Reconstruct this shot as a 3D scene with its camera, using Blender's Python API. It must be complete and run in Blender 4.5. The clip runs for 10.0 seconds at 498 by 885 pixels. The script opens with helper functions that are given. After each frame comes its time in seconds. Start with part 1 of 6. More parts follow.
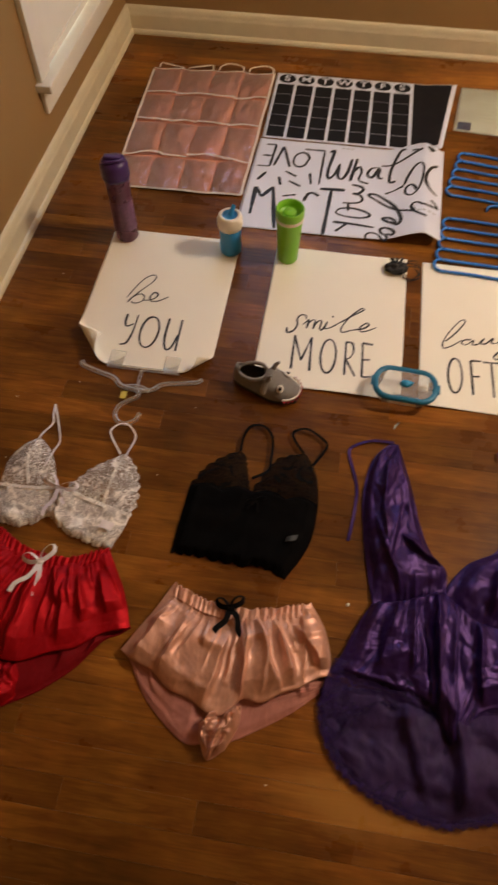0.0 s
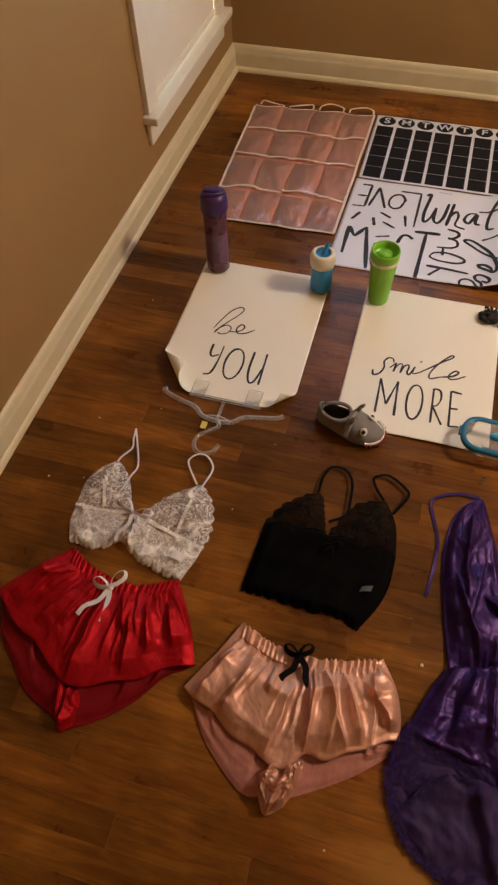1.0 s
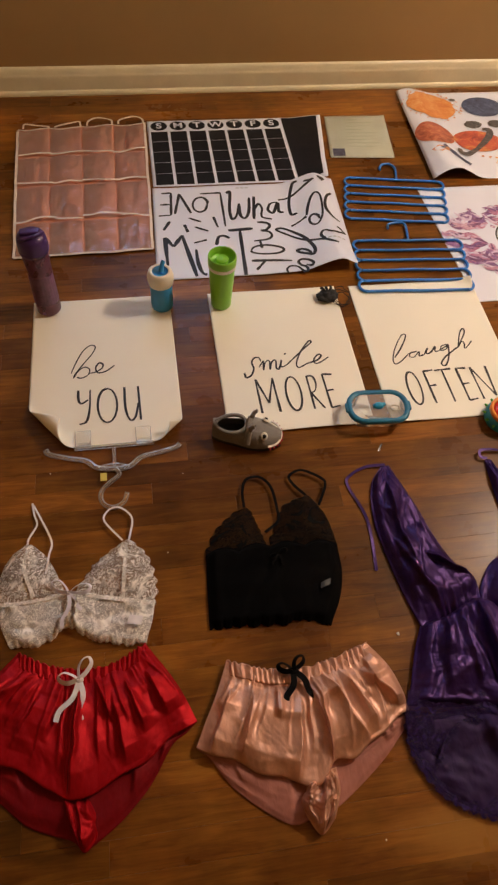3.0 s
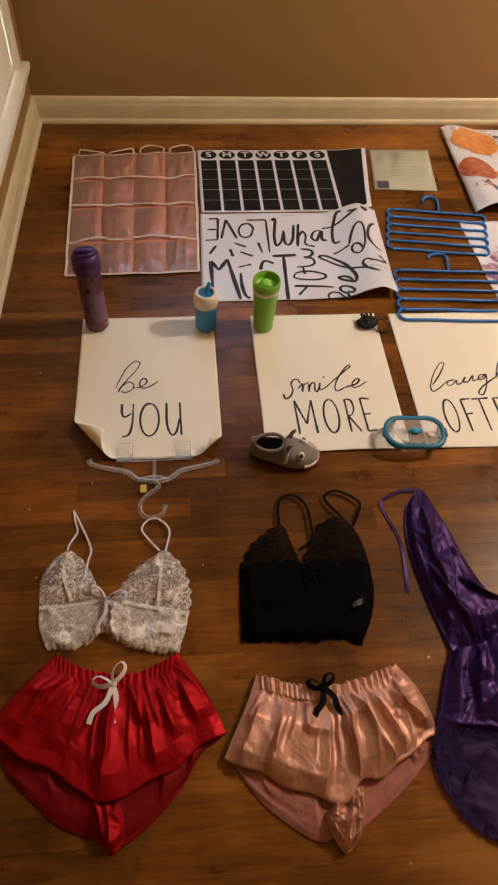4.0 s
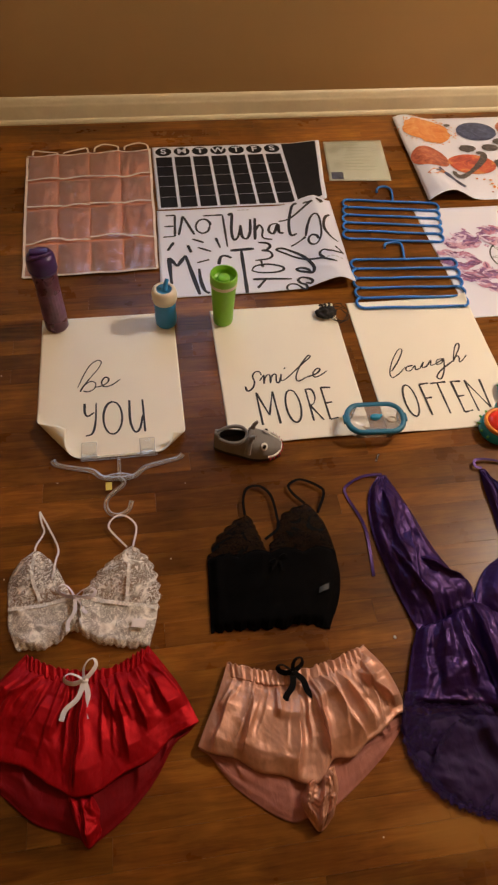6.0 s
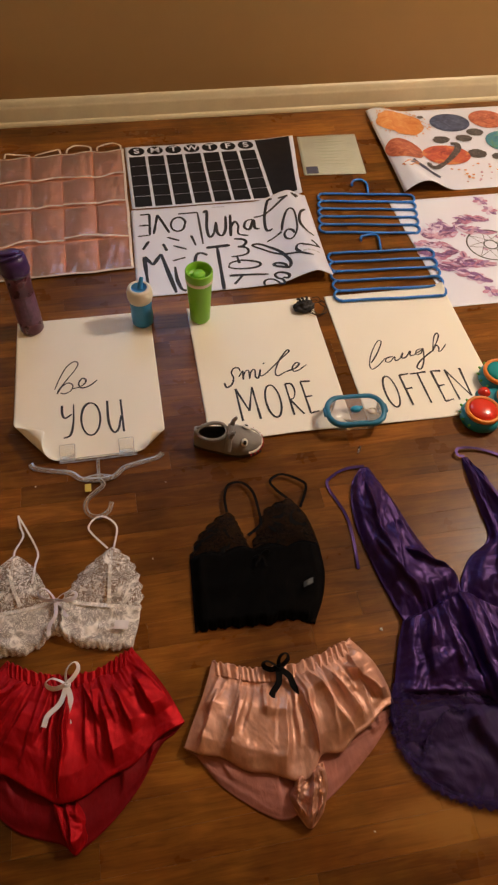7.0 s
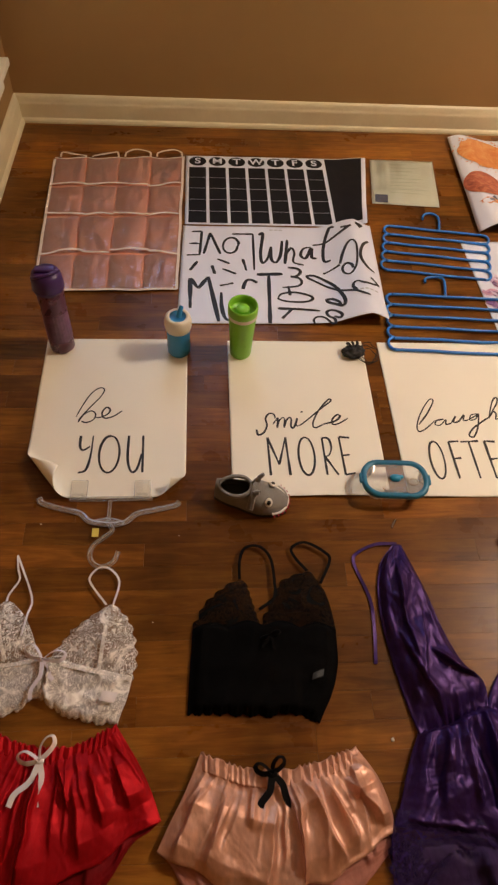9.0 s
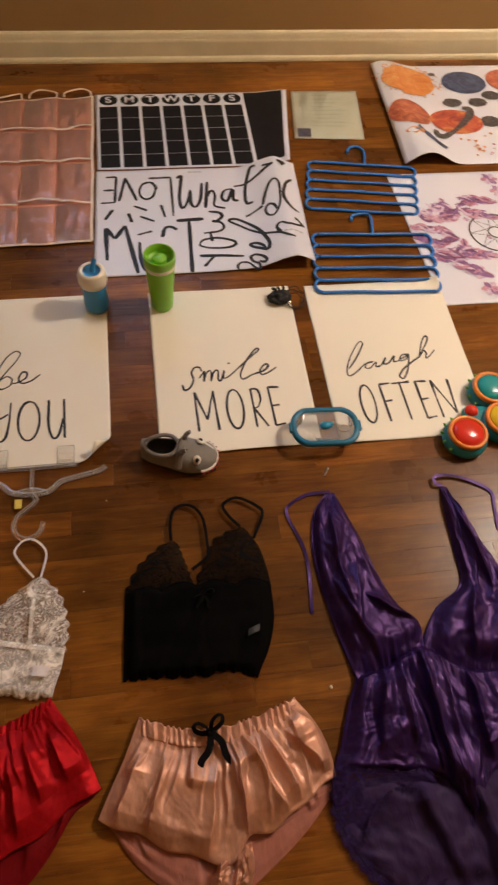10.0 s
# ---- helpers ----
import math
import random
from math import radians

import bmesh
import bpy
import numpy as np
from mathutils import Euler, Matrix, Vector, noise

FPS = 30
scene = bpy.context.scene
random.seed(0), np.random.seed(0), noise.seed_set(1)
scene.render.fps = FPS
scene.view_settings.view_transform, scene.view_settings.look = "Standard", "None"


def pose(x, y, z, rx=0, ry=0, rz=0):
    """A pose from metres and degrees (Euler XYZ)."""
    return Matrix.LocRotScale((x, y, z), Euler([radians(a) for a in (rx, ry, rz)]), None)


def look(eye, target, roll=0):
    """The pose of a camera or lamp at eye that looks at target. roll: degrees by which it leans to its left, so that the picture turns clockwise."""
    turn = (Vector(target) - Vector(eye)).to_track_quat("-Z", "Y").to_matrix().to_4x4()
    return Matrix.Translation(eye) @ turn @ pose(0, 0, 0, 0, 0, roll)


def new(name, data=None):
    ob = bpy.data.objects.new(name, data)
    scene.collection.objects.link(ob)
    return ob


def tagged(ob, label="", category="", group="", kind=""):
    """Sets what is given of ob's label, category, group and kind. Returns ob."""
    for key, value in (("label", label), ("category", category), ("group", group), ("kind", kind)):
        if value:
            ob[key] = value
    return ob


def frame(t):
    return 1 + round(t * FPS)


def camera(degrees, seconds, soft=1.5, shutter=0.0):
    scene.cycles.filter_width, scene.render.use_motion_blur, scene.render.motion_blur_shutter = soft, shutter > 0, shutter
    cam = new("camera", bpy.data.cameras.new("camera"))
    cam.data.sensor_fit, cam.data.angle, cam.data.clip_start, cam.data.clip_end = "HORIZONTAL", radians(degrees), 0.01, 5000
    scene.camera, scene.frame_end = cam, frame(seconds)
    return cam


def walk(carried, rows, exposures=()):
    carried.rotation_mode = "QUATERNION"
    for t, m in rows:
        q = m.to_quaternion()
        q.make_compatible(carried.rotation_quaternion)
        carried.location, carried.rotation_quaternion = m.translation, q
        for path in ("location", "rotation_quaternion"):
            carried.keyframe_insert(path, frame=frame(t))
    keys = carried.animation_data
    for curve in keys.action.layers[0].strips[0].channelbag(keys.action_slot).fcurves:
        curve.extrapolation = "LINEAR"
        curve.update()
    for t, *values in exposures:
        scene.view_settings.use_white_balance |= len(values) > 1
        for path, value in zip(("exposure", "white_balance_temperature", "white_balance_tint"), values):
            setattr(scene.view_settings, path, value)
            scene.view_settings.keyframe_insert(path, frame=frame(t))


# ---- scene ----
cam = camera(40.8, 10.0, soft=2.3, shutter=0.4)
PATH = [
    (0, (1.0456, -3.1616, 1.6350), (0.8698, -2.1175, -0.0610), -0.60),
    (0.3, (1.063, -3.139, 1.622), (0.774, -2.149, -0.091), -7.2),
    (0.5, (0.9887, -3.1657, 1.6080), (0.7091, -2.1570, -0.0950), -2.70),
    (0.8, (0.983, -3.147, 1.611), (0.695, -2.115, -0.077), -0.7),
    (1, (0.9675, -3.1379, 1.6200), (0.6187, -2.0562, -0.0260), -2.70),
    (1.2, (0.961, -3.111, 1.601), (0.633, -2.057, -0.067), -4.3),
    (1.5, (0.8835, -3.1047, 1.5930), (0.6866, -2.0327, -0.0840), 1.10),
    (1.7, (0.8414, -3.0882, 1.6010), (0.8908, -1.9502, -0.0420), 2.80),
    (1.8, (0.824, -3.086, 1.604), (0.900, -1.966, -0.052), 1.9),
    (2, (0.7483, -3.0732, 1.6250), (0.8326, -1.9696, -0.0410), -1.10),
    (2.2, (0.6877, -3.0616, 1.6360), (0.8559, -1.9801, -0.0370), 2.80),
    (3.3, (0.6485, -3.0810, 1.6380), (0.9013, -1.9541, 0.0050), 5.20),
    (3.5, (0.6360, -3.0864, 1.6470), (0.8363, -1.9390, 0.0210), 4.30),
    (4, (0.6196, -3.1113, 1.6570), (0.7934, -1.9326, 0.0510), 4.50),
    (4.5, (0.6313, -3.1352, 1.6630), (0.8237, -1.9615, 0.0540), 4.80),
    (5, (0.6507, -3.1381, 1.6620), (0.8672, -1.9638, 0.0580), 4.90),
    (5.5, (0.6610, -3.1400, 1.6560), (0.8555, -1.9671, 0.0470), 2.30),
    (5.7, (0.6605, -3.1360, 1.6680), (0.8892, -1.9725, 0.0580), 4.30),
    (6.8, (0.6821, -3.1488, 1.6600), (0.9450, -1.9856, 0.0550), 3.50),
    (7, (0.6940, -3.1475, 1.6410), (0.9587, -1.9821, 0.0380), 3.40),
    (7.5, (0.6653, -3.1335, 1.6510), (0.9126, -1.9287, 0.0740), 4.60),
    (8, (0.6505, -3.1079, 1.6450), (0.8725, -1.9019, 0.0650), 5.40),
    (8.5, (0.6871, -3.0376, 1.6300), (0.8707, -1.8759, 0.0130), 5.60),
    (8.8, (0.768, -2.955, 1.624), (0.872, -1.819, -0.018), 2.3),
    (9, (0.7659, -2.9113, 1.6180), (0.9032, -1.7497, -0.0040), 5.20),
    (9.3, (0.834, -2.884, 1.601), (0.950, -1.782, -0.064), 4.0),
    (9.5, (0.8150, -2.8728, 1.6000), (0.9632, -1.8106, -0.0880), 5.60),
    (10, (0.8634, -2.8736, 1.5880), (1.1114, -1.8508, -0.1130), 7.00),
]
walk(cam, [(t, look(eye, target, roll)) for t, eye, target, roll in PATH])

# ---- world and light ----
world = bpy.data.worlds.new("dusk")
scene.world = world
world.use_nodes = True
sky = world.node_tree.nodes.new("ShaderNodeTexSky")
sky.sky_type = "NISHITA"
sky.sun_disc = False
sky.sun_elevation, sky.sun_rotation = radians(14), radians(200)
world.node_tree.nodes["Background"].inputs[1].default_value = 1.60
world.node_tree.links.new(sky.outputs[0], world.node_tree.nodes["Background"].inputs[0])

lamp_data = bpy.data.lights.new("ceiling_lamp", "POINT")
lamp_data.energy, lamp_data.color, lamp_data.shadow_soft_size = 196, (1.0, 0.825, 0.675), 0.18
lamp = new("ceiling_lamp", lamp_data)
lamp.location = (3.25, -1.30, 2.60)


# ---- small tools ----
def part(name, bm, material, parent=None, label="", smooth=False):
    me = bpy.data.meshes.new(name)
    bm.normal_update()
    bm.to_mesh(me)
    bm.free()
    if smooth:
        me.shade_smooth()
    mats = material if isinstance(material, (list, tuple)) else [material]
    for m in mats:
        me.materials.append(m)
    ob = new(name, me)
    if parent is not None:
        ob.parent = parent
    if label:
        ob["label"] = label
    return ob


def thing(name, x, y, z, label, category, group="", rz=0.0):
    ob = new(name)
    ob.empty_display_size = 0.05
    ob.matrix_basis = pose(x, y, z, 0, 0, rz)
    return tagged(ob, label, category, group)


def box(bm, x0, x1, y0, y1, z0, z1, bevel=0.0):
    g = bmesh.ops.create_cube(bm, size=1.0)
    bmesh.ops.transform(bm, verts=g["verts"], matrix=Matrix.LocRotScale(((x0 + x1) / 2, (y0 + y1) / 2, (z0 + z1) / 2), None, (abs(x1 - x0), abs(y1 - y0), abs(z1 - z0))))
    if bevel:
        edges = list({e for v in g["verts"] for e in v.link_edges})
        bmesh.ops.bevel(bm, geom=edges, offset=bevel, segments=2, affect="EDGES", profile=0.5)
    return bm


def spline(pts, n=8, closed=False):
    """Points of a smooth curve through pts."""
    P = [Vector(p) for p in pts]
    out = []
    m = len(P)
    for i in range(m if closed else m - 1):
        p0, p1 = P[i - 1] if (closed or i > 0) else P[0] * 2 - P[1], P[i]
        p2 = P[(i + 1) % m]
        p3 = P[(i + 2) % m] if (closed or i + 2 < m) else p2 * 2 - p1
        for k in range(n):
            t = k / n
            out.append(0.5 * (2 * p1 + (p2 - p0) * t + (2 * p0 - 5 * p1 + 4 * p2 - p3) * t * t + (3 * p1 - p0 - 3 * p2 + p3) * t ** 3))
    if not closed:
        out.append(P[-1].copy())
    return out


def resample(pts, n):
    P = [Vector(p) for p in pts]
    acc = [0.0]
    for a, b in zip(P, P[1:]):
        acc.append(acc[-1] + (b - a).length)
    out, j = [], 0
    for i in range(n):
        s = acc[-1] * i / (n - 1)
        while j < len(P) - 2 and acc[j + 1] < s:
            j += 1
        d = acc[j + 1] - acc[j]
        out.append(P[j].lerp(P[j + 1], (s - acc[j]) / d if d else 0))
    return out


def tube(bm, pts, radius, sides=8, closed=False, flat=1.0):
    """A tube along points; flat squeezes it in z."""
    P = [Vector(p) for p in pts]
    n, rings = len(P), []
    for i, p in enumerate(P):
        a = P[i - 1] if (closed or i) else P[0]
        b = P[(i + 1) % n] if (closed or i < n - 1) else P[-1]
        d = (b - a).normalized()
        up = Vector((0, 0, 1)) if abs(d.z) < 0.9 else Vector((1, 0, 0))
        s = d.cross(up).normalized()
        u = s.cross(d)
        r = radius(i / max(1, n - 1)) if callable(radius) else radius
        rings.append([bm.verts.new(p + s * r * math.cos(2 * math.pi * k / sides) + u * r * flat * math.sin(2 * math.pi * k / sides)) for k in range(sides)])
    for i in range(n if closed else n - 1):
        a, b = rings[i], rings[(i + 1) % n]
        for k in range(sides):
            bm.faces.new((a[k], a[(k + 1) % sides], b[(k + 1) % sides], b[k]))
    if not closed:
        bm.faces.new(rings[0])
        bm.faces.new(rings[-1][::-1])
    return bm


def lathe(bm, profile, sides=40, squash=1.0, cx=0.0, cy=0.0):
    """A body of revolution through (radius, height) pairs."""
    rings = []
    for r, z in profile:
        if r < 1e-6:
            rings.append([bm.verts.new((cx, cy, z))])
        else:
            rings.append([bm.verts.new((cx + r * math.cos(2 * math.pi * k / sides), cy + r * squash * math.sin(2 * math.pi * k / sides), z)) for k in range(sides)])
    for a, b in zip(rings, rings[1:]):
        for k in range(sides):
            q = (k + 1) % sides
            if len(a) == 1 and len(b) > 1:
                bm.faces.new((a[0], b[q], b[k])[::-1])
            elif len(b) == 1 and len(a) > 1:
                bm.faces.new((a[k], a[q], b[0]))
            elif len(a) > 1:
                bm.faces.new((a[k], a[q], b[q], b[k]))
    bmesh.ops.recalc_face_normals(bm, faces=bm.faces[:])
    return bm


def grid(bm, nu, nv, f):
    """A sheet of nu x nv points, f(u, v) -> place."""
    V = [[bm.verts.new(f(i / (nu - 1), j / (nv - 1))) for i in range(nu)] for j in range(nv)]
    for j in range(nv - 1):
        for i in range(nu - 1):
            bm.faces.new((V[j][i], V[j + 1][i], V[j + 1][i + 1], V[j][i + 1]))
    return V


def ribbon(bm, pts, width, z=None, zf=None):
    """A flat brush stroke along points in the plane."""
    P = [Vector((p[0], p[1], 0)) for p in pts]
    rows = []
    for i, p in enumerate(P):
        d = (P[min(i + 1, len(P) - 1)] - P[max(i - 1, 0)])
        if d.length < 1e-9:
            d = Vector((1, 0, 0))
        d.normalize()
        w = (width(i / max(1, len(P) - 1)) if callable(width) else width) / 2
        s = Vector((-d.y, d.x, 0)) * w
        pair = []
        for q in (p + s, p - s):
            pair.append(bm.verts.new((q.x, q.y, zf(q.x, q.y) if zf else z)))
        rows.append(pair)
    for a, b in zip(rows, rows[1:]):
        bm.faces.new((a[1], b[1], b[0], a[0]))
    return bm


def polygon(bm, pts, z=0.0, zf=None):
    f = bm.faces.new([bm.verts.new((p[0], p[1], zf(p[0], p[1]) if zf else z)) for p in pts])
    f.normal_update()
    if f.normal.z < 0:
        f.normal_flip()
    return f


def disc(bm, x, y, rx, ry, z=0.0, turn=0.0, n=28, zf=None, wob=0.0, seed=0.0):
    c, s = math.cos(turn), math.sin(turn)
    pts = []
    for k in range(n):
        a = 2 * math.pi * k / n
        r = 1 + wob * noise.noise((math.cos(a) * 2 + seed, math.sin(a) * 2, seed))
        px, py = rx * r * math.cos(a), ry * r * math.sin(a)
        pts.append((x + px * c - py * s, y + px * s + py * c))
    return polygon(bm, pts, z, zf)


# ---- materials ----
def material(name):
    m = bpy.data.materials.new(name)
    m.use_nodes = True
    return m, m.node_tree.nodes, m.node_tree.links, m.node_tree.nodes["Principled BSDF"]


def ramp(N, stops):
    r = N.new("ShaderNodeValToRGB")
    while len(r.color_ramp.elements) < len(stops):
        r.color_ramp.elements.new(0.5)
    for e, (p, c) in zip(r.color_ramp.elements, stops):
        e.position, e.color = p, (*c, 1) if len(c) == 3 else c
    return r


def noise_node(N, L, coords, scale, detail=4.0, rough=0.55, distort=0.0, stretch=None):
    t = N.new("ShaderNodeTexNoise")
    t.inputs["Scale"].default_value, t.inputs["Detail"].default_value = scale, detail
    t.inputs["Roughness"].default_value, t.inputs["Distortion"].default_value = rough, distort
    if stretch:
        mp = N.new("ShaderNodeMapping")
        mp.inputs["Scale"].default_value = stretch
        L.new(coords, mp.inputs[0])
        coords = mp.outputs[0]
    L.new(coords, t.inputs["Vector"])
    return t


def plain(name, color, rough=0.5, spread=0.12, scale=25.0, bump=0.15, bump_scale=180.0, metal=0.0, spec=0.5, sheen=0.0, depth=0.001, coat=0.0, rough_spread=0.1, space="Object"):
    """A surface with colour variation at two scales, uneven gloss and fine relief."""
    m, N, L, B = material(name)
    tc = N.new("ShaderNodeTexCoord").outputs[space]
    n1 = noise_node(N, L, tc, scale, 5)
    n2 = noise_node(N, L, tc, scale * 0.14, 3)
    mx = N.new("ShaderNodeMath")
    mx.operation = "ADD"
    L.new(n1.outputs[0], mx.inputs[0])
    L.new(n2.outputs[0], mx.inputs[1])
    hf = N.new("ShaderNodeMath")
    hf.operation = "MULTIPLY"
    hf.inputs[1].default_value = 0.5
    L.new(mx.outputs[0], hf.inputs[0])
    r = ramp(N, [(0.3, [c * (1 - spread) for c in color]), (0.7, [min(1, c * (1 + spread)) for c in color])])
    L.new(hf.outputs[0], r.inputs[0])
    L.new(r.outputs[0], B.inputs["Base Color"])
    rr = N.new("ShaderNodeMapRange")
    rr.inputs[3].default_value, rr.inputs[4].default_value = max(0.02, rough - rough_spread), min(1, rough + rough_spread)
    L.new(n1.outputs[0], rr.inputs[0])
    L.new(rr.outputs[0], B.inputs["Roughness"])
    B.inputs["Metallic"].default_value, B.inputs["Specular IOR Level"].default_value = metal, spec
    B.inputs["Sheen Weight"].default_value, B.inputs["Coat Weight"].default_value = sheen, coat
    if bump:
        nb = noise_node(N, L, tc, bump_scale, 3)
        b = N.new("ShaderNodeBump")
        b.inputs["Strength"].default_value, b.inputs["Distance"].default_value = bump, depth
        L.new(nb.outputs[0], b.inputs["Height"])
        L.new(b.outputs[0], B.inputs["Normal"])
    return m


def wood_floor(name, island=False):
    m, N, L, B = material(name)
    tc = N.new("ShaderNodeTexCoord").outputs["Object"]
    rnd = N.new("ShaderNodeNewGeometry").outputs["Random Per Island"] if island else N.new("ShaderNodeObjectInfo").outputs["Random"]
    off = N.new("ShaderNodeVectorMath")
    off.operation = "MULTIPLY"
    off.inputs[1].default_value = (37.0, 61.0, 13.0)
    cmb = N.new("ShaderNodeCombineXYZ")
    for k in range(3):
        L.new(rnd, cmb.inputs[k])
    L.new(cmb.outputs[0], off.inputs[0])
    add = N.new("ShaderNodeVectorMath")
    L.new(tc, add.inputs[0])
    L.new(off.outputs[0], add.inputs[1])
    v = add.outputs[0]
    grain = noise_node(N, L, v, 7.0, 6, 0.6, 0.9, (0.7, 6.5, 6.5))
    fine = noise_node(N, L, v, 60.0, 4, 0.6, 0.2, (0.25, 6.0, 6.0))
    blotch = noise_node(N, L, tc if island else v, 5.0, 4, 0.6)
    a = N.new("ShaderNodeMath")
    a.operation = "MULTIPLY_ADD"
    a.inputs[1].default_value = 0.33
    L.new(fine.outputs[0], a.inputs[0])
    L.new(grain.outputs[0], a.inputs[2])
    r = ramp(N, [(0.36, (0.078, 0.0225, 0.0040)), (0.64, (0.150, 0.0500, 0.0075)), (0.94, (0.235, 0.090, 0.0130))])
    L.new(a.outputs[0], r.inputs[0])
    tone = N.new("ShaderNodeMapRange")
    tone.inputs[3].default_value, tone.inputs[4].default_value = 0.66, 1.36
    L.new(rnd, tone.inputs[0])
    hsv = N.new("ShaderNodeHueSaturation")
    hue = N.new("ShaderNodeMapRange")
    hue.inputs[3].default_value, hue.inputs[4].default_value = 0.49, 0.515
    L.new(blotch.outputs[0], hue.inputs[0])
    L.new(hue.outputs[0], hsv.inputs["Hue"])
    tb = N.new("ShaderNodeMath")
    tb.operation = "MULTIPLY"
    bl = N.new("ShaderNodeMapRange")
    bl.inputs[1].default_value, bl.inputs[2].default_value = 0.3, 0.7
    bl.inputs[3].default_value, bl.inputs[4].default_value = 0.75, 1.2
    L.new(blotch.outputs[0], bl.inputs[0])
    L.new(tone.outputs[0], tb.inputs[0])
    L.new(bl.outputs[0], tb.inputs[1])
    L.new(tb.outputs[0], hsv.inputs["Value"])
    L.new(r.outputs[0], hsv.inputs["Color"])
    # large worn and darkened areas that run across the strips
    pos = N.new("ShaderNodeNewGeometry").outputs["Position"]
    big = noise_node(N, L, pos, 1.9, 4, 0.6, 0.4)
    bg = N.new("ShaderNodeMapRange")
    bg.inputs[1].default_value, bg.inputs[2].default_value, bg.inputs[3].default_value, bg.inputs[4].default_value = 0.32, 0.70, 0.52, 1.40
    L.new(big.outputs[0], bg.inputs[0])
    vm = N.new("ShaderNodeVectorMath")
    vm.operation = "SCALE"
    L.new(hsv.outputs[0], vm.inputs[0])
    L.new(bg.outputs[0], vm.inputs["Scale"])
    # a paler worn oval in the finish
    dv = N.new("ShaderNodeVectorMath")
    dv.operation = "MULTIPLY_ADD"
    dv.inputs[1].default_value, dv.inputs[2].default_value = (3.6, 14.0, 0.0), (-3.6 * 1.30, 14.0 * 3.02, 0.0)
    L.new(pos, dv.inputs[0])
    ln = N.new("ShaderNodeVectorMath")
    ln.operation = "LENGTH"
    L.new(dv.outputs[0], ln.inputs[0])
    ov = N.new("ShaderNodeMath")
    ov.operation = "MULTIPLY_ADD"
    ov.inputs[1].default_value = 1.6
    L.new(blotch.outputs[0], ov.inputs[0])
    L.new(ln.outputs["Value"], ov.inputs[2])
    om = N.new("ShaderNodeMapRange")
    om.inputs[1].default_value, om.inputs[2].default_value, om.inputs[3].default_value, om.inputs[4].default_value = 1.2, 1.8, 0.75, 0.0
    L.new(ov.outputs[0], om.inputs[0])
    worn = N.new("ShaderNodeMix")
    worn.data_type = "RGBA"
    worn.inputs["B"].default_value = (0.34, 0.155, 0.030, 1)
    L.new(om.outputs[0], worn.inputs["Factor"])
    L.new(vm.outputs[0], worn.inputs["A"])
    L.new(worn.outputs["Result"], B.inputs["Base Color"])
    rr = N.new("ShaderNodeMapRange")
    rr.inputs[3].default_value, rr.inputs[4].default_value = 0.24, 0.33
    L.new(blotch.outputs[0], rr.inputs[0])
    L.new(rr.outputs[0], B.inputs["Roughness"])
    b = N.new("ShaderNodeBump")
    B.inputs["Specular IOR Level"].default_value = 0.19
    b.inputs["Strength"].default_value, b.inputs["Distance"].default_value = 0.18, 0.0006
    L.new(a.outputs[0], b.inputs["Height"])
    L.new(b.outputs[0], B.inputs["Normal"])
    return m


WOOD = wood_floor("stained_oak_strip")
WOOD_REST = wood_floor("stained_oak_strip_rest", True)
SUBFLOOR = plain("dark_subfloor", (0.012, 0.006, 0.004), 0.9)
WALL = plain("ochre_wall_paint", (0.288, 0.163, 0.051), 0.62, 0.06, 6.0, 0.25, 140.0, depth=0.0015)
CEIL = plain("ceiling_paint", (0.70, 0.66, 0.58), 0.9, 0.04, 4.0)
TRIM = plain("cream_trim_paint", (0.63, 0.545, 0.345), 0.42, 0.10, 12.0, 0.25, 70.0, depth=0.002)
PAPER = plain("white_poster_paper", (0.86, 0.83, 0.70), 0.5, 0.025, 5.0, 0.06, 60.0)
VINYL = plain("white_decal_vinyl", (0.72, 0.755, 0.86), 0.38, 0.03, 6.0, 0.08, 40.0)
INK = plain("black_ink", (0.012, 0.011, 0.012), 0.5, 0.1, 40.0, 0.05)

# ---- the room ----
LX, LY, HZ = 4.6, -4.6, 2.75


def wall_with_hole(name, horizontal, x0, x1, hole, mat, offset, thick):
    """A wall in the xz or yz plane with one opening (a0, a1, z0, z1)."""
    bm = bmesh.new()
    a0, a1, z0, z1 = hole
    for s0, s1, b, t in ((x0, a0, 0, HZ), (a1, x1, 0, HZ), (a0, a1, 0, z0), (a0, a1, z1, HZ)):
        if horizontal:
            box(bm, s0, s1, offset, offset + thick, b, t)
        else:
            box(bm, offset - thick, offset, s0, s1, b, t)
    bmesh.ops.remove_doubles(bm, verts=bm.verts[:], dist=0.0005)
    return tagged(part(name, bm, mat), "tan ochre painted plaster wall", "wall", kind="structure")


W1 = (-0.935, -0.235, 0.325, 2.1)
wall_w = wall_with_hole("wall_west", False, LY - 0.15, 0.02, W1, WALL, 0.0, 0.14)
WEST, NORTH = pose(-0.035, 0, 0, 0, 0, -0.8), 0.008
wall_w.matrix_basis = WEST
W2 = (0.32, 1.32, 0.98, 2.28)
wall_with_hole("wall_north", True, -0.25, LX + 0.15, W2, WALL, NORTH, 0.12)
for nm, b in (("wall_south", (-0.20, LX + 0.15, LY - 0.14, LY, 0, HZ)), ("wall_east", (LX, LX + 0.14, LY, NORTH, 0, HZ))):
    tagged(part(nm, box(bmesh.new(), *b), WALL), "tan ochre painted plaster wall", "wall", kind="structure")
tagged(part("ceiling", box(bmesh.new(), -0.2, LX + 0.2, LY - 0.2, 0.2, HZ, HZ + 0.1), CEIL), "off-white painted ceiling", "ceiling", kind="structure")


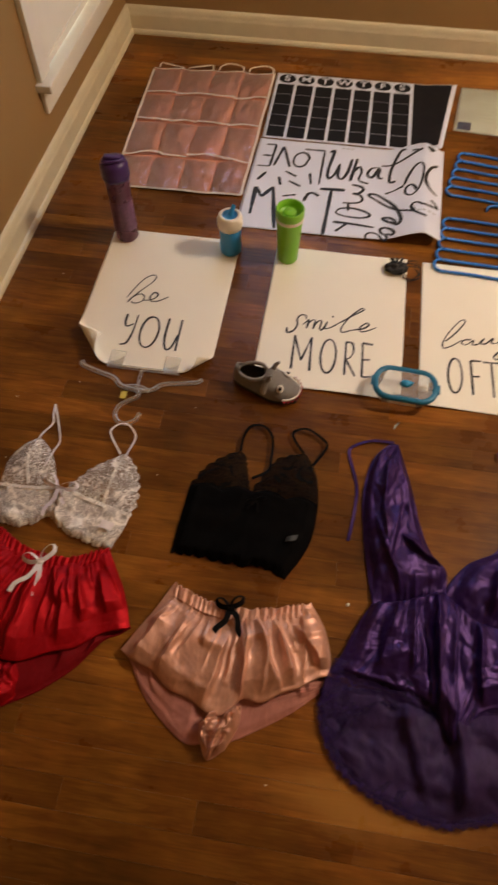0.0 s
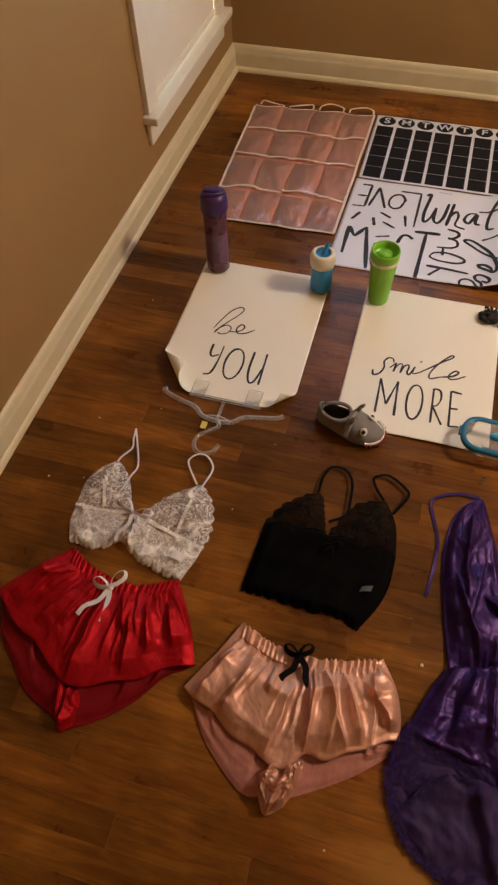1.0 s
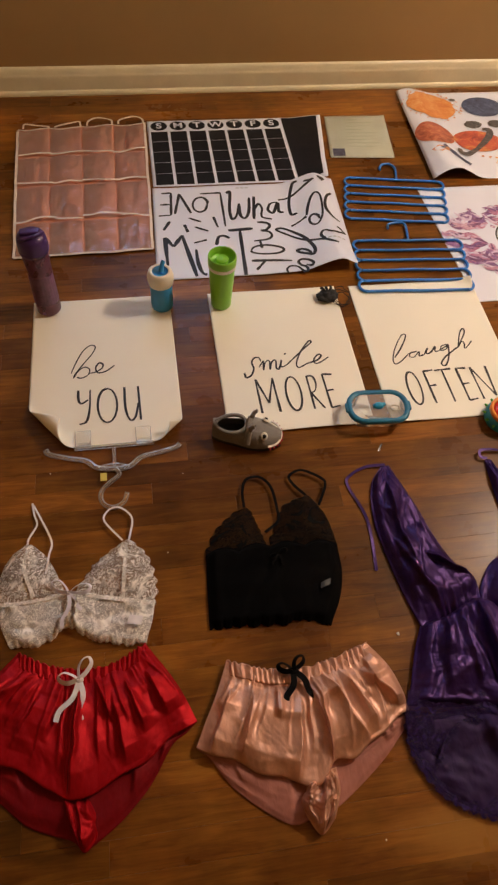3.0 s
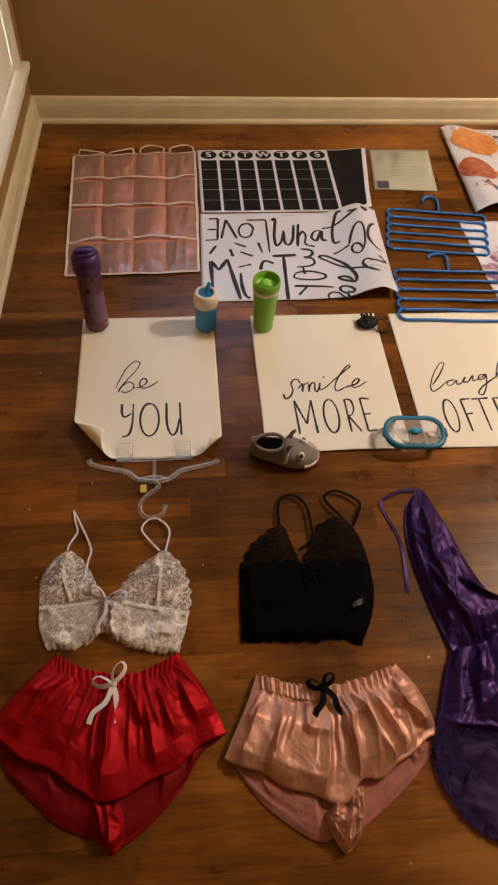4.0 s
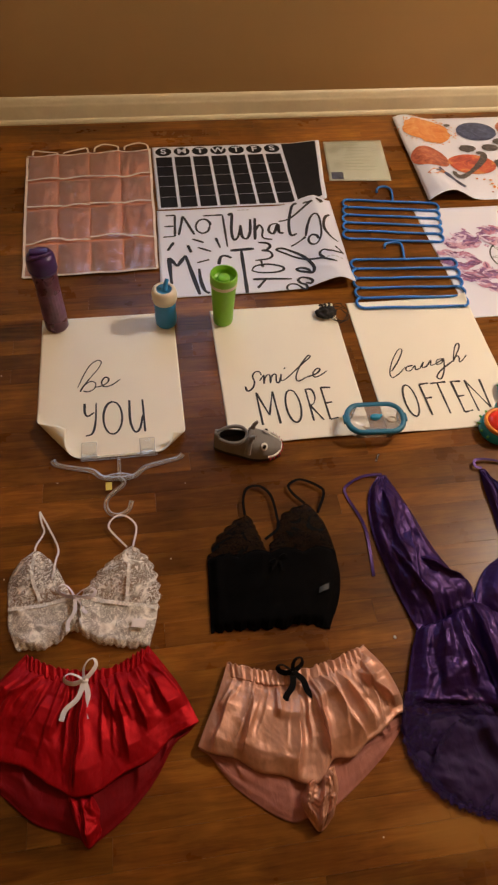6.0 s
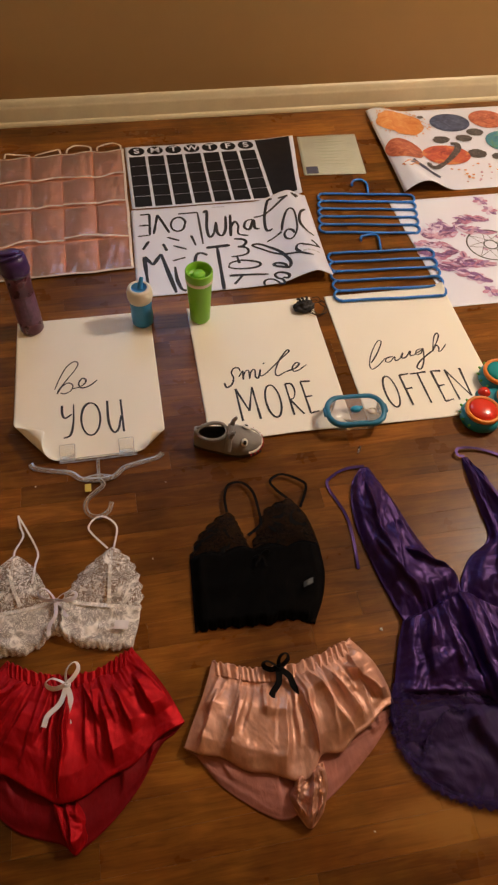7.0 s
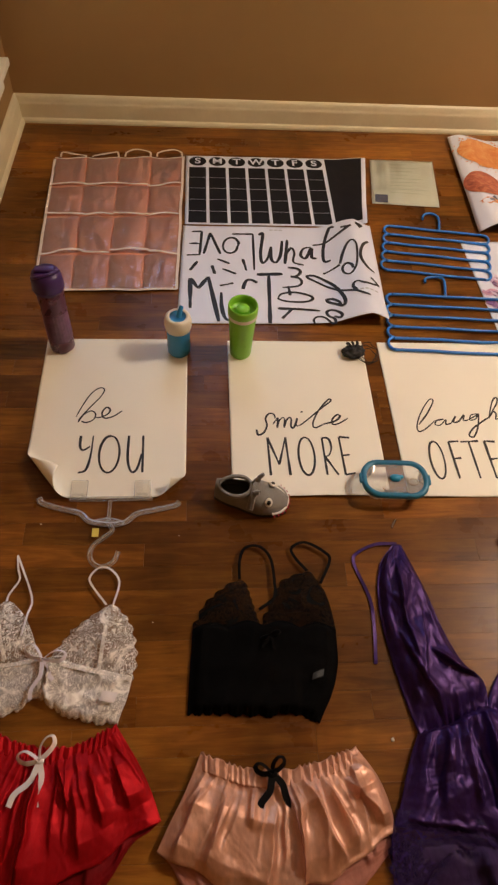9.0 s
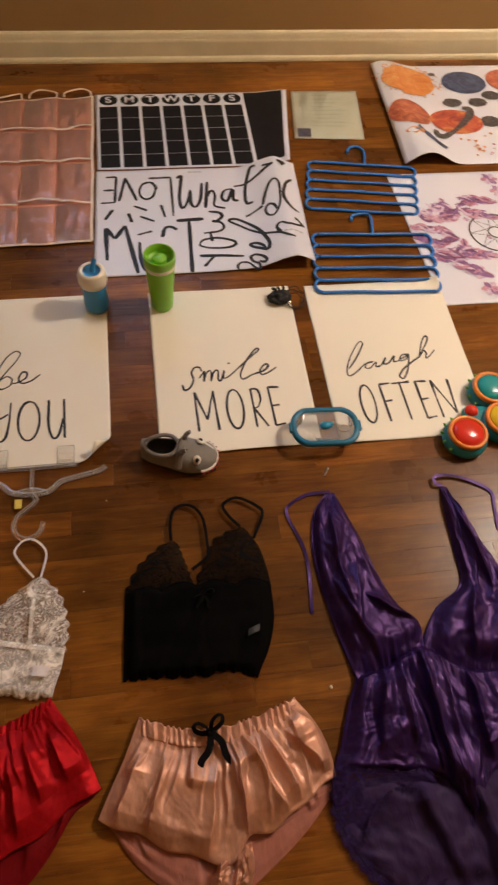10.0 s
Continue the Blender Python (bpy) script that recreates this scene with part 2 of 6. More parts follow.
def baseboard(length):
    """Moulded board along x, its back on y = 0, with a shoe moulding at its foot."""
    prof = [(0, 0), (-0.030, 0), (-0.030, 0.008), (-0.026, 0.016), (-0.019, 0.021), (-0.019, 0.076), (-0.018, 0.082), (-0.0155, 0.088), (-0.0145, 0.094), (-0.0125, 0.102), (-0.009, 0.110), (-0.004, 0.115), (0, 0.116)]
    bm = bmesh.new()
    n = max(2, int(length / 0.05))
    rows = []
    for i in range(n + 1):
        x = length * i / n
        rows.append([bm.verts.new((x, y + 0.0012 * noise.noise((x * 3, z * 20, 1.0)), z)) for y, z in prof])
    for a, b in zip(rows, rows[1:]):
        for k in range(len(prof) - 1):
            bm.faces.new((a[k], b[k], b[k + 1], a[k + 1]))
    bm.faces.new(rows[0])
    bm.faces.new(rows[-1][::-1])
    bmesh.ops.recalc_face_normals(bm, faces=bm.faces[:])
    return bm


b1 = tagged(part("baseboard_north", baseboard(LX + 0.06), TRIM), "cream painted wooden baseboard with worn paint", "baseboard", kind="structure")
b2 = tagged(part("baseboard_west", baseboard(-LY + 0.016), TRIM), "cream painted wooden baseboard with worn paint", "baseboard", kind="structure")
b1.matrix_basis = pose(-0.06, NORTH, 0)
b2.matrix_basis = WEST @ pose(0, LY, 0, 0, 0, 90)

# floor boards
floor = tagged(part("floor", box(bmesh.new(), -0.25, LX + 0.15, LY - 0.15, 0.14, -0.06, -0.016), SUBFLOOR), "dark brown stained oak strip floor, worn", "floor", kind="structure")


# ---- windows ----
def window(name, wide, high, blind):
    """Casing, stool and apron on the wall's face, in the xz plane, the room towards -y; x = 0 is its middle, z = 0 the opening's foot."""
    w = tagged(new(name), "white painted window casing with a lowered white blind" if blind else "white painted window open to the evening sky", "window", kind="structure")
    h = wide / 2
    for sx in (-1, 1):
        part("casing", box(bmesh.new(), sx * (h - 0.002), sx * (h + 0.085), -0.022, -0.001, 0.0, high + 0.01, 0.003), TRIM_WHITE, w)
    part("head_casing", box(bmesh.new(), -h - 0.085, h + 0.085, -0.024, -0.001, high + 0.011, high + 0.11, 0.003), TRIM_WHITE, w)
    part("stool", box(bmesh.new(), -h - 0.10, h + 0.10, -0.055, 0.10, -0.03, -0.001, 0.005), TRIM_WHITE, w)
    part("apron", box(bmesh.new(), -h - 0.085, h + 0.085, -0.018, -0.001, -0.115, -0.031, 0.004), TRIM_WHITE, w)
    if blind:
        bm = bmesh.new()
        grid(bm, 12, 20, lambda u, v: (-h + 0.004 + u * (wide - 0.008), -0.006 + 0.002 * noise.noise((u * 2, v * 3, 0)), 0.02 + v * (high - 0.02)))
        box(bm, -h + 0.004, h - 0.004, -0.012, 0.004, 0.004, 0.03, 0.003)
        part("blind", bm, BLIND, w, "white roller blind, closed")
    else:
        for sx in (-1, 1):
            part("stile", box(bmesh.new(), sx * (h - 0.04), sx * (h - 0.001), 0.03, 0.07, 0.0, high, 0.003), TRIM_WHITE, w)
        for z0 in (0.0, high / 2 - 0.02, high - 0.042):
            part("rail", box(bmesh.new(), -h + 0.041, h - 0.041, 0.03, 0.07, z0, z0 + 0.042, 0.003), TRIM_WHITE, w)
    return w


TRIM_WHITE = plain("white_trim_paint", (0.72, 0.68, 0.56), 0.45, 0.06, 12.0, 0.2, 60.0, depth=0.002)
BLIND = plain("white_blind_cloth", (0.74, 0.70, 0.58), 0.8, 0.04, 10.0, 0.2, 200.0)


def glassy(name, color, rough=0.05, through_=1.0, ior=1.45, alpha=1.0):
    m, N, L, B = material(name)
    B.inputs["Base Color"].default_value = (*color, 1)
    B.inputs["Transmission Weight"].default_value, B.inputs["IOR"].default_value, B.inputs["Alpha"].default_value = through_, ior, alpha
    tc = N.new("ShaderNodeTexCoord").outputs["Object"]
    n = noise_node(N, L, tc, 30.0, 3)
    r = N.new("ShaderNodeMapRange")
    r.inputs[3].default_value, r.inputs[4].default_value = rough * 0.5, rough * 1.8
    L.new(n.outputs[0], r.inputs[0])
    L.new(r.outputs[0], B.inputs["Roughness"])
    return m


def film(name, haze, tint=(1, 1, 1), rough=0.08, gain=2.0, floor_=0.03, crinkle=0.6, scale=45.0):
    """Thin clear plastic: mostly see-through, a little milky, with gloss by the angle."""
    m, N, L, B = material(name)
    N.remove(B)
    tr = N.new("ShaderNodeBsdfTransparent")
    tr.inputs[0].default_value = (*tint, 1)
    di = N.new("ShaderNodeBsdfDiffuse")
    di.inputs[0].default_value = (0.85, 0.85, 0.86, 1)
    gl = N.new("ShaderNodeBsdfGlossy")
    gl.inputs["Roughness"].default_value = rough
    tc = N.new("ShaderNodeTexCoord").outputs["Object"]
    n = noise_node(N, L, tc, scale, 4, 0.55, 1.0)
    b = N.new("ShaderNodeBump")
    b.inputs["Strength"].default_value, b.inputs["Distance"].default_value = crinkle, 0.004
    L.new(n.outputs[0], b.inputs["Height"])
    L.new(b.outputs[0], gl.inputs["Normal"])
    fr = N.new("ShaderNodeFresnel")
    L.new(b.outputs[0], fr.inputs["Normal"])
    mu = N.new("ShaderNodeMath")
    mu.operation = "MULTIPLY_ADD"
    mu.inputs[1].default_value, mu.inputs[2].default_value = gain, floor_
    L.new(fr.outputs[0], mu.inputs[0])
    m1, m2 = N.new("ShaderNodeMixShader"), N.new("ShaderNodeMixShader")
    m1.inputs[0].default_value = haze
    L.new(tr.outputs[0], m1.inputs[1])
    L.new(di.outputs[0], m1.inputs[2])
    L.new(mu.outputs[0], m2.inputs[0])
    L.new(m1.outputs[0], m2.inputs[1])
    L.new(gl.outputs[0], m2.inputs[2])
    L.new(m2.outputs[0], N["Material Output"].inputs[0])
    return m


w1 = window("window_1", 0.70, 1.74, True)
w1.matrix_basis = WEST @ pose(0, -0.585, 0.330, 0, 0, 90)
w2 = window("window_2", W2[1] - W2[0], W2[3] - W2[2], False)
w2.matrix_basis = pose((W2[0] + W2[1]) / 2, NORTH, W2[2])


# ---- lettering, drawn as brush strokes in a unit box ----
def ring(cx=0.5, cy=0.5, rx=0.5, ry=0.5, a0=90, a1=450, n=13):
    return [(cx + rx * math.cos(radians(a0 + (a1 - a0) * i / (n - 1))), cy + ry * math.sin(radians(a0 + (a1 - a0) * i / (n - 1)))) for i in range(n)]


GLYPH = {
    "Y": ([(0.0, 1.0), (0.02, 0.72), (0.25, 0.6), (0.75, 0.7)], [(0.9, 1.0), (0.85, 0.45), (0.62, 0.08), (0.1, 0.0)]),
    "O": (ring(),),
    "U": ([(0.0, 1.0), (0.02, 0.35), (0.3, 0.02), (0.65, 0.1), (0.9, 0.5)], [(0.93, 1.0), (1.0, 0.0)]),
    "M": ([(0.05, 0.0), (0.0, 1.0)], [(0.0, 1.0), (0.5, 0.28)], [(0.5, 0.28), (0.9, 1.0)], [(0.9, 1.0), (1.0, 0.0)]),
    "R": ([(0.1, 0.0), (0.0, 0.98)], [(0.0, 0.98), (0.55, 0.95), (0.7, 0.72), (0.45, 0.52), (0.05, 0.47)], [(0.1, 0.47), (1.0, 0.0)]),
    "E": ([(0.95, 0.98), (0.0, 1.0)], [(0.0, 1.0), (0.15, 0.0)], [(0.08, 0.5), (0.75, 0.52)], [(0.15, 0.0), (1.0, 0.04)]),
    "F": ([(0.95, 1.0), (0.0, 0.98)], [(0.0, 0.98), (0.2, 0.0)], [(0.1, 0.52), (0.8, 0.54)]),
    "T": ([(0.0, 0.98), (1.0, 1.0)], [(0.45, 0.98), (0.55, 0.0)]),
    "N": ([(0.1, 0.0), (0.0, 1.0)], [(0.0, 1.0), (0.9, 0.08)], [(0.9, 0.08), (0.95, 1.0)]),
    "L": ([(0.0, 1.0), (0.05, 0.0)], [(0.05, 0.0), (1.0, 0.03)]),
    "V": ([(0.0, 1.0), (0.5, 0.0)], [(0.5, 0.0), (1.0, 1.0)]),
    "S": ([(0.9, 0.85), (0.5, 1.0), (0.1, 0.8), (0.3, 0.55), (0.8, 0.35), (0.8, 0.08), (0.4, 0.0), (0.0, 0.15)],),
    "W": ([(0.0, 1.0), (0.25, 0.0)], [(0.25, 0.0), (0.5, 0.8)], [(0.5, 0.8), (0.75, 0.0)], [(0.75, 0.0), (1.0, 1.0)]),
    "D": ([(0.1, 0.0), (0.0, 1.0)], [(0.0, 1.0), (0.8, 0.85), (1.0, 0.45), (0.6, 0.05), (0.1, 0.0)]),
}
# script letters, metres from each sheet's upper corner
BE_B = [[(0.124, -0.326), (0.138, -0.285), (0.160, -0.236), (0.185, -0.212), (0.200, -0.220), (0.190, -0.248), (0.161, -0.291), (0.138, -0.328), (0.132, -0.346)], [(0.132, -0.346), (0.146, -0.318), (0.166, -0.303), (0.181, -0.314), (0.176, -0.336), (0.156, -0.347), (0.142, -0.342)]]
BE_E = [[(0.178, -0.330), (0.200, -0.326), (0.219, -0.313), (0.223, -0.297), (0.211, -0.290), (0.200, -0.310), (0.208, -0.330), (0.233, -0.325), (0.260, -0.303)]]
SM_S = [[(0.079, -0.369), (0.084, -0.389), (0.102, -0.379), (0.112, -0.353), (0.109, -0.328), (0.12, -0.31), (0.135, -0.311), (0.139, -0.327)]]
SM_M = [[(0.130, -0.350), (0.146, -0.326)], [(0.147, -0.324), (0.143, -0.364)], [(0.143, -0.362), (0.150, -0.338), (0.161, -0.325), (0.167, -0.331), (0.164, -0.364)], [(0.164, -0.362), (0.171, -0.338), (0.182, -0.325), (0.188, -0.331), (0.185, -0.357), (0.193, -0.363), (0.206, -0.330)]]
SM_I = [[(0.206, -0.327), (0.201, -0.355), (0.217, -0.351), (0.24, -0.331)], [(0.219, -0.305), (0.225, -0.3)]]
SM_L = [[(0.24, -0.331), (0.29, -0.284), (0.318, -0.259), (0.311, -0.253), (0.278, -0.294), (0.254, -0.343), (0.258, -0.364), (0.287, -0.35)]]
SM_E = [[(0.287, -0.35), (0.323, -0.338), (0.34, -0.32), (0.331, -0.314), (0.314, -0.333), (0.315, -0.351), (0.334, -0.347), (0.364, -0.327)]]
LA_L = [[(0.13, -0.335), (0.098, -0.364), (0.074, -0.375), (0.072, -0.352), (0.093, -0.303), (0.128, -0.252), (0.142, -0.255), (0.114, -0.304), (0.079, -0.348)]]
LA_A = [[(0.13, -0.335), (0.16, -0.328), (0.139, -0.332), (0.13, -0.348), (0.145, -0.351), (0.167, -0.33), (0.164, -0.348), (0.181, -0.344)]]
LA_U = [[(0.181, -0.344), (0.201, -0.316), (0.19, -0.339), (0.207, -0.336), (0.229, -0.311), (0.223, -0.332), (0.235, -0.332)]]
LA_G = [[(0.235, -0.332), (0.274, -0.309), (0.253, -0.311), (0.244, -0.331), (0.264, -0.326), (0.277, -0.307), (0.263, -0.358), (0.241, -0.396), (0.228, -0.389), (0.246, -0.364), (0.281, -0.338), (0.308, -0.32)]]
LA_H = [[(0.308, -0.32), (0.349, -0.261), (0.351, -0.24), (0.333, -0.26), (0.306, -0.325)], [(0.306, -0.325), (0.327, -0.298), (0.334, -0.308), (0.328, -0.328), (0.341, -0.321), (0.364, -0.297)]]


def write(bm, strokes, x0, x1, y0, y1, width, z=None, zf=None, turn=0.0, smooth=True, slant=0.0):
    """Strokes of a unit box laid into x0..x1, y0..y1, turned about its middle."""
    cx, cy, c, s = (x0 + x1) / 2, (y0 + y1) / 2, math.cos(radians(turn)), math.sin(radians(turn))
    for st in strokes:
        pts = [((u - 0.5) * (x1 - x0) + slant * (v - 0.5) * (y1 - y0), (v - 0.5) * (y1 - y0)) for u, v in st]
        pts = [(cx + a * c - b * s, cy + a * s + b * c) for a, b in pts]
        if len(pts) > 2 and smooth:
            pts = [p[:2] for p in spline([(a, b, 0) for a, b in pts], 7)]
        elif len(pts) == 2:
            (ax, ay), (bx, by) = pts
            pts = [(ax + (bx - ax) * k / 5, ay + (by - ay) * k / 5) for k in range(6)]
        seed = pts[0][0] * 91.7
        ribbon(bm, pts, lambda t: width * (0.82 + 0.45 * noise.noise((t * 2.3, seed, 0.4))), z, zf)


def draw(bm, strokes, width, zf):
    """Brush strokes through plan points, on a sheet of height zf."""
    for st in strokes:
        if len(st) > 2:
            pts = [p[:2] for p in spline([(a, b, 0) for a, b in st], 8)]
        else:
            (ax, ay), (bx, by) = st
            pts = [(ax + (bx - ax) * k / 8, ay + (by - ay) * k / 8) for k in range(9)]
        seed = pts[0][0] * 91.7 + pts[0][1] * 37.0
        ribbon(bm, pts, lambda t: width * (0.85 + 0.4 * noise.noise((t * 2.3, seed, 0.4))) * (0.7 + 0.3 * ss(0, 0.06, t) * ss(0, 0.06, 1 - t)), zf=zf)


def ss(a, b, x):
    t = min(1, max(0, (x - a) / (b - a)))
    return t * t * (3 - 2 * t)


# ---- posters ----
def poster(label, x0, y0, wide, high, rolls, lift, seed, words):
    """A paper sheet with its upper corner at x0, y0; rolls: corners curled over a line (px, py, nx, ny, radius)."""
    th = thing("poster", x0, y0, 0.0, label, "poster", "motto posters on the floor")

    def zf(x, y):
        e = max(0.0, -y / high)
        return 0.0016 + lift * (0.5 + 0.5 * noise.noise((x * 5 + seed, y * 5, seed))) + 0.006 * max(0, 0.06 - (y + high)) / 0.06 * (0.5 + 0.5 * math.sin(x * 14 + seed)) + 0.0 * e

    def f(u, v):
        x, y = u * wide, -v * high
        z = zf(x, y)
        for px, py, nx, ny, r in rolls:
            d = (x - px) * nx + (y - py) * ny
            if d > 0:
                a = d / r
                rr = r * (1 - 0.05 * a)
                x, y, z = x - nx * d + nx * rr * math.sin(a), y - ny * d + ny * rr * math.sin(a), z + rr * (1 - math.cos(a))
        return (x, y, z)
    bm = bmesh.new()
    grid(bm, 70, 94, f)
    sheet = part("sheet", bm, PAPER, th, smooth=True)
    so = sheet.modifiers.new("thick", "SOLIDIFY")
    so.thickness, so.offset = 0.0005, -1
    for strokes in words[0]:
        for st in strokes:
            bm = bmesh.new()
            draw(bm, [st], 0.0066, lambda x, y: zf(x, y) + 0.0009)
            part("script_letter", bm, INK, th, "black hand-lettered ink")
    for name, strokes in words[1:]:
        for st, a0, a1, b0, b1, wd, slant in strokes:
            bm = bmesh.new()
            write(bm, st, a0 - x0, a1 - x0, b0 - y0, b1 - y0, wd, zf=lambda x, y: zf(x, y) + 0.0009, slant=slant)
            part(name, bm, INK, th, "black hand-lettered ink")
    return th


def capitals(word, boxes, y0, y1, wd=0.0080):
    return [(GLYPH[c], a, b, y0, y1, wd, 0.0) for c, (a, b) in zip(word, boxes)]


S2 = math.sqrt(0.5)
poster("white poster lettered be you, lower corners curled, clipped to hanger", 0.262, -1.332, 0.455, 0.61,
       [(0.012, -0.435, -0.80, -0.60, 0.030), (0.447, -0.52, 0.72, -0.69, 0.026)], 0.002, 1.3,
       [(BE_B, BE_E), ("capital_letter", capitals("YOU", ((0.408, 0.448), (0.466, 0.524), (0.548, 0.593)), -1.858, -1.728))])
poster("white paper poster lettered smile more, flat on the floor boards", 0.848, -1.338, 0.452, 0.605, [], 0.003, 4.1,
       [(SM_S, SM_M, SM_I, SM_L, SM_E), ("capital_letter", capitals("MORE", ((0.958, 1.018), (1.047, 1.094), (1.122, 1.158), (1.174, 1.208)), -1.872, -1.737))])
poster("white paper poster lettered laugh often, its far corner lifted", 1.352, -1.342, 0.457, 0.608, [(0.415, -0.045, 0.707, 0.707, 0.07)], 0.003, 7.7,
       [(LA_L, LA_A, LA_U, LA_G, LA_H), ("capital_letter", capitals("OFTEN", ((1.440, 1.482), (1.508, 1.542), (1.546, 1.602), (1.620, 1.655), (1.668, 1.724)), -1.888, -1.754))])

# ---- decal sheets ----
def decal_sheet(name, label, x0, y0, wide, high, zf, skew=0.0, nu=60, nv=50, mat=None, pull=0.0):
    th = thing(name, x0, y0, 0.0, label, "decal sheet")
    bm = bmesh.new()
    px = lambda u, v: u * wide + skew * v + pull * v * ss(0.72, 1.0, u)
    grid(bm, nu, nv, lambda u, v: (px(u, v), -v * high, zf(px(u, v), -v * high)))
    sh = part("sheet", bm, mat or VINYL, th, smooth=True)
    so = sh.modifiers.new("thick", "SOLIDIFY")
    so.thickness, so.offset = 0.0005, -1
    return th


# black chalk calendar
cal_z = lambda x, y: 0.0016 + 0.0012 * (1 + noise.noise((x * 6, y * 6, 3))) + 0.030 * ss(0.62, 0.76, x) * (0.35 + 0.65 * ss(-0.30, -0.47, y))
cal = decal_sheet("calendar_decal", "white vinyl sheet with a black weekly calendar grid, edge curling", 0.70, -0.250, 0.772, 0.468, cal_z, pull=-0.062)
CHALK = plain("black_chalk_vinyl", (0.006, 0.006, 0.008), 0.6, 0.2, 30.0, 0.1, 90.0, spec=0.25)
up = lambda f, k: (lambda x, y: f(x, y) + k)
for i in range(7):
    bm = bmesh.new()
    x = 0.014 + 0.0823 * i
    for j in range(5):
        y = -0.084 - 0.0752 * j
        grid(bm, 7, 6, lambda u, v: (x + 0.070 * u, y - 0.0732 * v, cal_z(x + 0.070 * u, y - 0.0732 * v) + 0.0009))
    part("day_column", bm, CHALK, cal, "black calendar column of five squares")
    bm = bmesh.new()
    disc(bm, x + 0.036, -0.041, 0.036, 0.033, zf=up(cal_z, 0.0009))
    badge = part("day_badge", bm, CHALK, cal, "black oval with a white day letter")
    txt = bpy.data.curves.new("letter", "FONT")
    txt.body, txt.size, txt.align_x, txt.align_y, txt.extrude, txt.offset = "SMTWTFS"[i], 0.056, "CENTER", "CENTER", 0.0001, 0.0012
    t = new("day_letter", txt)
    t.data.materials.append(VINYL)
    t.parent = badge
    t.location = (x + 0.036, -0.041, cal_z(x + 0.036, -0.041) + 0.0018)
bm = bmesh.new()
note = lambda u, v: 0.592 + 0.160 * u - 0.056 * v * ss(0.1, 1.0, u)
grid(bm, 24, 24, lambda u, v: (note(u, v), -0.006 - (0.455 - 0.02 * u) * v, cal_z(note(u, v), -0.006 - (0.455 - 0.02 * u) * v) + 0.0011))
part("note_panel", bm, CHALK, cal, "blank black note panel", smooth=True)

# lettered decal sheet
word_z = lambda x, y: 0.0022 + 0.0015 * (1 + noise.noise((x * 5, y * 5, 9))) + 0.045 * ss(0.50, 0.66, x) * (1 - 0.75 * ss(0.64, 0.73, x)) + 0.012 * ss(-0.43, -0.52, y) * ss(0.3, 0.6, x)
wordy = decal_sheet("lettering_decal", "white vinyl sheet with scattered black words, edge buckled up", 0.695, -0.728, 0.725, 0.530, word_z, -0.015)
WZ = up(word_z, 0.0010)
GREYPRINT = plain("grey_print", (0.45, 0.47, 0.50), 0.5)


# brush words, metres from the sheet's upper corner
LOVE = [[(0.034, -0.036), (0.071, -0.034)], [(0.071, -0.034), (0.062, -0.172)], [(0.062, -0.172), (0.015, -0.175)], [(0.024, -0.108), (0.065, -0.106)], [(0.077, -0.166), (0.103, -0.042)], [(0.103, -0.042), (0.139, -0.166)], [(0.207, -0.114), (0.195, -0.149), (0.172, -0.161), (0.153, -0.143), (0.151, -0.108), (0.166, -0.078), (0.192, -0.072), (0.208, -0.096), (0.207, -0.114)], [(0.186, -0.048), (0.265, -0.048)], [(0.265, -0.048), (0.261, -0.255)]]
WHAT = [[(0.287, -0.054), (0.303, -0.048), (0.289, -0.155), (0.292, -0.213), (0.312, -0.192), (0.33, -0.12)], [(0.33, -0.12), (0.327, -0.192), (0.344, -0.21), (0.363, -0.167), (0.375, -0.084)], [(0.395, -0.078), (0.376, -0.219)], [(0.381, -0.167), (0.406, -0.126), (0.416, -0.155), (0.409, -0.207), (0.445, -0.224)], [(0.482, -0.12), (0.453, -0.129), (0.439, -0.167), (0.457, -0.184), (0.483, -0.126), (0.48, -0.179), (0.498, -0.185)]]
WHAT_T = [[(0.489, -0.108), (0.536, -0.101), (0.586, -0.072), (0.638, -0.035)], [(0.578, -0.023), (0.558, -0.028), (0.529, -0.123), (0.523, -0.202), (0.547, -0.207)]]
DO = [[(0.576, -0.238), (0.590, -0.189), (0.611, -0.141), (0.631, -0.124), (0.644, -0.147), (0.640, -0.210), (0.630, -0.264), (0.610, -0.300), (0.593, -0.301), (0.582, -0.284), (0.583, -0.259), (0.598, -0.245), (0.614, -0.258), (0.617, -0.279)], [(0.575, -0.243), (0.542, -0.260), (0.512, -0.273)], [(0.700, -0.108), (0.674, -0.140), (0.655, -0.192), (0.653, -0.233), (0.670, -0.269), (0.697, -0.286)]]
SWASH = [[(0.674, -0.327), (0.689, -0.339), (0.702, -0.361)], [(0.701, -0.353), (0.675, -0.362), (0.644, -0.363), (0.626, -0.351), (0.611, -0.354), (0.605, -0.373), (0.616, -0.394)], [(0.659, -0.426), (0.638, -0.417), (0.612, -0.396), (0.581, -0.383), (0.556, -0.371), (0.526, -0.348), (0.487, -0.318), (0.455, -0.295), (0.454, -0.284), (0.478, -0.283), (0.511, -0.305), (0.541, -0.339), (0.561, -0.382), (0.572, -0.427), (0.562, -0.453), (0.543, -0.439), (0.515, -0.420), (0.511, -0.409), (0.531, -0.409), (0.551, -0.428), (0.558, -0.451)]]
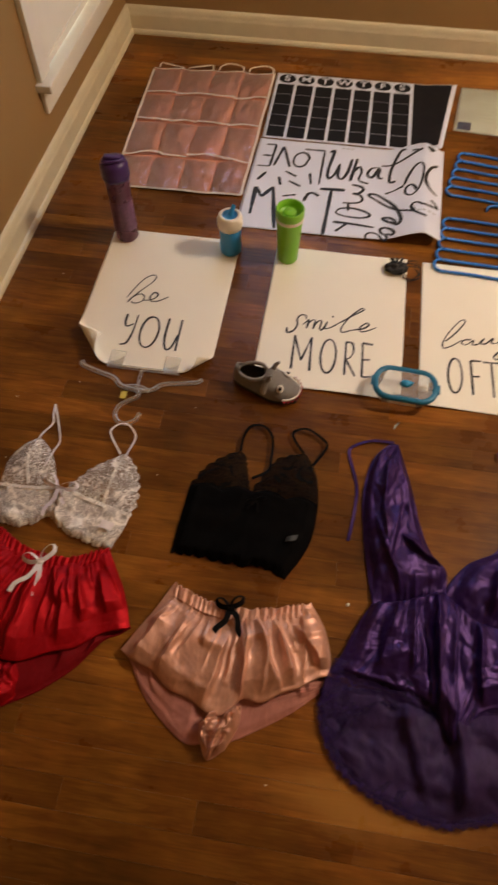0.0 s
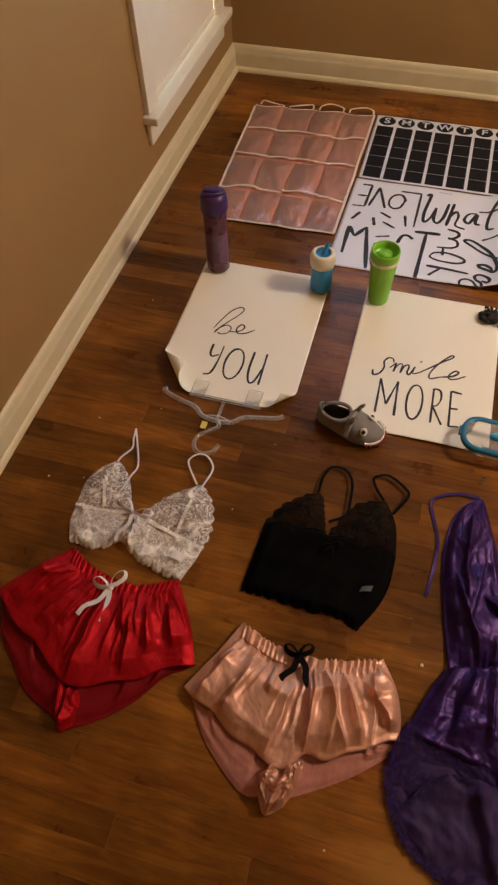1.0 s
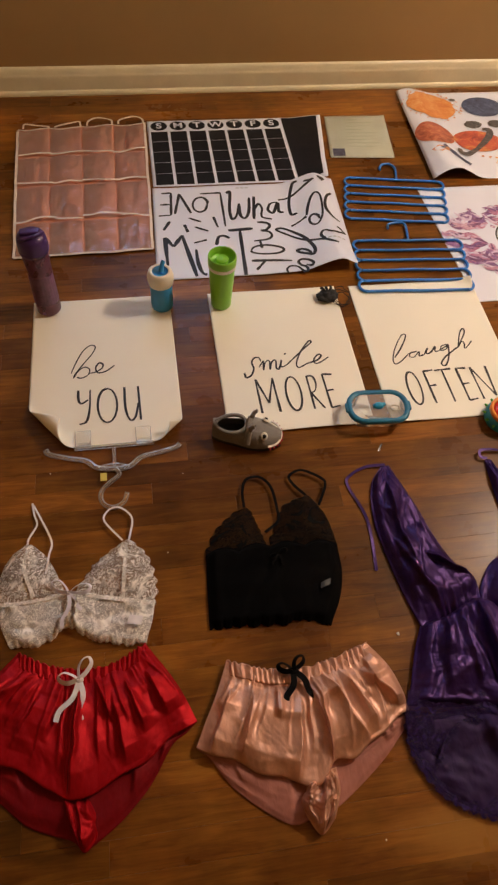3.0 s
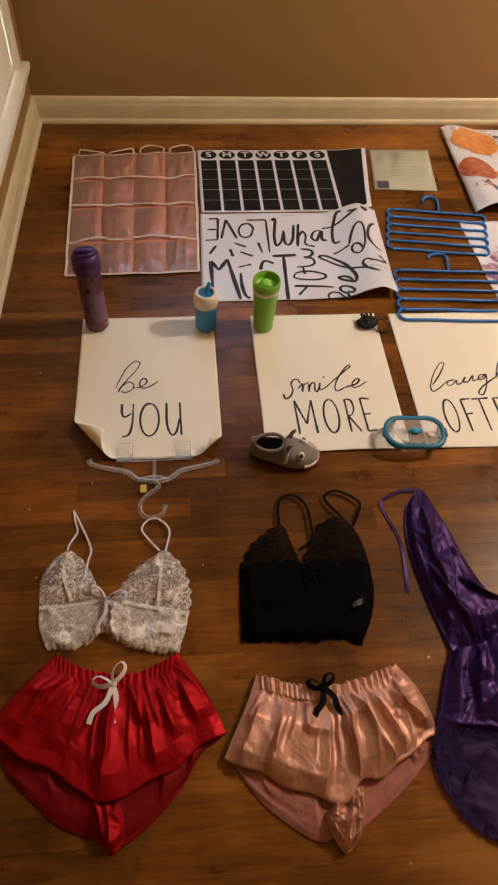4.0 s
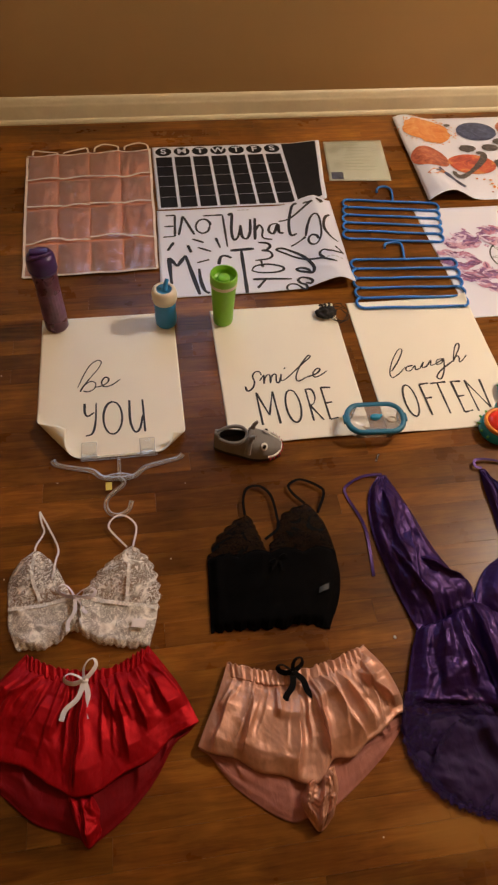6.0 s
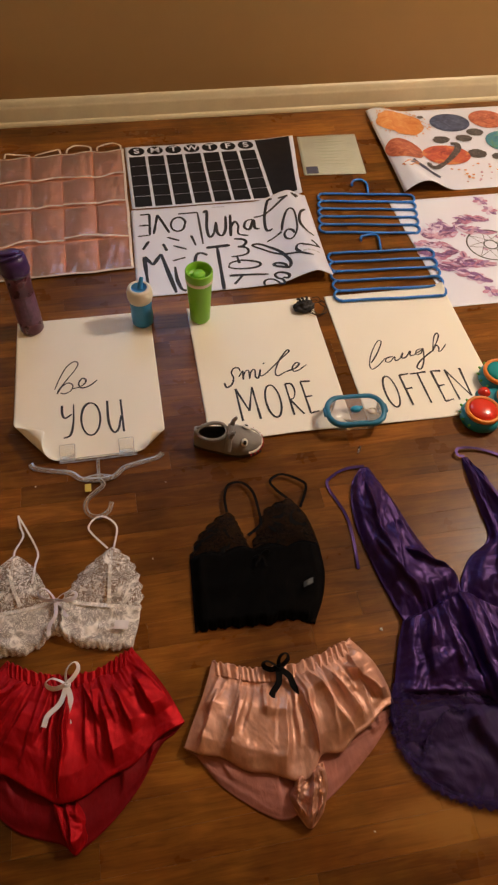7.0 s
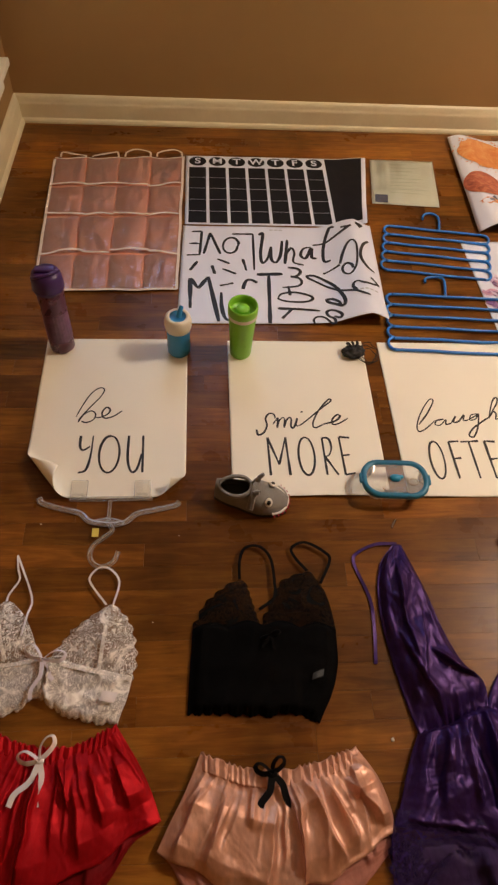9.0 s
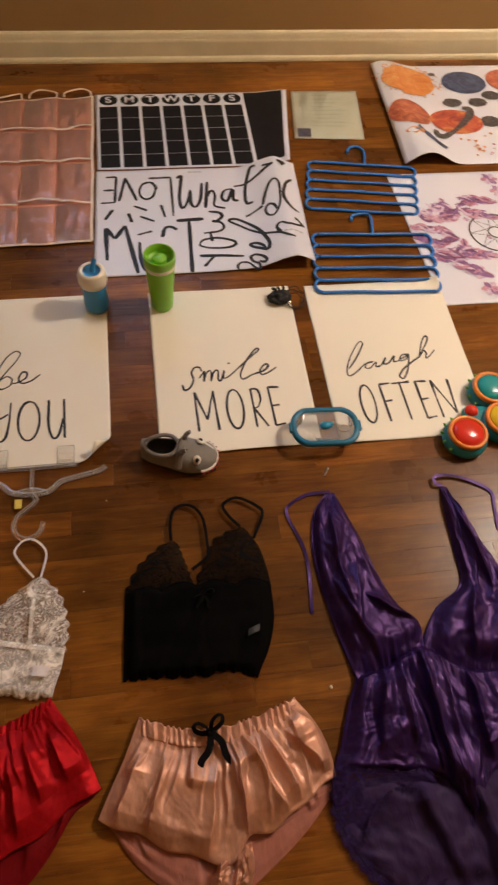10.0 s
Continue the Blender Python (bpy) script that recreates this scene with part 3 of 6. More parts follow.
MUST = [[(0.029, -0.456), (0.028, -0.302)], [(0.028, -0.302), (0.057, -0.355)], [(0.057, -0.355), (0.093, -0.292)], [(0.093, -0.292), (0.127, -0.521)], [(0.138, -0.375), (0.138, -0.447), (0.148, -0.502), (0.164, -0.517)], [(0.215, -0.357), (0.228, -0.314), (0.248, -0.308), (0.268, -0.323)], [(0.269, -0.279), (0.363, -0.275)], [(0.312, -0.278), (0.302, -0.529)]]
MAKE = [[(0.385, -0.238), (0.419, -0.245), (0.429, -0.264), (0.412, -0.286), (0.394, -0.289), (0.422, -0.297), (0.429, -0.322), (0.409, -0.34), (0.358, -0.347)], [(0.339, -0.398), (0.355, -0.379), (0.402, -0.372), (0.453, -0.388), (0.459, -0.407), (0.428, -0.42), (0.372, -0.419), (0.342, -0.408), (0.339, -0.398)], [(0.38, -0.348), (0.382, -0.388)], [(0.333, -0.455), (0.409, -0.458), (0.481, -0.466)], [(0.383, -0.458), (0.345, -0.505)]]
LOOPS = [[(0.456, -0.534), (0.453, -0.516), (0.467, -0.500), (0.492, -0.504), (0.513, -0.533), (0.526, -0.535), (0.524, -0.514), (0.507, -0.497), (0.503, -0.475), (0.519, -0.464), (0.540, -0.479), (0.551, -0.502), (0.543, -0.514), (0.526, -0.502)]]
DASHES = [[(0.027, -0.259), (0.054, -0.209)], [(0.107, -0.231), (0.117, -0.276)], [(0.127, -0.194), (0.172, -0.22)], [(0.145, -0.248), (0.194, -0.276)], [(0.133, -0.34), (0.183, -0.325)], [(0.221, -0.194), (0.232, -0.258)], [(0.600, -0.037), (0.640, -0.041)]]
for name, strokes, wd in (("love_word", LOVE, 0.0112), ("what_word", WHAT, 0.0125), ("what_tail", WHAT_T, 0.0125), ("do_word", DO, 0.0125), ("you_word", SWASH, 0.0125), ("must_word", MUST, 0.0175), ("mark_word", MAKE, 0.0125), ("looped_word", LOOPS, 0.0125), ("dash_word", DASHES, 0.0120)):
    for st in strokes:
        bm = bmesh.new()
        draw(bm, [st], wd, WZ)
        part("brush_stroke", bm, INK, wordy)
bm = bmesh.new()
for k, s in enumerate((-1, 1)):
    disc(bm, 0.672 + 0.007 * s, -0.024, 0.010, 0.009, zf=lambda x, y: WZ(x, y) + 0.0002 * k, n=14)
polygon(bm, [(0.657, -0.027), (0.672, -0.048), (0.687, -0.027)], zf=lambda x, y: WZ(x, y) + 0.0005)
part("heart", bm, INK, wordy, "small black heart")
for x, y, n in ((0.33, -0.022, 3), (0.625, -0.395, 4)):
    for k in range(n):
        bm = bmesh.new()
        ribbon(bm, [(x + 0.018 * k, y), (x + 0.007 + 0.018 * k, y + 0.001), (x + 0.013 + 0.018 * k, y)], 0.007, zf=WZ)
        part("print_bar", bm, GREYPRINT, wordy)


# watercolours for the printed sheets
def watercolour(name, a, b, c, scale=18.0):
    m, N, L, B = material(name)
    tc = N.new("ShaderNodeTexCoord").outputs["Object"]
    n = noise_node(N, L, tc, scale, 6, 0.65, 1.5)
    r = ramp(N, [(0.32, a), (0.52, b), (0.72, c)])
    L.new(n.outputs[0], r.inputs[0])
    L.new(r.outputs[0], B.inputs["Base Color"])
    B.inputs["Roughness"].default_value = 0.42
    return m


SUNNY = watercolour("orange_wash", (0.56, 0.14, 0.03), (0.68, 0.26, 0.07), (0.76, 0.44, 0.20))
RUSTY = watercolour("rust_wash", (0.22, 0.045, 0.03), (0.48, 0.13, 0.07), (0.62, 0.32, 0.18), 24)
BANDED = watercolour("banded_rust_wash", (0.20, 0.03, 0.035), (0.52, 0.10, 0.06), (0.66, 0.34, 0.10), 12)
NAVY = watercolour("slate_wash", (0.02, 0.025, 0.06), (0.06, 0.08, 0.16), (0.14, 0.18, 0.28))
GREY = watercolour("grey_wash", (0.03, 0.03, 0.04), (0.09, 0.08, 0.08), (0.22, 0.20, 0.18), 40)
EARTH = watercolour("earth_wash", (0.03, 0.12, 0.22), (0.06, 0.22, 0.28), (0.16, 0.28, 0.06), 22)
PLUM = watercolour("plum_wash", (0.10, 0.04, 0.16), (0.28, 0.14, 0.34), (0.60, 0.45, 0.62), 26)
ROSE = watercolour("rose_wash", (0.36, 0.10, 0.20), (0.52, 0.27, 0.40), (0.74, 0.56, 0.66), 26)

# planets
uni_z = lambda x, y: 0.0022 + 0.0012 * (1 + noise.noise((x * 6, y * 6, 5))) + 0.048 * (1 - ss(0.05, 0.20, x)) * ss(-0.045, 0.045, x) * (0.55 + 0.45 * ss(-0.2, -0.6, y)) + 0.016 * ss(-0.56, -0.68, y) * ss(0.02, 0.10, x) * (1 - ss(0.12, 0.24, x))
uni = decal_sheet("planet_decal", "white vinyl sheet printed with watercolour planets, edge curled", 1.872, -0.075, 0.84, 0.675, uni_z, -0.02)
UZ = up(uni_z, 0.0030)


def planet(x, y, rx, ry, mat, label, wob=0.0, turn=0.0):
    bm = bmesh.new()
    V = [bm.verts.new((x - 1.872, y + 0.075, UZ(x - 1.872, y + 0.075)))]
    rows = [V]
    for q in range(1, 5):
        row = []
        for k in range(36):
            a = 2 * math.pi * k / 36
            r = q / 4 * (1 + (wob * (noise.noise((math.cos(a) * 5 + x * 9, math.sin(a) * 5, y * 7)) if q == 4 else 0)))
            px, py = rx * r * math.cos(a), ry * r * math.sin(a)
            X, Y = x - 1.872 + px * math.cos(turn) - py * math.sin(turn), y + 0.075 + px * math.sin(turn) + py * math.cos(turn)
            row.append(bm.verts.new((X, Y, UZ(X, Y))))
        rows.append(row)
    for k in range(36):
        bm.faces.new((V[0], rows[1][k], rows[1][(k + 1) % 36]))
        for q in range(1, 4):
            bm.faces.new((rows[q][k], rows[q + 1][k], rows[q + 1][(k + 1) % 36], rows[q][(k + 1) % 36]))
    return part("planet", bm, mat, uni, label, smooth=True)


planet(2.005, -0.205, 0.115, 0.105, SUNNY, "orange watercolour sun", 0.12)
planet(2.258, -0.208, 0.098, 0.082, NAVY, "slate blue planet")
planet(2.455, -0.195, 0.090, 0.082, RUSTY, "rust planet")
planet(2.470, -0.400, 0.098, 0.092, EARTH, "blue and green earth")
planet(1.948, -0.452, 0.088, 0.090, RUSTY, "rust red planet")
planet(2.142, -0.482, 0.112, 0.080, BANDED, "ringed planet", 0.0, -0.10)
for x, y, r in ((2.163, -0.353, 0.040), (2.276, -0.352, 0.040), (2.350, -0.305, 0.042), (2.290, -0.485, 0.046), (2.385, -0.52, 0.035), (2.13, -0.145, 0.016)):
    planet(x, y, r, r * 0.75, GREY, "small grey moon", 0.15)
bm = bmesh.new()
ribbon(bm, [p[:2] for p in spline([(0.165, -0.470, 0), (0.160, -0.500, 0), (0.195, -0.502, 0), (0.245, -0.470, 0)], 6)], lambda t: 0.020 + 0.010 * math.sin(math.pi * t), zf=up(uni_z, 0.0040))
ribbon(bm, [p[:2] for p in spline([(0.245, -0.470, 0), (0.300, -0.415, 0), (0.340, -0.365, 0), (0.350, -0.325, 0), (0.322, -0.318, 0)], 6)], lambda t: 0.020 + 0.012 * math.sin(math.pi * t), zf=up(uni_z, 0.0040))
part("planet_ring", bm, GREY, uni, "dark grey ring")
bm = bmesh.new()
ribbon(bm, [p[:2] for p in spline([(0.070, -0.490, 0), (0.105, -0.520, 0), (0.135, -0.545, 0), (0.180, -0.580, 0)], 6)], lambda t: 0.026 + 0.026 * math.cos(7 * t) ** 2 * (1 - t), zf=up(uni_z, 0.0012))
part("rocket", bm, NAVY, uni, "dark grey rocket")
bm = bmesh.new()
disc(bm, 0.060, -0.512, 0.040, 0.020, zf=up(uni_z, 0.0012), turn=0.1, wob=0.5)
part("rocket_flame", bm, SUNNY, uni, "orange flame")
rg = random.Random(5)
for k in range(110):
    a, r0, r = rg.uniform(0, 6.28), rg.uniform(0.095, 0.150), rg.uniform(0.002, 0.005)
    bm = bmesh.new()
    disc(bm, 0.133 + r0 * math.cos(a), -0.130 + 0.9 * r0 * math.sin(a), r, r, zf=UZ, n=8)
    part("sun_fleck", bm, SUNNY, uni)
for k in range(52):
    bm = bmesh.new()
    r = rg.uniform(0.003, 0.008)
    x, y = 0.24 + rg.random() * 0.52, -0.63 + rg.random() * 0.15
    disc(bm, x, y, r, r * 0.9, zf=UZ, n=12, wob=0.3, seed=k)
    part("star_dot", bm, rg.choice((SUNNY, RUSTY, SUNNY, ROSE)), uni)

# dream catcher
dream_z = lambda x, y: 0.0012 + 0.0010 * (1 + noise.noise((x * 6, y * 6, 15)))
dream = decal_sheet("dreamcatcher_decal", "white vinyl sheet printed with a plum and rose feather dreamcatcher", 1.768, -0.795, 0.62, 0.665, dream_z, 0.03)
DZ = up(dream_z, 0.0010)
bm = bmesh.new()
for rr, wd in ((0.096, 0.006), (0.028, 0.004)):
    ribbon(bm, [(0.325 + rr * math.cos(2 * math.pi * k / 40), -0.335 + rr * math.sin(2 * math.pi * k / 40)) for k in range(41)], wd, zf=DZ)
for k in range(8):
    a, b = 2 * math.pi * k / 8, 2 * math.pi * (k + 3) / 8
    ribbon(bm, [(0.325 + 0.096 * math.cos(a), -0.335 + 0.096 * math.sin(a)), (0.325 + 0.028 * math.cos(a + 0.6), -0.335 + 0.028 * math.sin(a + 0.6)), (0.325 + 0.096 * math.cos(b), -0.335 + 0.096 * math.sin(b))], 0.002, zf=DZ)
part("hoop", bm, INK, dream, "thin dark hoop with web")


LEAVES = [[(0.065, -0.243), (0.147, -0.194), (0.219, -0.229)], [(0.07, -0.253), (0.142, -0.253), (0.222, -0.233)], [(0.217, -0.191), (0.298, -0.162), (0.382, -0.179)], [(0.224, -0.204), (0.277, -0.236), (0.381, -0.262)], [(0.016, -0.295), (0.106, -0.307), (0.176, -0.363)], [(0.016, -0.342), (0.09, -0.376), (0.182, -0.358)], [(0.061, -0.435), (0.159, -0.419), (0.252, -0.46)], [(0.069, -0.453), (0.18, -0.445), (0.301, -0.455)], [(0.129, -0.478), (0.177, -0.512), (0.246, -0.549)], [(0.193, -0.36), (0.189, -0.423), (0.204, -0.443)]]
BLOOMS = [(0.394, -0.047), (0.216, -0.604), (0.408, -0.117), (0.173, -0.155), (0.025, -0.29), (0.234, -0.264), (0.292, -0.361), (0.369, -0.292)]
LILAC = watercolour("lilac_wash", (0.42, 0.30, 0.50), (0.66, 0.55, 0.70), (0.82, 0.76, 0.84), 34)
PLUM_DARK = watercolour("dark_plum_wash", (0.05, 0.02, 0.08), (0.20, 0.08, 0.20), (0.42, 0.22, 0.36), 34)
for k, leaf in enumerate(LEAVES):
    line = [p[:2] for p in spline([(a, b, 0) for a, b in leaf], 14)]
    for q, (mat, wd, dy) in enumerate(((LILAC, 0.066, 0.0), ((PLUM, ROSE)[k % 2], 0.034, 0.006), (PLUM_DARK, 0.015, -0.008))):
        bm = bmesh.new()
        ribbon(bm, [(a, b + dy * math.sin(5 * a * 10)) for a, b in line], lambda t: wd * math.sin(math.pi * min(1, 0.04 + 0.93 * t)) ** 0.6 * (0.75 + 0.7 * noise.noise((t * 5, k * 3.1, q))), zf=up(dream_z, 0.0009 + 0.0003 * q + 0.00002 * k))
        part("feather", bm, mat, dream, "watercolour feather")
    for q in range(11):
        a, b = line[rg.randrange(4, len(line) - 4)]
        bm = bmesh.new()
        t_ = rg.uniform(-0.7, 0.7)
        ribbon(bm, [p[:2] for p in spline([(a - 0.03 * math.cos(t_), b - 0.03 * math.sin(t_) + 0.012, 0), (a, b + rg.uniform(-0.025, 0.03), 0), (a + 0.03 * math.cos(t_), b + 0.03 * math.sin(t_), 0)], 6)], lambda t: 0.013 * math.sin(math.pi * min(1, 0.05 + 0.92 * t)), zf=up(dream_z, 0.0018 + 0.00004 * k + 0.0002 * q))
        part("barb", bm, rg.choice((PLUM, ROSE, LILAC, PLUM_DARK)), dream)
for k, (a, b) in enumerate(BLOOMS):
    for q in range(6):
        bm = bmesh.new()
        an = 2 * math.pi * q / 6 + k
        r = 0.030 if k < 3 else 0.010
        disc(bm, a + r * 0.55 * math.cos(an), b + r * 0.55 * math.sin(an), r * 0.62, r * 0.36, zf=up(dream_z, 0.0021 + 0.00008 * q), turn=an, n=16, wob=0.5, seed=k + q)
        part("petal", bm, (ROSE, LILAC, PLUM)[(k + q) % 3], dream)

# ---- printed card in a clear sleeve ----
card = thing("printed_card", 1.493, -0.250, 0.0, "pale printed instruction card in a clear plastic sleeve", "card")
CARD = plain("pale_green_card", (0.72, 0.73, 0.58), 0.5, 0.10, 14.0, 0.05)
card_f = lambda u, v: (0.276 * u - 0.036 * v, -0.003 * u - (0.312 + 0.016 * u) * v, 0.0018 + 0.002 * (1 + noise.noise((u * 3, v * 3, 2))))
bm = bmesh.new()
grid(bm, 20, 20, card_f)
so = part("card_sheet", bm, CARD, card, smooth=True).modifiers.new("thick", "SOLIDIFY")
so.thickness = 0.0008
bm = bmesh.new()
grid(bm, 8, 8, lambda u, v: tuple(Vector(card_f(0.05 + 0.19 * u, 0.80 + 0.17 * v)) + Vector((0, 0, 0.0012))))
part("dark_square", bm, NAVY, card, "small dark printed square")
FAINT = plain("faint_print", (0.50, 0.54, 0.36), 0.5)
for k in range(9):
    bm = bmesh.new()
    v0 = 0.10 + 0.08 * k
    grid(bm, 8, 2, lambda u, v: tuple(Vector(card_f(0.30 + (0.25 + 0.3 * ((k * 37 % 10) / 10)) * u, v0 + 0.012 * v)) + Vector((0, 0, 0.0010))))
    part("print_bar", bm, FAINT, card)
CLEAR = film("clear_plastic_film", 0.04)
bm = bmesh.new()
grid(bm, 26, 26, lambda u, v: tuple(Vector(card_f(-0.01 + 1.02 * u, -0.01 + 1.03 * v)) + Vector((0, 0, 0.003 + 0.003 * noise.noise((u * 5, v * 5, 8))))))
part("sleeve", bm, CLEAR, card, "glossy clear sleeve", smooth=True)


# ---- cloth ----
def satin(name, color, rough=0.34, metal=0.35, wrinkle=0.5, scale=16.0, shade=0.25, spec=0.5, tint=(1.0, 1.0, 1.0)):
    m, N, L, B = material(name)
    tc = N.new("ShaderNodeTexCoord").outputs["Object"]
    n1 = noise_node(N, L, tc, scale, 4, 0.5, 1.2, (1.7, 0.5, 1.0))
    n2 = noise_node(N, L, tc, scale * 4, 3, 0.5, 0.8, (1.5, 0.6, 1.0))
    weave = noise_node(N, L, tc, 1400.0, 1)
    r = ramp(N, [(0.3, [c * (1 - shade) for c in color]), (0.7, color)])
    L.new(n2.outputs[0], r.inputs[0])
    L.new(r.outputs[0], B.inputs["Base Color"])
    rr = N.new("ShaderNodeMapRange")
    rr.inputs[3].default_value, rr.inputs[4].default_value = rough - 0.08, rough + 0.12
    L.new(n1.outputs[0], rr.inputs[0])
    L.new(rr.outputs[0], B.inputs["Roughness"])
    B.inputs["Metallic"].default_value, B.inputs["Specular IOR Level"].default_value = metal, spec
    B.inputs["Specular Tint"].default_value = (*tint, 1.0)
    b1 = N.new("ShaderNodeBump")
    b1.inputs["Strength"].default_value, b1.inputs["Distance"].default_value = wrinkle * 0.7, 0.008
    L.new(n1.outputs[0], b1.inputs["Height"])
    b2 = N.new("ShaderNodeBump")
    b2.inputs["Strength"].default_value, b2.inputs["Distance"].default_value = wrinkle, 0.0022
    L.new(n2.outputs[0], b2.inputs["Height"])
    L.new(b1.outputs[0], b2.inputs["Normal"])
    b3 = N.new("ShaderNodeBump")
    b3.inputs["Strength"].default_value, b3.inputs["Distance"].default_value = 0.15, 0.0002
    L.new(weave.outputs[0], b3.inputs["Height"])
    L.new(b2.outputs[0], b3.inputs["Normal"])
    L.new(b3.outputs[0], B.inputs["Normal"])
    return m


def lace(name, color, open_, fine=95.0, flower=22.0, rough=0.75):
    """Net with denser flowers; open_ from 0 (closed) to 1."""
    m, N, L, B = material(name)
    tc = N.new("ShaderNodeTexCoord").outputs["Object"]
    wob = noise_node(N, L, tc, flower * 1.6, 3)
    mixv = N.new("ShaderNodeVectorMath")
    mixv.operation = "MULTIPLY_ADD"
    mixv.inputs[1].default_value = (0.02, 0.02, 0.02)
    L.new(wob.outputs["Color"], mixv.inputs[0])
    L.new(tc, mixv.inputs[2])
    net = N.new("ShaderNodeTexVoronoi")
    net.feature = "DISTANCE_TO_EDGE"
    net.inputs["Scale"].default_value = fine
    L.new(mixv.outputs[0], net.inputs["Vector"])
    fl = noise_node(N, L, tc, flower, 4, 0.65, 1.8)
    t1 = N.new("ShaderNodeMapRange")
    t1.inputs[1].default_value, t1.inputs[2].default_value = 0.02, 0.14
    t1.inputs[3].default_value, t1.inputs[4].default_value = 0.85 - 0.45 * open_, 0.62 - 0.50 * open_
    L.new(net.outputs["Distance"], t1.inputs[0])
    t2 = N.new("ShaderNodeMapRange")
    t2.inputs[1].default_value, t2.inputs[2].default_value = 0.36 + 0.12 * open_, 0.58 + 0.10 * open_
    L.new(fl.outputs[0], t2.inputs[0])
    scroll = noise_node(N, L, mixv.outputs[0], flower * 2.6, 2, 0.5, 2.2)
    dist = N.new("ShaderNodeMath")
    dist.operation = "PINGPONG"
    dist.inputs[1].default_value = 0.11
    L.new(scroll.outputs[0], dist.inputs[0])
    t3 = N.new("ShaderNodeMapRange")
    t3.inputs[1].default_value, t3.inputs[2].default_value, t3.inputs[3].default_value, t3.inputs[4].default_value = 0.018, 0.044, 0.97, 0.0
    L.new(dist.outputs[0], t3.inputs[0])
    mx = N.new("ShaderNodeMath")
    mx.operation = "MAXIMUM"
    L.new(t1.outputs[0], mx.inputs[0])
    L.new(t2.outputs[0], mx.inputs[1])
    m2 = N.new("ShaderNodeMath")
    m2.operation = "MAXIMUM"
    L.new(mx.outputs[0], m2.inputs[0])
    L.new(t3.outputs[0], m2.inputs[1])
    L.new(m2.outputs[0], B.inputs["Alpha"])
    cr = ramp(N, [(0.35, [c * 0.86 for c in color]), (0.65, color)])
    L.new(fl.outputs[0], cr.inputs[0])
    L.new(cr.outputs[0], B.inputs["Base Color"])
    B.inputs["Roughness"].default_value, B.inputs["Specular IOR Level"].default_value = rough, 0.15
    bu = N.new("ShaderNodeBump")
    bu.inputs["Strength"].default_value, bu.inputs["Distance"].default_value = 0.12, 0.0010
    L.new(m2.outputs[0], bu.inputs["Height"])
    L.new(bu.outputs[0], B.inputs["Normal"])
    return m


RED = satin("red_satin", (0.42, 0.006, 0.011), 0.47, 0.42, 0.14, 14.0, 0.25, 0.22, (1.0, 0.45, 0.45))
RED_BACK = satin("red_satin_wrong_side", (0.22, 0.004, 0.008), 0.55, 0.25, 0.25, 12.0, 0.25, 0.15)
PINK = satin("rose_gold_satin", (0.64, 0.335, 0.215), 0.43, 0.42, 0.17, 13.0, 0.20, 0.9, (0.85, 0.80, 1.0))
PINK_BACK = satin("rose_satin_wrong_side", (0.44, 0.18, 0.14), 0.65, 0.0, 0.4, 12.0, 0.2, 0.2)
PURPLE = satin("purple_satin", (0.026, 0.0088, 0.094), 0.42, 0.45, 0.24, 18.0, 0.4, 0.6, (1.0, 0.62, 0.92))
PURPLE_BACK = satin("purple_satin_wrong_side", (0.036, 0.0175, 0.068), 0.55, 0.1, 0.4, 12.0, 0.3, 0.12)
PURPLE_LACE = lace("purple_lace", (0.026, 0.0095, 0.068), 0.20, 500.0, 40.0, 0.6)
WHITE_LACE = lace("white_lace", (0.95, 0.92, 0.87), 0.86, 1300.0, 16.0)
WHITE_BAND = lace("white_lace_band", (0.95, 0.92, 0.86), 0.50, 1300.0, 18.0)
WHITE_TAPE = lace("white_lace_tape", (0.95, 0.92, 0.86), 0.14, 900.0, 36.0)
BLACK_LACE = lace("black_lace", (0.0030, 0.0026, 0.0026), 0.10, 500.0, 16.0, 0.9)
BLACK_KNIT = plain("black_stretch_lace", (0.0026, 0.0023, 0.0023), 0.95, 0.6, 60.0, 0.5, 160.0, depth=0.001, spec=0.04)
BLACK_RIB = plain("black_ribbon", (0.005, 0.0045, 0.0045), 0.8, 0.2, 60.0, 0.3, 300.0, spec=0.06)
LILAC_RIB = plain("pale_lilac_ribbon", (0.66, 0.63, 0.70), 0.35, 0.06, 60.0, 0.3, 300.0)
WHITE_RIB = plain("white_satin_ribbon", (0.82, 0.79, 0.80), 0.35, 0.06, 60.0, 0.3, 300.0)


def curve(pts, n):
    P = [(p[0], p[1], 0.0) for p in pts]
    return resample(spline(P, 10) if len(P) > 2 else P, n)


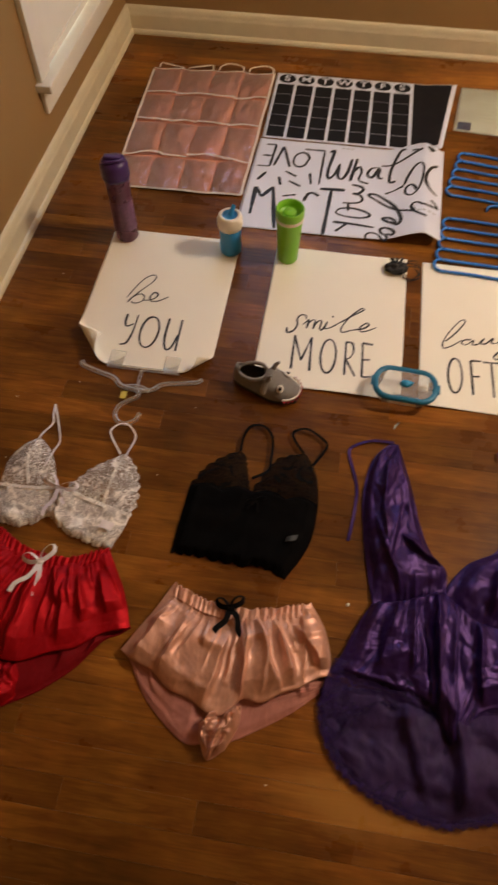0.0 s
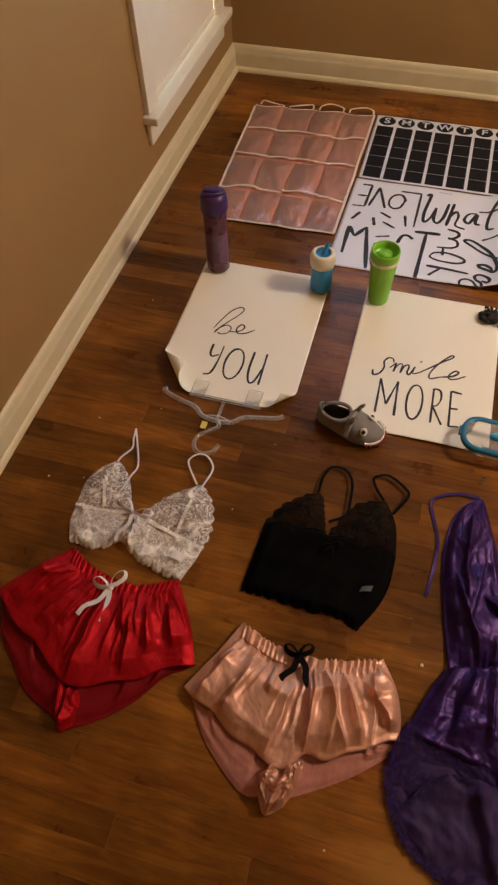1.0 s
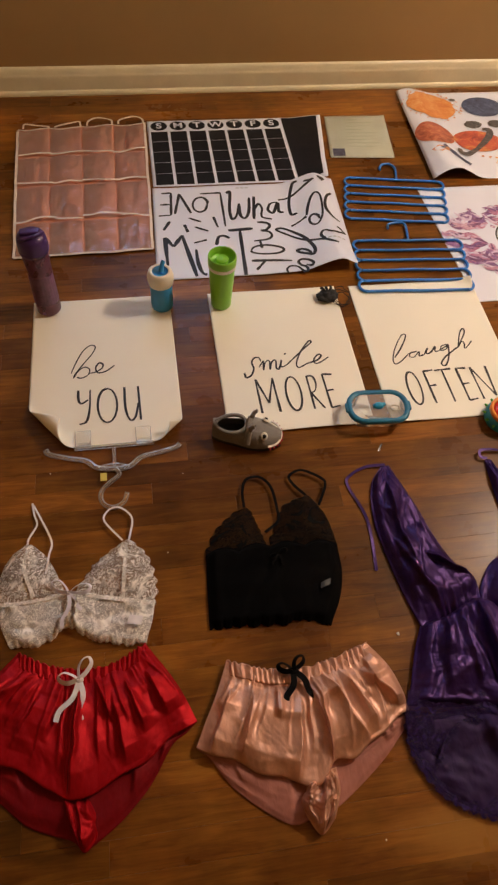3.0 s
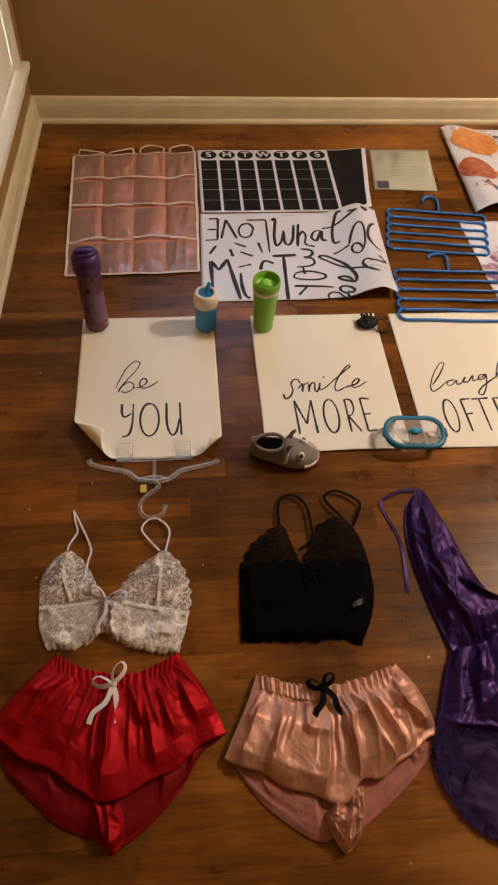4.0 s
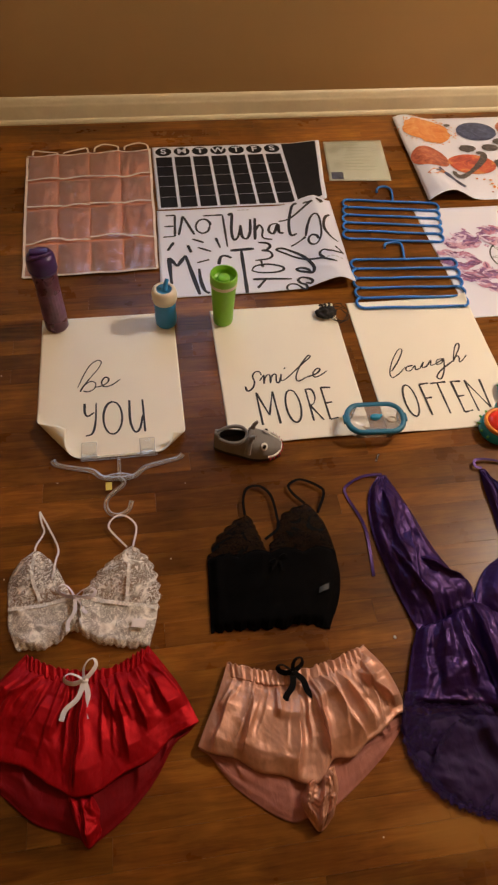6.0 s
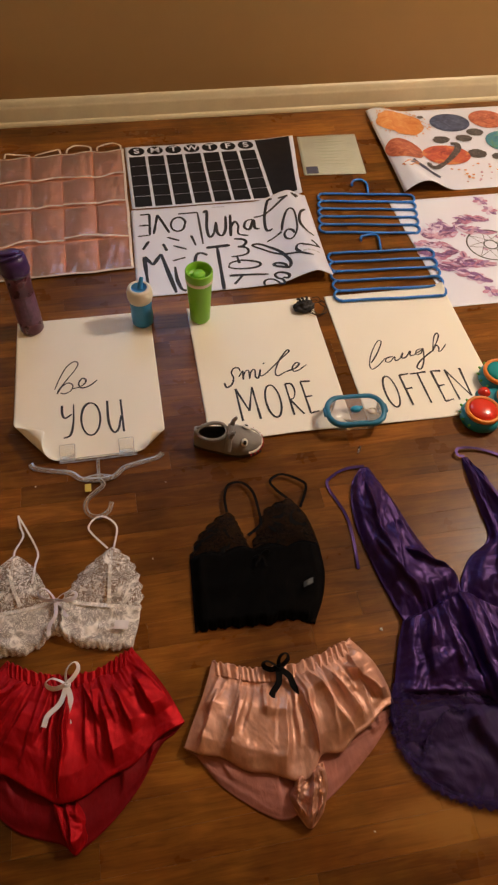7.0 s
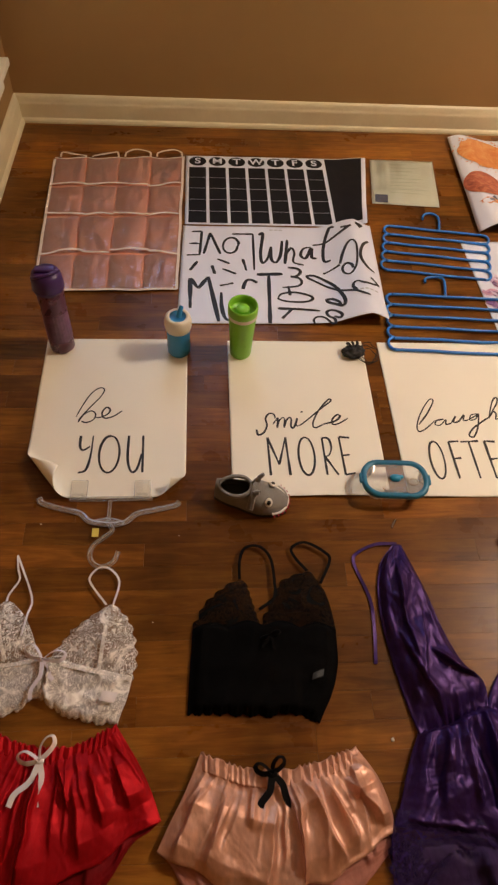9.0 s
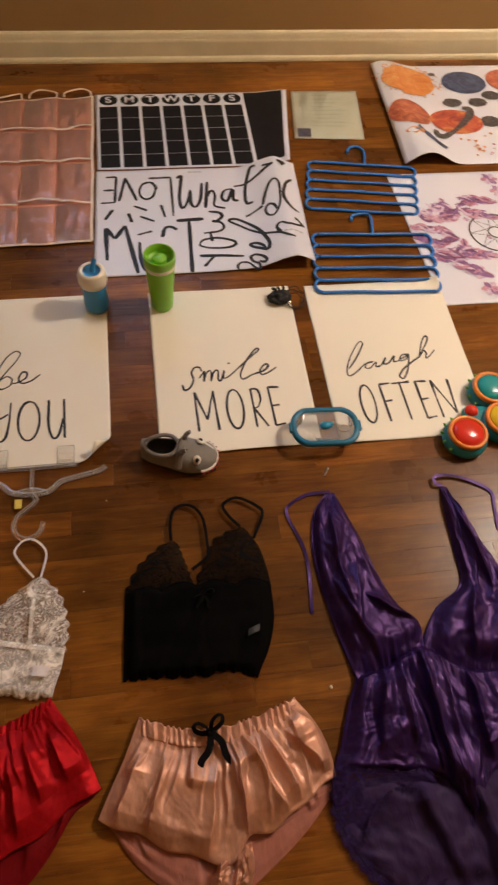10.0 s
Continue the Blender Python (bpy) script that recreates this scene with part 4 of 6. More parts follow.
def cloth(name, top, bottom, left, right, height, mat, parent, ox, oy, nu=60, nv=60, label="", low=0.0006, edge=None):
    """A cloth panel between four edge curves (plan, metres), raised by height(u, v), with its rim turned down."""
    T, Bo, Le, Ri = curve(top, nu), curve(bottom, nu), curve(left, nv), curve(right, nv)
    o = Vector((ox, oy, 0))
    bm = bmesh.new()

    def f(u, v):
        i, j = round(u * (nu - 1)), round(v * (nv - 1))
        p = (1 - v) * T[i] + v * Bo[i] + (1 - u) * Le[j] + u * Ri[j] - ((1 - u) * (1 - v) * T[0] + u * (1 - v) * T[-1] + (1 - u) * v * Bo[0] + u * v * Bo[-1])
        if edge:
            p = p + edge(u, v)
        q = p - o
        return (q.x, q.y, height(u, v))
    V = grid(bm, nu, nv, f)
    rim = [V[0][i] for i in range(nu)] + [V[j][-1] for j in range(1, nv)] + [V[-1][i] for i in range(nu - 2, -1, -1)] + [V[j][0] for j in range(nv - 2, 0, -1)]
    foot = [bm.verts.new((v.co.x, v.co.y, max(low, v.co.z - 0.004))) for v in rim]
    for k in range(len(rim)):
        q = (k + 1) % len(rim)
        bm.faces.new((rim[k], rim[q], foot[q], foot[k]))
    bmesh.ops.recalc_face_normals(bm, faces=bm.faces[:])
    return part(name, bm, mat, parent, label, smooth=True)


def rimfall(u, v, k=0.07):
    return ss(0, k, u) * ss(0, k, 1 - u) * ss(0, k, v) * ss(0, k, 1 - v)


def pleats(u, v, n, seed, sharp=1.0):
    """Gathers that run down from the waist and spread, 0 to 1."""
    w = u * n + 1.2 * noise.noise((u * 3.1, v * 1.2, seed)) + 0.30 * noise.noise((u * 9, v * 2.5, seed + 4))
    f = w - math.floor(w)
    a = f / 0.70 if f < 0.70 else (1 - f) / 0.30
    a = (0.75 * a + 0.25 * ss(0, 1, a)) ** sharp
    return 0.45 + (a - 0.45) * (0.35 + 1.1 * max(0.0, 0.45 + noise.noise((u * 2.6, v * 2.2, seed + 9))))


def crumple(u, v, seed, k=5.0):
    """Sharp-edged creases, about -0.5 to 0.5."""
    a = abs(noise.noise((u * k, v * k * 0.8, seed)))
    b = abs(noise.noise((u * k * 2.1 + v * 2, v * k * 1.7, seed + 5)))
    return 0.5 - 1.3 * a - 0.5 * b


def creases(u, v, lines):
    """Overlapped folds: a steep step on one side, a long easy slope on the other. Lines of (u0, v0, u1, v1, height, reach)."""
    h = 0.0
    for u0, v0, u1, v1, a, w in lines:
        t = (v - v0) / (v1 - v0)
        if 0.0 < t < 1.0:
            c = u0 + (u1 - u0) * t + 0.010 * noise.noise((v * 5, u0 * 9, 1.0))
            d = (u - c) / w
            h += 2.1 * a * min(1.0, 4 * t, 5 * (1 - t)) * (math.exp(-d) if d > 0 else math.exp(9 * d))
    return h


def soft_crumple(u, v, seed, k=4.0):
    """Rounded, winding dents, about -1 to 1."""
    a = u * k + 0.9 * noise.noise((u * k * 0.7, v * k * 0.7, seed + 3))
    b = v * k * 0.8 + 0.9 * noise.noise((u * k * 0.7, v * k * 0.7, seed + 8))
    return noise.noise((a, b, seed)) + 0.35 * noise.noise((a * 2.3, b * 2.3, seed + 1)) + 0.16 * noise.noise((a * 5.1, b * 5.1, seed + 2))


def bow(parent, x, y, z, loops, tails, width, mat, label):
    """Two loops, two tails and a knot; loops and tails are tip offsets."""
    b = part("bow_knot", lathe(bmesh.new(), [(0, -0.004), (width * 0.55, -0.003), (width * 0.75, 0.0), (width * 0.55, 0.004), (0, 0.005)], 12, 0.8), mat, parent, label, smooth=True)
    b.location = (x, y, z + 0.004)
    for dx, dy in loops:
        d = Vector((dx, dy, 0))
        s = Vector((-dy, dx, 0)).normalized() * d.length * 0.24
        ring = spline([(0, 0, 0.001), d * 0.45 + s, d * 0.85 + s * 0.9, d * 1.02, d * 0.8 - s * 0.9, d * 0.4 - s * 0.7, (0, 0, 0.001)], 6)
        rows_ = []
        bm = bmesh.new()
        for i, p in enumerate(ring):
            t_ = ring[min(i + 1, len(ring) - 1)] - ring[max(i - 1, 0)]
            out = Vector((t_.y, -t_.x, 0)).normalized() * width * 0.26
            w_ = out + Vector((0, 0, width * 0.40))
            k_ = Vector((out.x, out.y, -width * 0.3)).normalized() * 0.0006
            rows_.append([bm.verts.new(q + Vector((0, 0, 0.004))) for q in (p - w_, p + w_, p + w_ + k_, p - w_ + k_)])
        for a_, b_ in zip(rows_, rows_[1:]):
            for k in range(4):
                bm.faces.new((a_[k], a_[(k + 1) % 4], b_[(k + 1) % 4], b_[k]))
        bmesh.ops.recalc_face_normals(bm, faces=bm.faces[:])
        part("bow_loop", bm, mat, b)
    for dx, dy in tails:
        d = Vector((dx, dy, 0))
        s = Vector((-dy, dx, 0)).normalized() * d.length * 0.08
        bm = bmesh.new()
        band(bm, spline([(0, 0, 0.001), d * 0.4 + s + Vector((0, 0, 0.002)), d * 0.75 - s * 0.5 + Vector((0, 0, 0.001)), d + Vector((0, 0, -0.001))], 8), width * 0.9, 0.0006, 0.1)
        part("bow_tail", bm, mat, b)
    return b


def band(bm, pts, width, thick=0.0006, tilt=0.35):
    """A ribbon that lies nearly flat along points in space, with a little thickness."""
    P = [Vector(p) for p in pts]
    rows = []
    for i, p in enumerate(P):
        d = (P[min(i + 1, len(P) - 1)] - P[max(i - 1, 0)]).normalized()
        s = d.cross(Vector((0, 0, 1)))
        s = (s if s.length > 1e-6 else Vector((1, 0, 0))).normalized()
        s = (s + Vector((0, 0, tilt * 0.5 * math.sin(i * 0.35)))).normalized() * width / 2
        up_ = Vector((0, 0, thick))
        rows.append([bm.verts.new(p + s), bm.verts.new(p - s), bm.verts.new(p - s + up_), bm.verts.new(p + s + up_)])
    for a, b in zip(rows, rows[1:]):
        for k in range(4):
            bm.faces.new((a[k], a[(k + 1) % 4], b[(k + 1) % 4], b[k]))
    bm.faces.new(rows[0][::-1])
    bm.faces.new(rows[-1])
    bmesh.ops.recalc_face_normals(bm, faces=bm.faces[:])
    return bm


# ---- shorts ----
def shorts(label, ox, oy, waist, left, right, hem, back, seed, mat, mat_back, lines, lines_back, seam_to, puff=0.011):
    th = thing("satin_shorts", ox, oy, 0.0, label, "shorts", "satin shorts on the floor")

    # many short, sharp folds that fan out from the elastic
    rs = random.Random(int(seed * 10))
    fan = []
    for k in range(16):
        u0 = 0.05 + 0.90 * (k + rs.uniform(0.1, 0.9)) / 16
        v0, v1 = rs.uniform(0.02, 0.20), rs.uniform(0.40, 1.05)
        fan.append((u0, v0, u0 + 0.16 * (u0 - 0.5) + rs.uniform(-0.03, 0.03), v1, rs.uniform(0.0018, 0.0040), rs.choice((-1, 1)) * rs.uniform(0.025, 0.060)))

    def front(u, v):
        side = ss(0, 0.02, u) * ss(0, 0.02, 1 - u)
        flat = ss(0, 0.05, u) * ss(0, 0.05, 1 - u) * ss(0, 0.10, v) * (0.8 + 0.2 * ss(0, 0.02, 1 - v))
        gather = 0.006 * (pleats(u, v * 0.3, 25.0, seed + 20, 0.9) - 0.4) * math.exp(-v / 0.15)
        drape = 0.0022 * (pleats(u + 0.08 * (u - 0.5) * v, v * 0.6, 6.6, seed, 0.9) - 0.4) * ss(0.02, 0.25, v) * (1 - 0.5 * v)
        dents = (0.0048 * soft_crumple(u, v * 0.7, seed + 2, 4.2) + 0.0026 * soft_crumple(u + 0.05 * math.sin(v * 4), v * 0.30, seed + 12, 13.0)) * ss(0, 0.03, u) * ss(0, 0.03, 1 - u) * ss(0, 0.1, v)
        return 0.017 + puff * flat * (0.8 + 0.3 * noise.noise((u * 3, v * 3, seed))) + (gather + drape + 0.95 * creases(u, v, lines) + 1.3 * creases(u, v, fan)) * side + dents + 0.003 * v

    flare = lambda u, v: Vector((0, -0.004 * math.sin(u * 31 + seed) * ss(0.8, 1.0, v), 0))
    cloth("back_panel", [left[-1], right[-1]], back, [left[-1], back[0]], [right[-1], back[-1]], lambda u, v: 0.003 + 0.006 * rimfall(u, v, 0.15) + (0.5 * creases(u, v, lines_back) + 0.005 * soft_crumple(u, v, seed, 3.4) + 0.002 * soft_crumple(u, v * 0.5, seed + 6, 11.0)) * rimfall(u, v, 0.08), mat_back, th, ox, oy, 120, 44, "duller inside of the back panel")
    nu, nv = 200, 90
    pan = cloth("front_panel", waist, hem, left, right, front, mat, th, ox, oy, nu, nv, edge=flare)
    line = []
    for j in range(8, nv - 1, 3):
        u = 0.5 + (seam_to - 0.5) * (j / nv)
        p = pan.data.vertices[j * nu + round(u * (nu - 1))].co
        line.append((p.x, p.y, p.z + 0.0004))
    bm = bmesh.new()
    tube(bm, line, 0.0011, 5)
    part("centre_seam", bm, mat_back, th, "dark stitched seam", smooth=True)
    # gathered waistband
    dn = 0.036
    wl = [(p[0], p[1] - dn) for p in waist]
    cloth("waistband", [(p[0], p[1] + 0.004) for p in waist], wl, [(waist[0][0], waist[0][1] + 0.004), wl[0]], [(waist[-1][0], waist[-1][1] + 0.004), wl[-1]],
          lambda u, v: 0.012 + 0.013 * rimfall(u, v, 0.06) + 0.0085 * pleats(u, v * 0.2, 22, seed + 3, 0.8) + 0.002 * noise.noise((u * 40, v * 3, seed)), mat, th, ox, oy, 200, 14, "gathered elastic waistband",
          edge=lambda u, v: Vector((0, 0.0030 * math.sin(u * 120 + 7 * noise.noise((u * 9, 0, seed))) * (1 - v), 0)))
    return th


red = shorts("red satin shorts with white ribbon bow, laid flat", 0.42, -2.73, [(0.268, -2.528), (0.342, -2.568), (0.412, -2.586), (0.490, -2.582), (0.570, -2.542)],
             [(0.268, -2.528), (0.190, -2.608), (0.132, -2.684)], [(0.570, -2.542), (0.634, -2.640), (0.676, -2.730)],
             [(0.132, -2.684), (0.183, -2.732), (0.240, -2.765), (0.295, -2.794), (0.349, -2.828), (0.385, -2.858), (0.418, -2.857), (0.469, -2.838), (0.540, -2.811), (0.605, -2.769), (0.645, -2.748), (0.676, -2.730)],
             [(0.165, -2.735), (0.188, -2.788), (0.246, -2.842), (0.301, -2.891), (0.350, -2.914), (0.398, -2.933), (0.420, -2.956), (0.438, -2.946), (0.485, -2.918), (0.526, -2.885), (0.569, -2.841), (0.615, -2.774), (0.650, -2.752)], 2.0, RED, RED_BACK,
             [(0.505, 0.1, 0.500, 1.0, 0.012, 0.10), (0.14, 0.25, 0.13, 0.9, 0.010, -0.09), (0.30, 0.30, 0.24, 0.85, 0.009, 0.11), (0.40, 0.12, 0.36, 0.70, 0.008, -0.10), (0.60, 0.10, 0.68, 0.55, 0.010, 0.06), (0.69, 0.25, 0.71, 0.95, 0.011, 0.10), (0.78, 0.22, 0.80, 0.80, 0.009, 0.07), (0.90, 0.25, 0.91, 0.80, 0.012, 0.07), (0.22, 0.1, 0.10, 0.5, 0.008, -0.08)],
             [(0.60, 0.0, 0.52, 1.0, 0.009, 0.10), (0.44, 0.0, 0.48, 1.0, 0.008, -0.08), (0.74, 0.05, 0.72, 0.9, 0.009, 0.08), (0.22, 0.0, 0.30, 0.8, 0.008, -0.10), (0.88, 0.1, 0.86, 0.9, 0.006, 0.06)], 0.49)
bow(red, -0.003, 0.114, 0.044, ((0.022, 0.048), (-0.046, 0.012)), ((-0.052, -0.085), (0.004, -0.088)), 0.0135, WHITE_RIB, "white satin ribbon bow")
cloth("crotch_gusset", [(0.366, -2.836), (0.398, -2.850), (0.434, -2.850)], [(0.402, -2.924), (0.420, -2.954), (0.446, -2.936)], [(0.366, -2.836), (0.382, -2.884), (0.402, -2.924)], [(0.434, -2.850), (0.452, -2.891), (0.446, -2.936)],
      lambda u, v: 0.008 + 0.014 * rimfall(u, v, 0.2) + (creases(u, v, [(0.55, 0.0, 0.50, 1.0, 0.008, 0.25), (0.25, 0.1, 0.3, 0.9, 0.006, -0.2)]) + 0.008 * soft_crumple(u, v, 4.5, 3.6)) * rimfall(u, v, 0.1), RED, red, 0.42, -2.73, 50, 50)
pink = shorts("rose gold satin shorts with black ribbon bow, laid flat", 0.92, -2.76, [(0.757, -2.608), (0.826, -2.635), (0.880, -2.647), (0.962, -2.646), (1.038, -2.629), (1.106, -2.608)],
              [(0.757, -2.608), (0.725, -2.680), (0.690, -2.745), (0.668, -2.790)], [(1.106, -2.608), (1.144, -2.665), (1.163, -2.726), (1.166, -2.777)],
              [(0.668, -2.790), (0.747, -2.828), (0.807, -2.860), (0.877, -2.888), (0.926, -2.899), (0.951, -2.884), (0.976, -2.854), (1.024, -2.854), (1.064, -2.830), (1.091, -2.812), (1.132, -2.789), (1.166, -2.777)],
              [(0.692, -2.806), (0.746, -2.884), (0.848, -2.962), (0.906, -2.958), (0.961, -2.946), (1.078, -2.872), (1.158, -2.802)], 6.0, PINK, PINK_BACK,
              [(0.07, 0.30, 0.055, 1.0, 0.010, 0.07), (0.19, 0.20, 0.185, 1.0, 0.013, 0.11), (0.33, 0.15, 0.32, 0.5, 0.008, 0.06), (0.45, 0.25, 0.42, 1.0, 0.012, -0.10), (0.51, 0.12, 0.60, 1.0, 0.010, 0.09), (0.62, 0.12, 0.78, 1.0, 0.012, -0.06), (0.72, 0.12, 0.84, 0.95, 0.014, -0.07), (0.84, 0.25, 0.97, 0.9, 0.013, 0.09), (0.90, 0.15, 0.86, 0.5, 0.008, 0.06)],
              [(0.42, 0.0, 0.40, 0.9, 0.010, -0.10), (0.86, 0.05, 0.87, 0.7, 0.010, 0.03), (0.90, 0.05, 0.91, 0.6, 0.009, 0.03), (0.12, 0.0, 0.20, 0.8, 0.007, 0.08)], 0.60)
bow(pink, -0.010, 0.103, 0.040, ((0.026, 0.030), (-0.034, 0.016)), ((-0.030, -0.075), (0.040, -0.062)), 0.0165, BLACK_RIB, "black ribbon bow")
cloth("crotch_gusset", [(0.903, -2.890), (0.937, -2.876), (0.972, -2.868)], [(0.890, -2.956), (0.914, -2.992), (0.950, -2.966)], [(0.903, -2.890), (0.882, -2.920), (0.890, -2.956)], [(0.972, -2.868), (0.972, -2.914), (0.950, -2.966)],
      lambda u, v: 0.010 + 0.022 * rimfall(u, v, 0.2) + (creases(u, v, [(0.62, 0.0, 0.50, 1.0, 0.012, 0.25), (0.3, 0.2, 0.2, 0.9, 0.008, -0.2)]) + 0.020 * soft_crumple(u, v, 1.5, 4.6)) * rimfall(u, v, 0.1), PINK, pink, 0.92, -2.76, 60, 60)
# ---- white lace bralette ----
bra = thing("bralette", 0.40, -2.40, 0.0, "white lace bralette with satin straps and bow, on floorboards", "bralette")


bump_of = lambda s, k: (lambda u, v: 0.004 + k * math.sin(math.pi * min(1, max(0, u))) ** 0.7 * math.sin(math.pi * min(1, 0.15 + 0.85 * v)) ** 0.8 + 0.0025 * noise.noise((u * 7, v * 7, s)))
cloth("cup", [(0.266, -2.244), (0.296, -2.244)], [(0.218, -2.402), (0.300, -2.398), (0.380, -2.390)], [(0.266, -2.244), (0.236, -2.269), (0.213, -2.325), (0.218, -2.402)], [(0.296, -2.244), (0.335, -2.290), (0.380, -2.390)], bump_of(1, 0.026), WHITE_LACE, bra, 0.40, -2.40, 40, 40, "sheer white lace")
cloth("cup", [(0.524, -2.258), (0.548, -2.258)], [(0.390, -2.390), (0.500, -2.414), (0.596, -2.440)], [(0.524, -2.258), (0.455, -2.308), (0.418, -2.356), (0.390, -2.390)], [(0.548, -2.258), (0.588, -2.308), (0.605, -2.390), (0.596, -2.440)], bump_of(5, 0.026), WHITE_LACE, bra, 0.40, -2.40, 40, 40, "sheer white lace",
      edge=lambda u, v: Vector((0.004 * math.sin(v * 40) * (ss(0.9, 1, u) - ss(0.9, 1, 1 - u)), 0, 0)))
cloth("band", [(0.218, -2.396), (0.300, -2.394), (0.385, -2.382), (0.500, -2.408), (0.598, -2.432)], [(0.243, -2.498), (0.296, -2.507), (0.351, -2.490), (0.381, -2.466), (0.440, -2.504), (0.528, -2.529), (0.570, -2.530)],
      [(0.218, -2.396), (0.222, -2.450), (0.243, -2.498)], [(0.598, -2.432), (0.588, -2.482), (0.570, -2.530)], lambda u, v: 0.007 + 0.010 * rimfall(u, v, 0.1) + 0.006 * soft_crumple(u * 2, v, 3, 4.0) * rimfall(u, v, 0.05) + creases(u, v, [(0.50, -0.1, 0.49, 1.1, 0.010, 0.06), (0.50, -0.1, 0.44, 1.1, 0.006, -0.05)]), WHITE_BAND, bra, 0.40, -2.40, 90, 26, "denser white lace band", edge=lambda u, v: Vector((0, (-0.007 * abs(math.sin(26 * u + 2.2 * noise.noise((u * 6, 0.2, 3)))) - 0.004 * abs(math.sin(71 * u))) * ss(0.75, 1.0, v), 0)))
for pts in ([(-0.115, 0.287, 0.004), (-0.108, 0.25, 0.006), (-0.100, 0.218, 0.006), (-0.118, 0.180, 0.008), (-0.122, 0.158, 0.010)], [(-0.115, 0.287, 0.005), (-0.09, 0.235, 0.008), (-0.060, 0.163, 0.010), (-0.064, 0.120, 0.018), (-0.070, 0.065, 0.026)],
            [(0.124, 0.145, 0.010), (0.082, 0.200, 0.010), (0.078, 0.224, 0.010), (0.100, 0.246, 0.010), (0.128, 0.240, 0.010), (0.152, 0.205, 0.010), (0.141, 0.145, 0.010)]):
    bm = bmesh.new()
    band(bm, spline(pts, 8), 0.0052, 0.0008, 0.2)
    part("strap", bm, WHITE_RIB, bra, "thin white strap")
for pts in ([(-0.118, 0.15, 0.020), (-0.122, 0.08, 0.030), (-0.10, 0.01, 0.018)], [(0.134, 0.135, 0.014), (0.128, 0.06, 0.032), (0.12, -0.02, 0.018)], [(-0.180, -0.002, 0.016), (-0.09, -0.002, 0.020), (-0.018, 0.008, 0.022)], [(-0.012, 0.008, 0.022), (0.09, -0.018, 0.022), (0.195, -0.040, 0.014)]):
    bm = bmesh.new()
    band(bm, spline(pts, 8), 0.009, 0.0008, 0.1)
    part("seam_tape", bm, WHITE_TAPE, bra)
bow(bra, -0.010, 0.004, 0.028, ((0.052, 0.010), (-0.040, 0.034)), ((-0.016, -0.088), (0.030, -0.046)), 0.0105, LILAC_RIB, "pale lilac satin bow")
bm = bmesh.new()
grid(bm, 8, 6, lambda u, v: (0.134 + 0.034 * u - 0.006 * v, -0.068 - 0.022 * v - 0.006 * u, 0.0275 + 0.001 * math.sin(u * 5)))
part("care_label", bm, WHITE_RIB, bra, "white satin care label", smooth=True)

# ---- black lace camisole ----
top = thing("camisole", 0.91, -2.36, 0.0, "cropped black lace camisole with thin straps, on floorboards", "camisole")
cloth("cup", [(0.846, -2.200), (0.872, -2.200)], [(0.738, -2.330), (0.820, -2.325), (0.905, -2.325)], [(0.846, -2.200), (0.800, -2.234), (0.770, -2.266), (0.738, -2.330)], [(0.872, -2.200), (0.886, -2.250), (0.905, -2.325)], bump_of(8, 0.028), BLACK_LACE, top, 0.91, -2.36, 40, 34, "sheer black lace",
      edge=lambda u, v: Vector((-0.007 * abs(math.sin(v * 16)) * ss(0.8, 1, 1 - u) + 0.004 * abs(math.sin(v * 21)) * ss(0.8, 1, u), 0.006 * abs(math.sin(v * 16)) * ss(0.8, 1, 1 - u), 0)))
cloth("cup", [(1.022, -2.180), (1.050, -2.180)], [(0.908, -2.325), (1.000, -2.328), (1.094, -2.336)], [(1.022, -2.180), (0.968, -2.208), (0.930, -2.280), (0.908, -2.325)], [(1.050, -2.180), (1.076, -2.227), (1.088, -2.275), (1.094, -2.336)], bump_of(9, 0.028), BLACK_LACE, top, 0.91, -2.36, 40, 34, "sheer black lace",
      edge=lambda u, v: Vector((-0.008 * abs(math.sin(v * 17)) * ss(0.8, 1, 1 - u), 0.006 * abs(math.sin(v * 17)) * ss(0.8, 1, 1 - u), 0)))
cloth("body", [(0.738, -2.322), (0.907, -2.318), (1.094, -2.330)], [(0.727, -2.518), (0.803, -2.518), (0.905, -2.523), (0.985, -2.524), (1.030, -2.545)], [(0.738, -2.322), (0.732, -2.420), (0.727, -2.518)], [(1.094, -2.330), (1.088, -2.420), (1.064, -2.490), (1.030, -2.545)],
      lambda u, v: 0.006 + 0.016 * rimfall(u, v, 0.08) + 0.005 * noise.noise((u * 5, v * 5, 7)) + 0.004 * pleats(u, v, 5, 3.3) * rimfall(u, v), BLACK_KNIT, top, 0.91, -2.36, 150, 60, edge=lambda u, v: Vector((0, -(0.006 * abs(math.sin(math.pi * 9 * u + 2.0 * noise.noise((u * 5, 0.7, 2)))) + 0.003 * abs(math.sin(u * 83)) + 0.006 * noise.noise((u * 9, 0.3, 1))) * ss(0.86, 1.0, v) + 0.016 * abs(math.sin(math.pi * 4 * u)) * ss(0.8, 1.0, 1 - v), 0)))
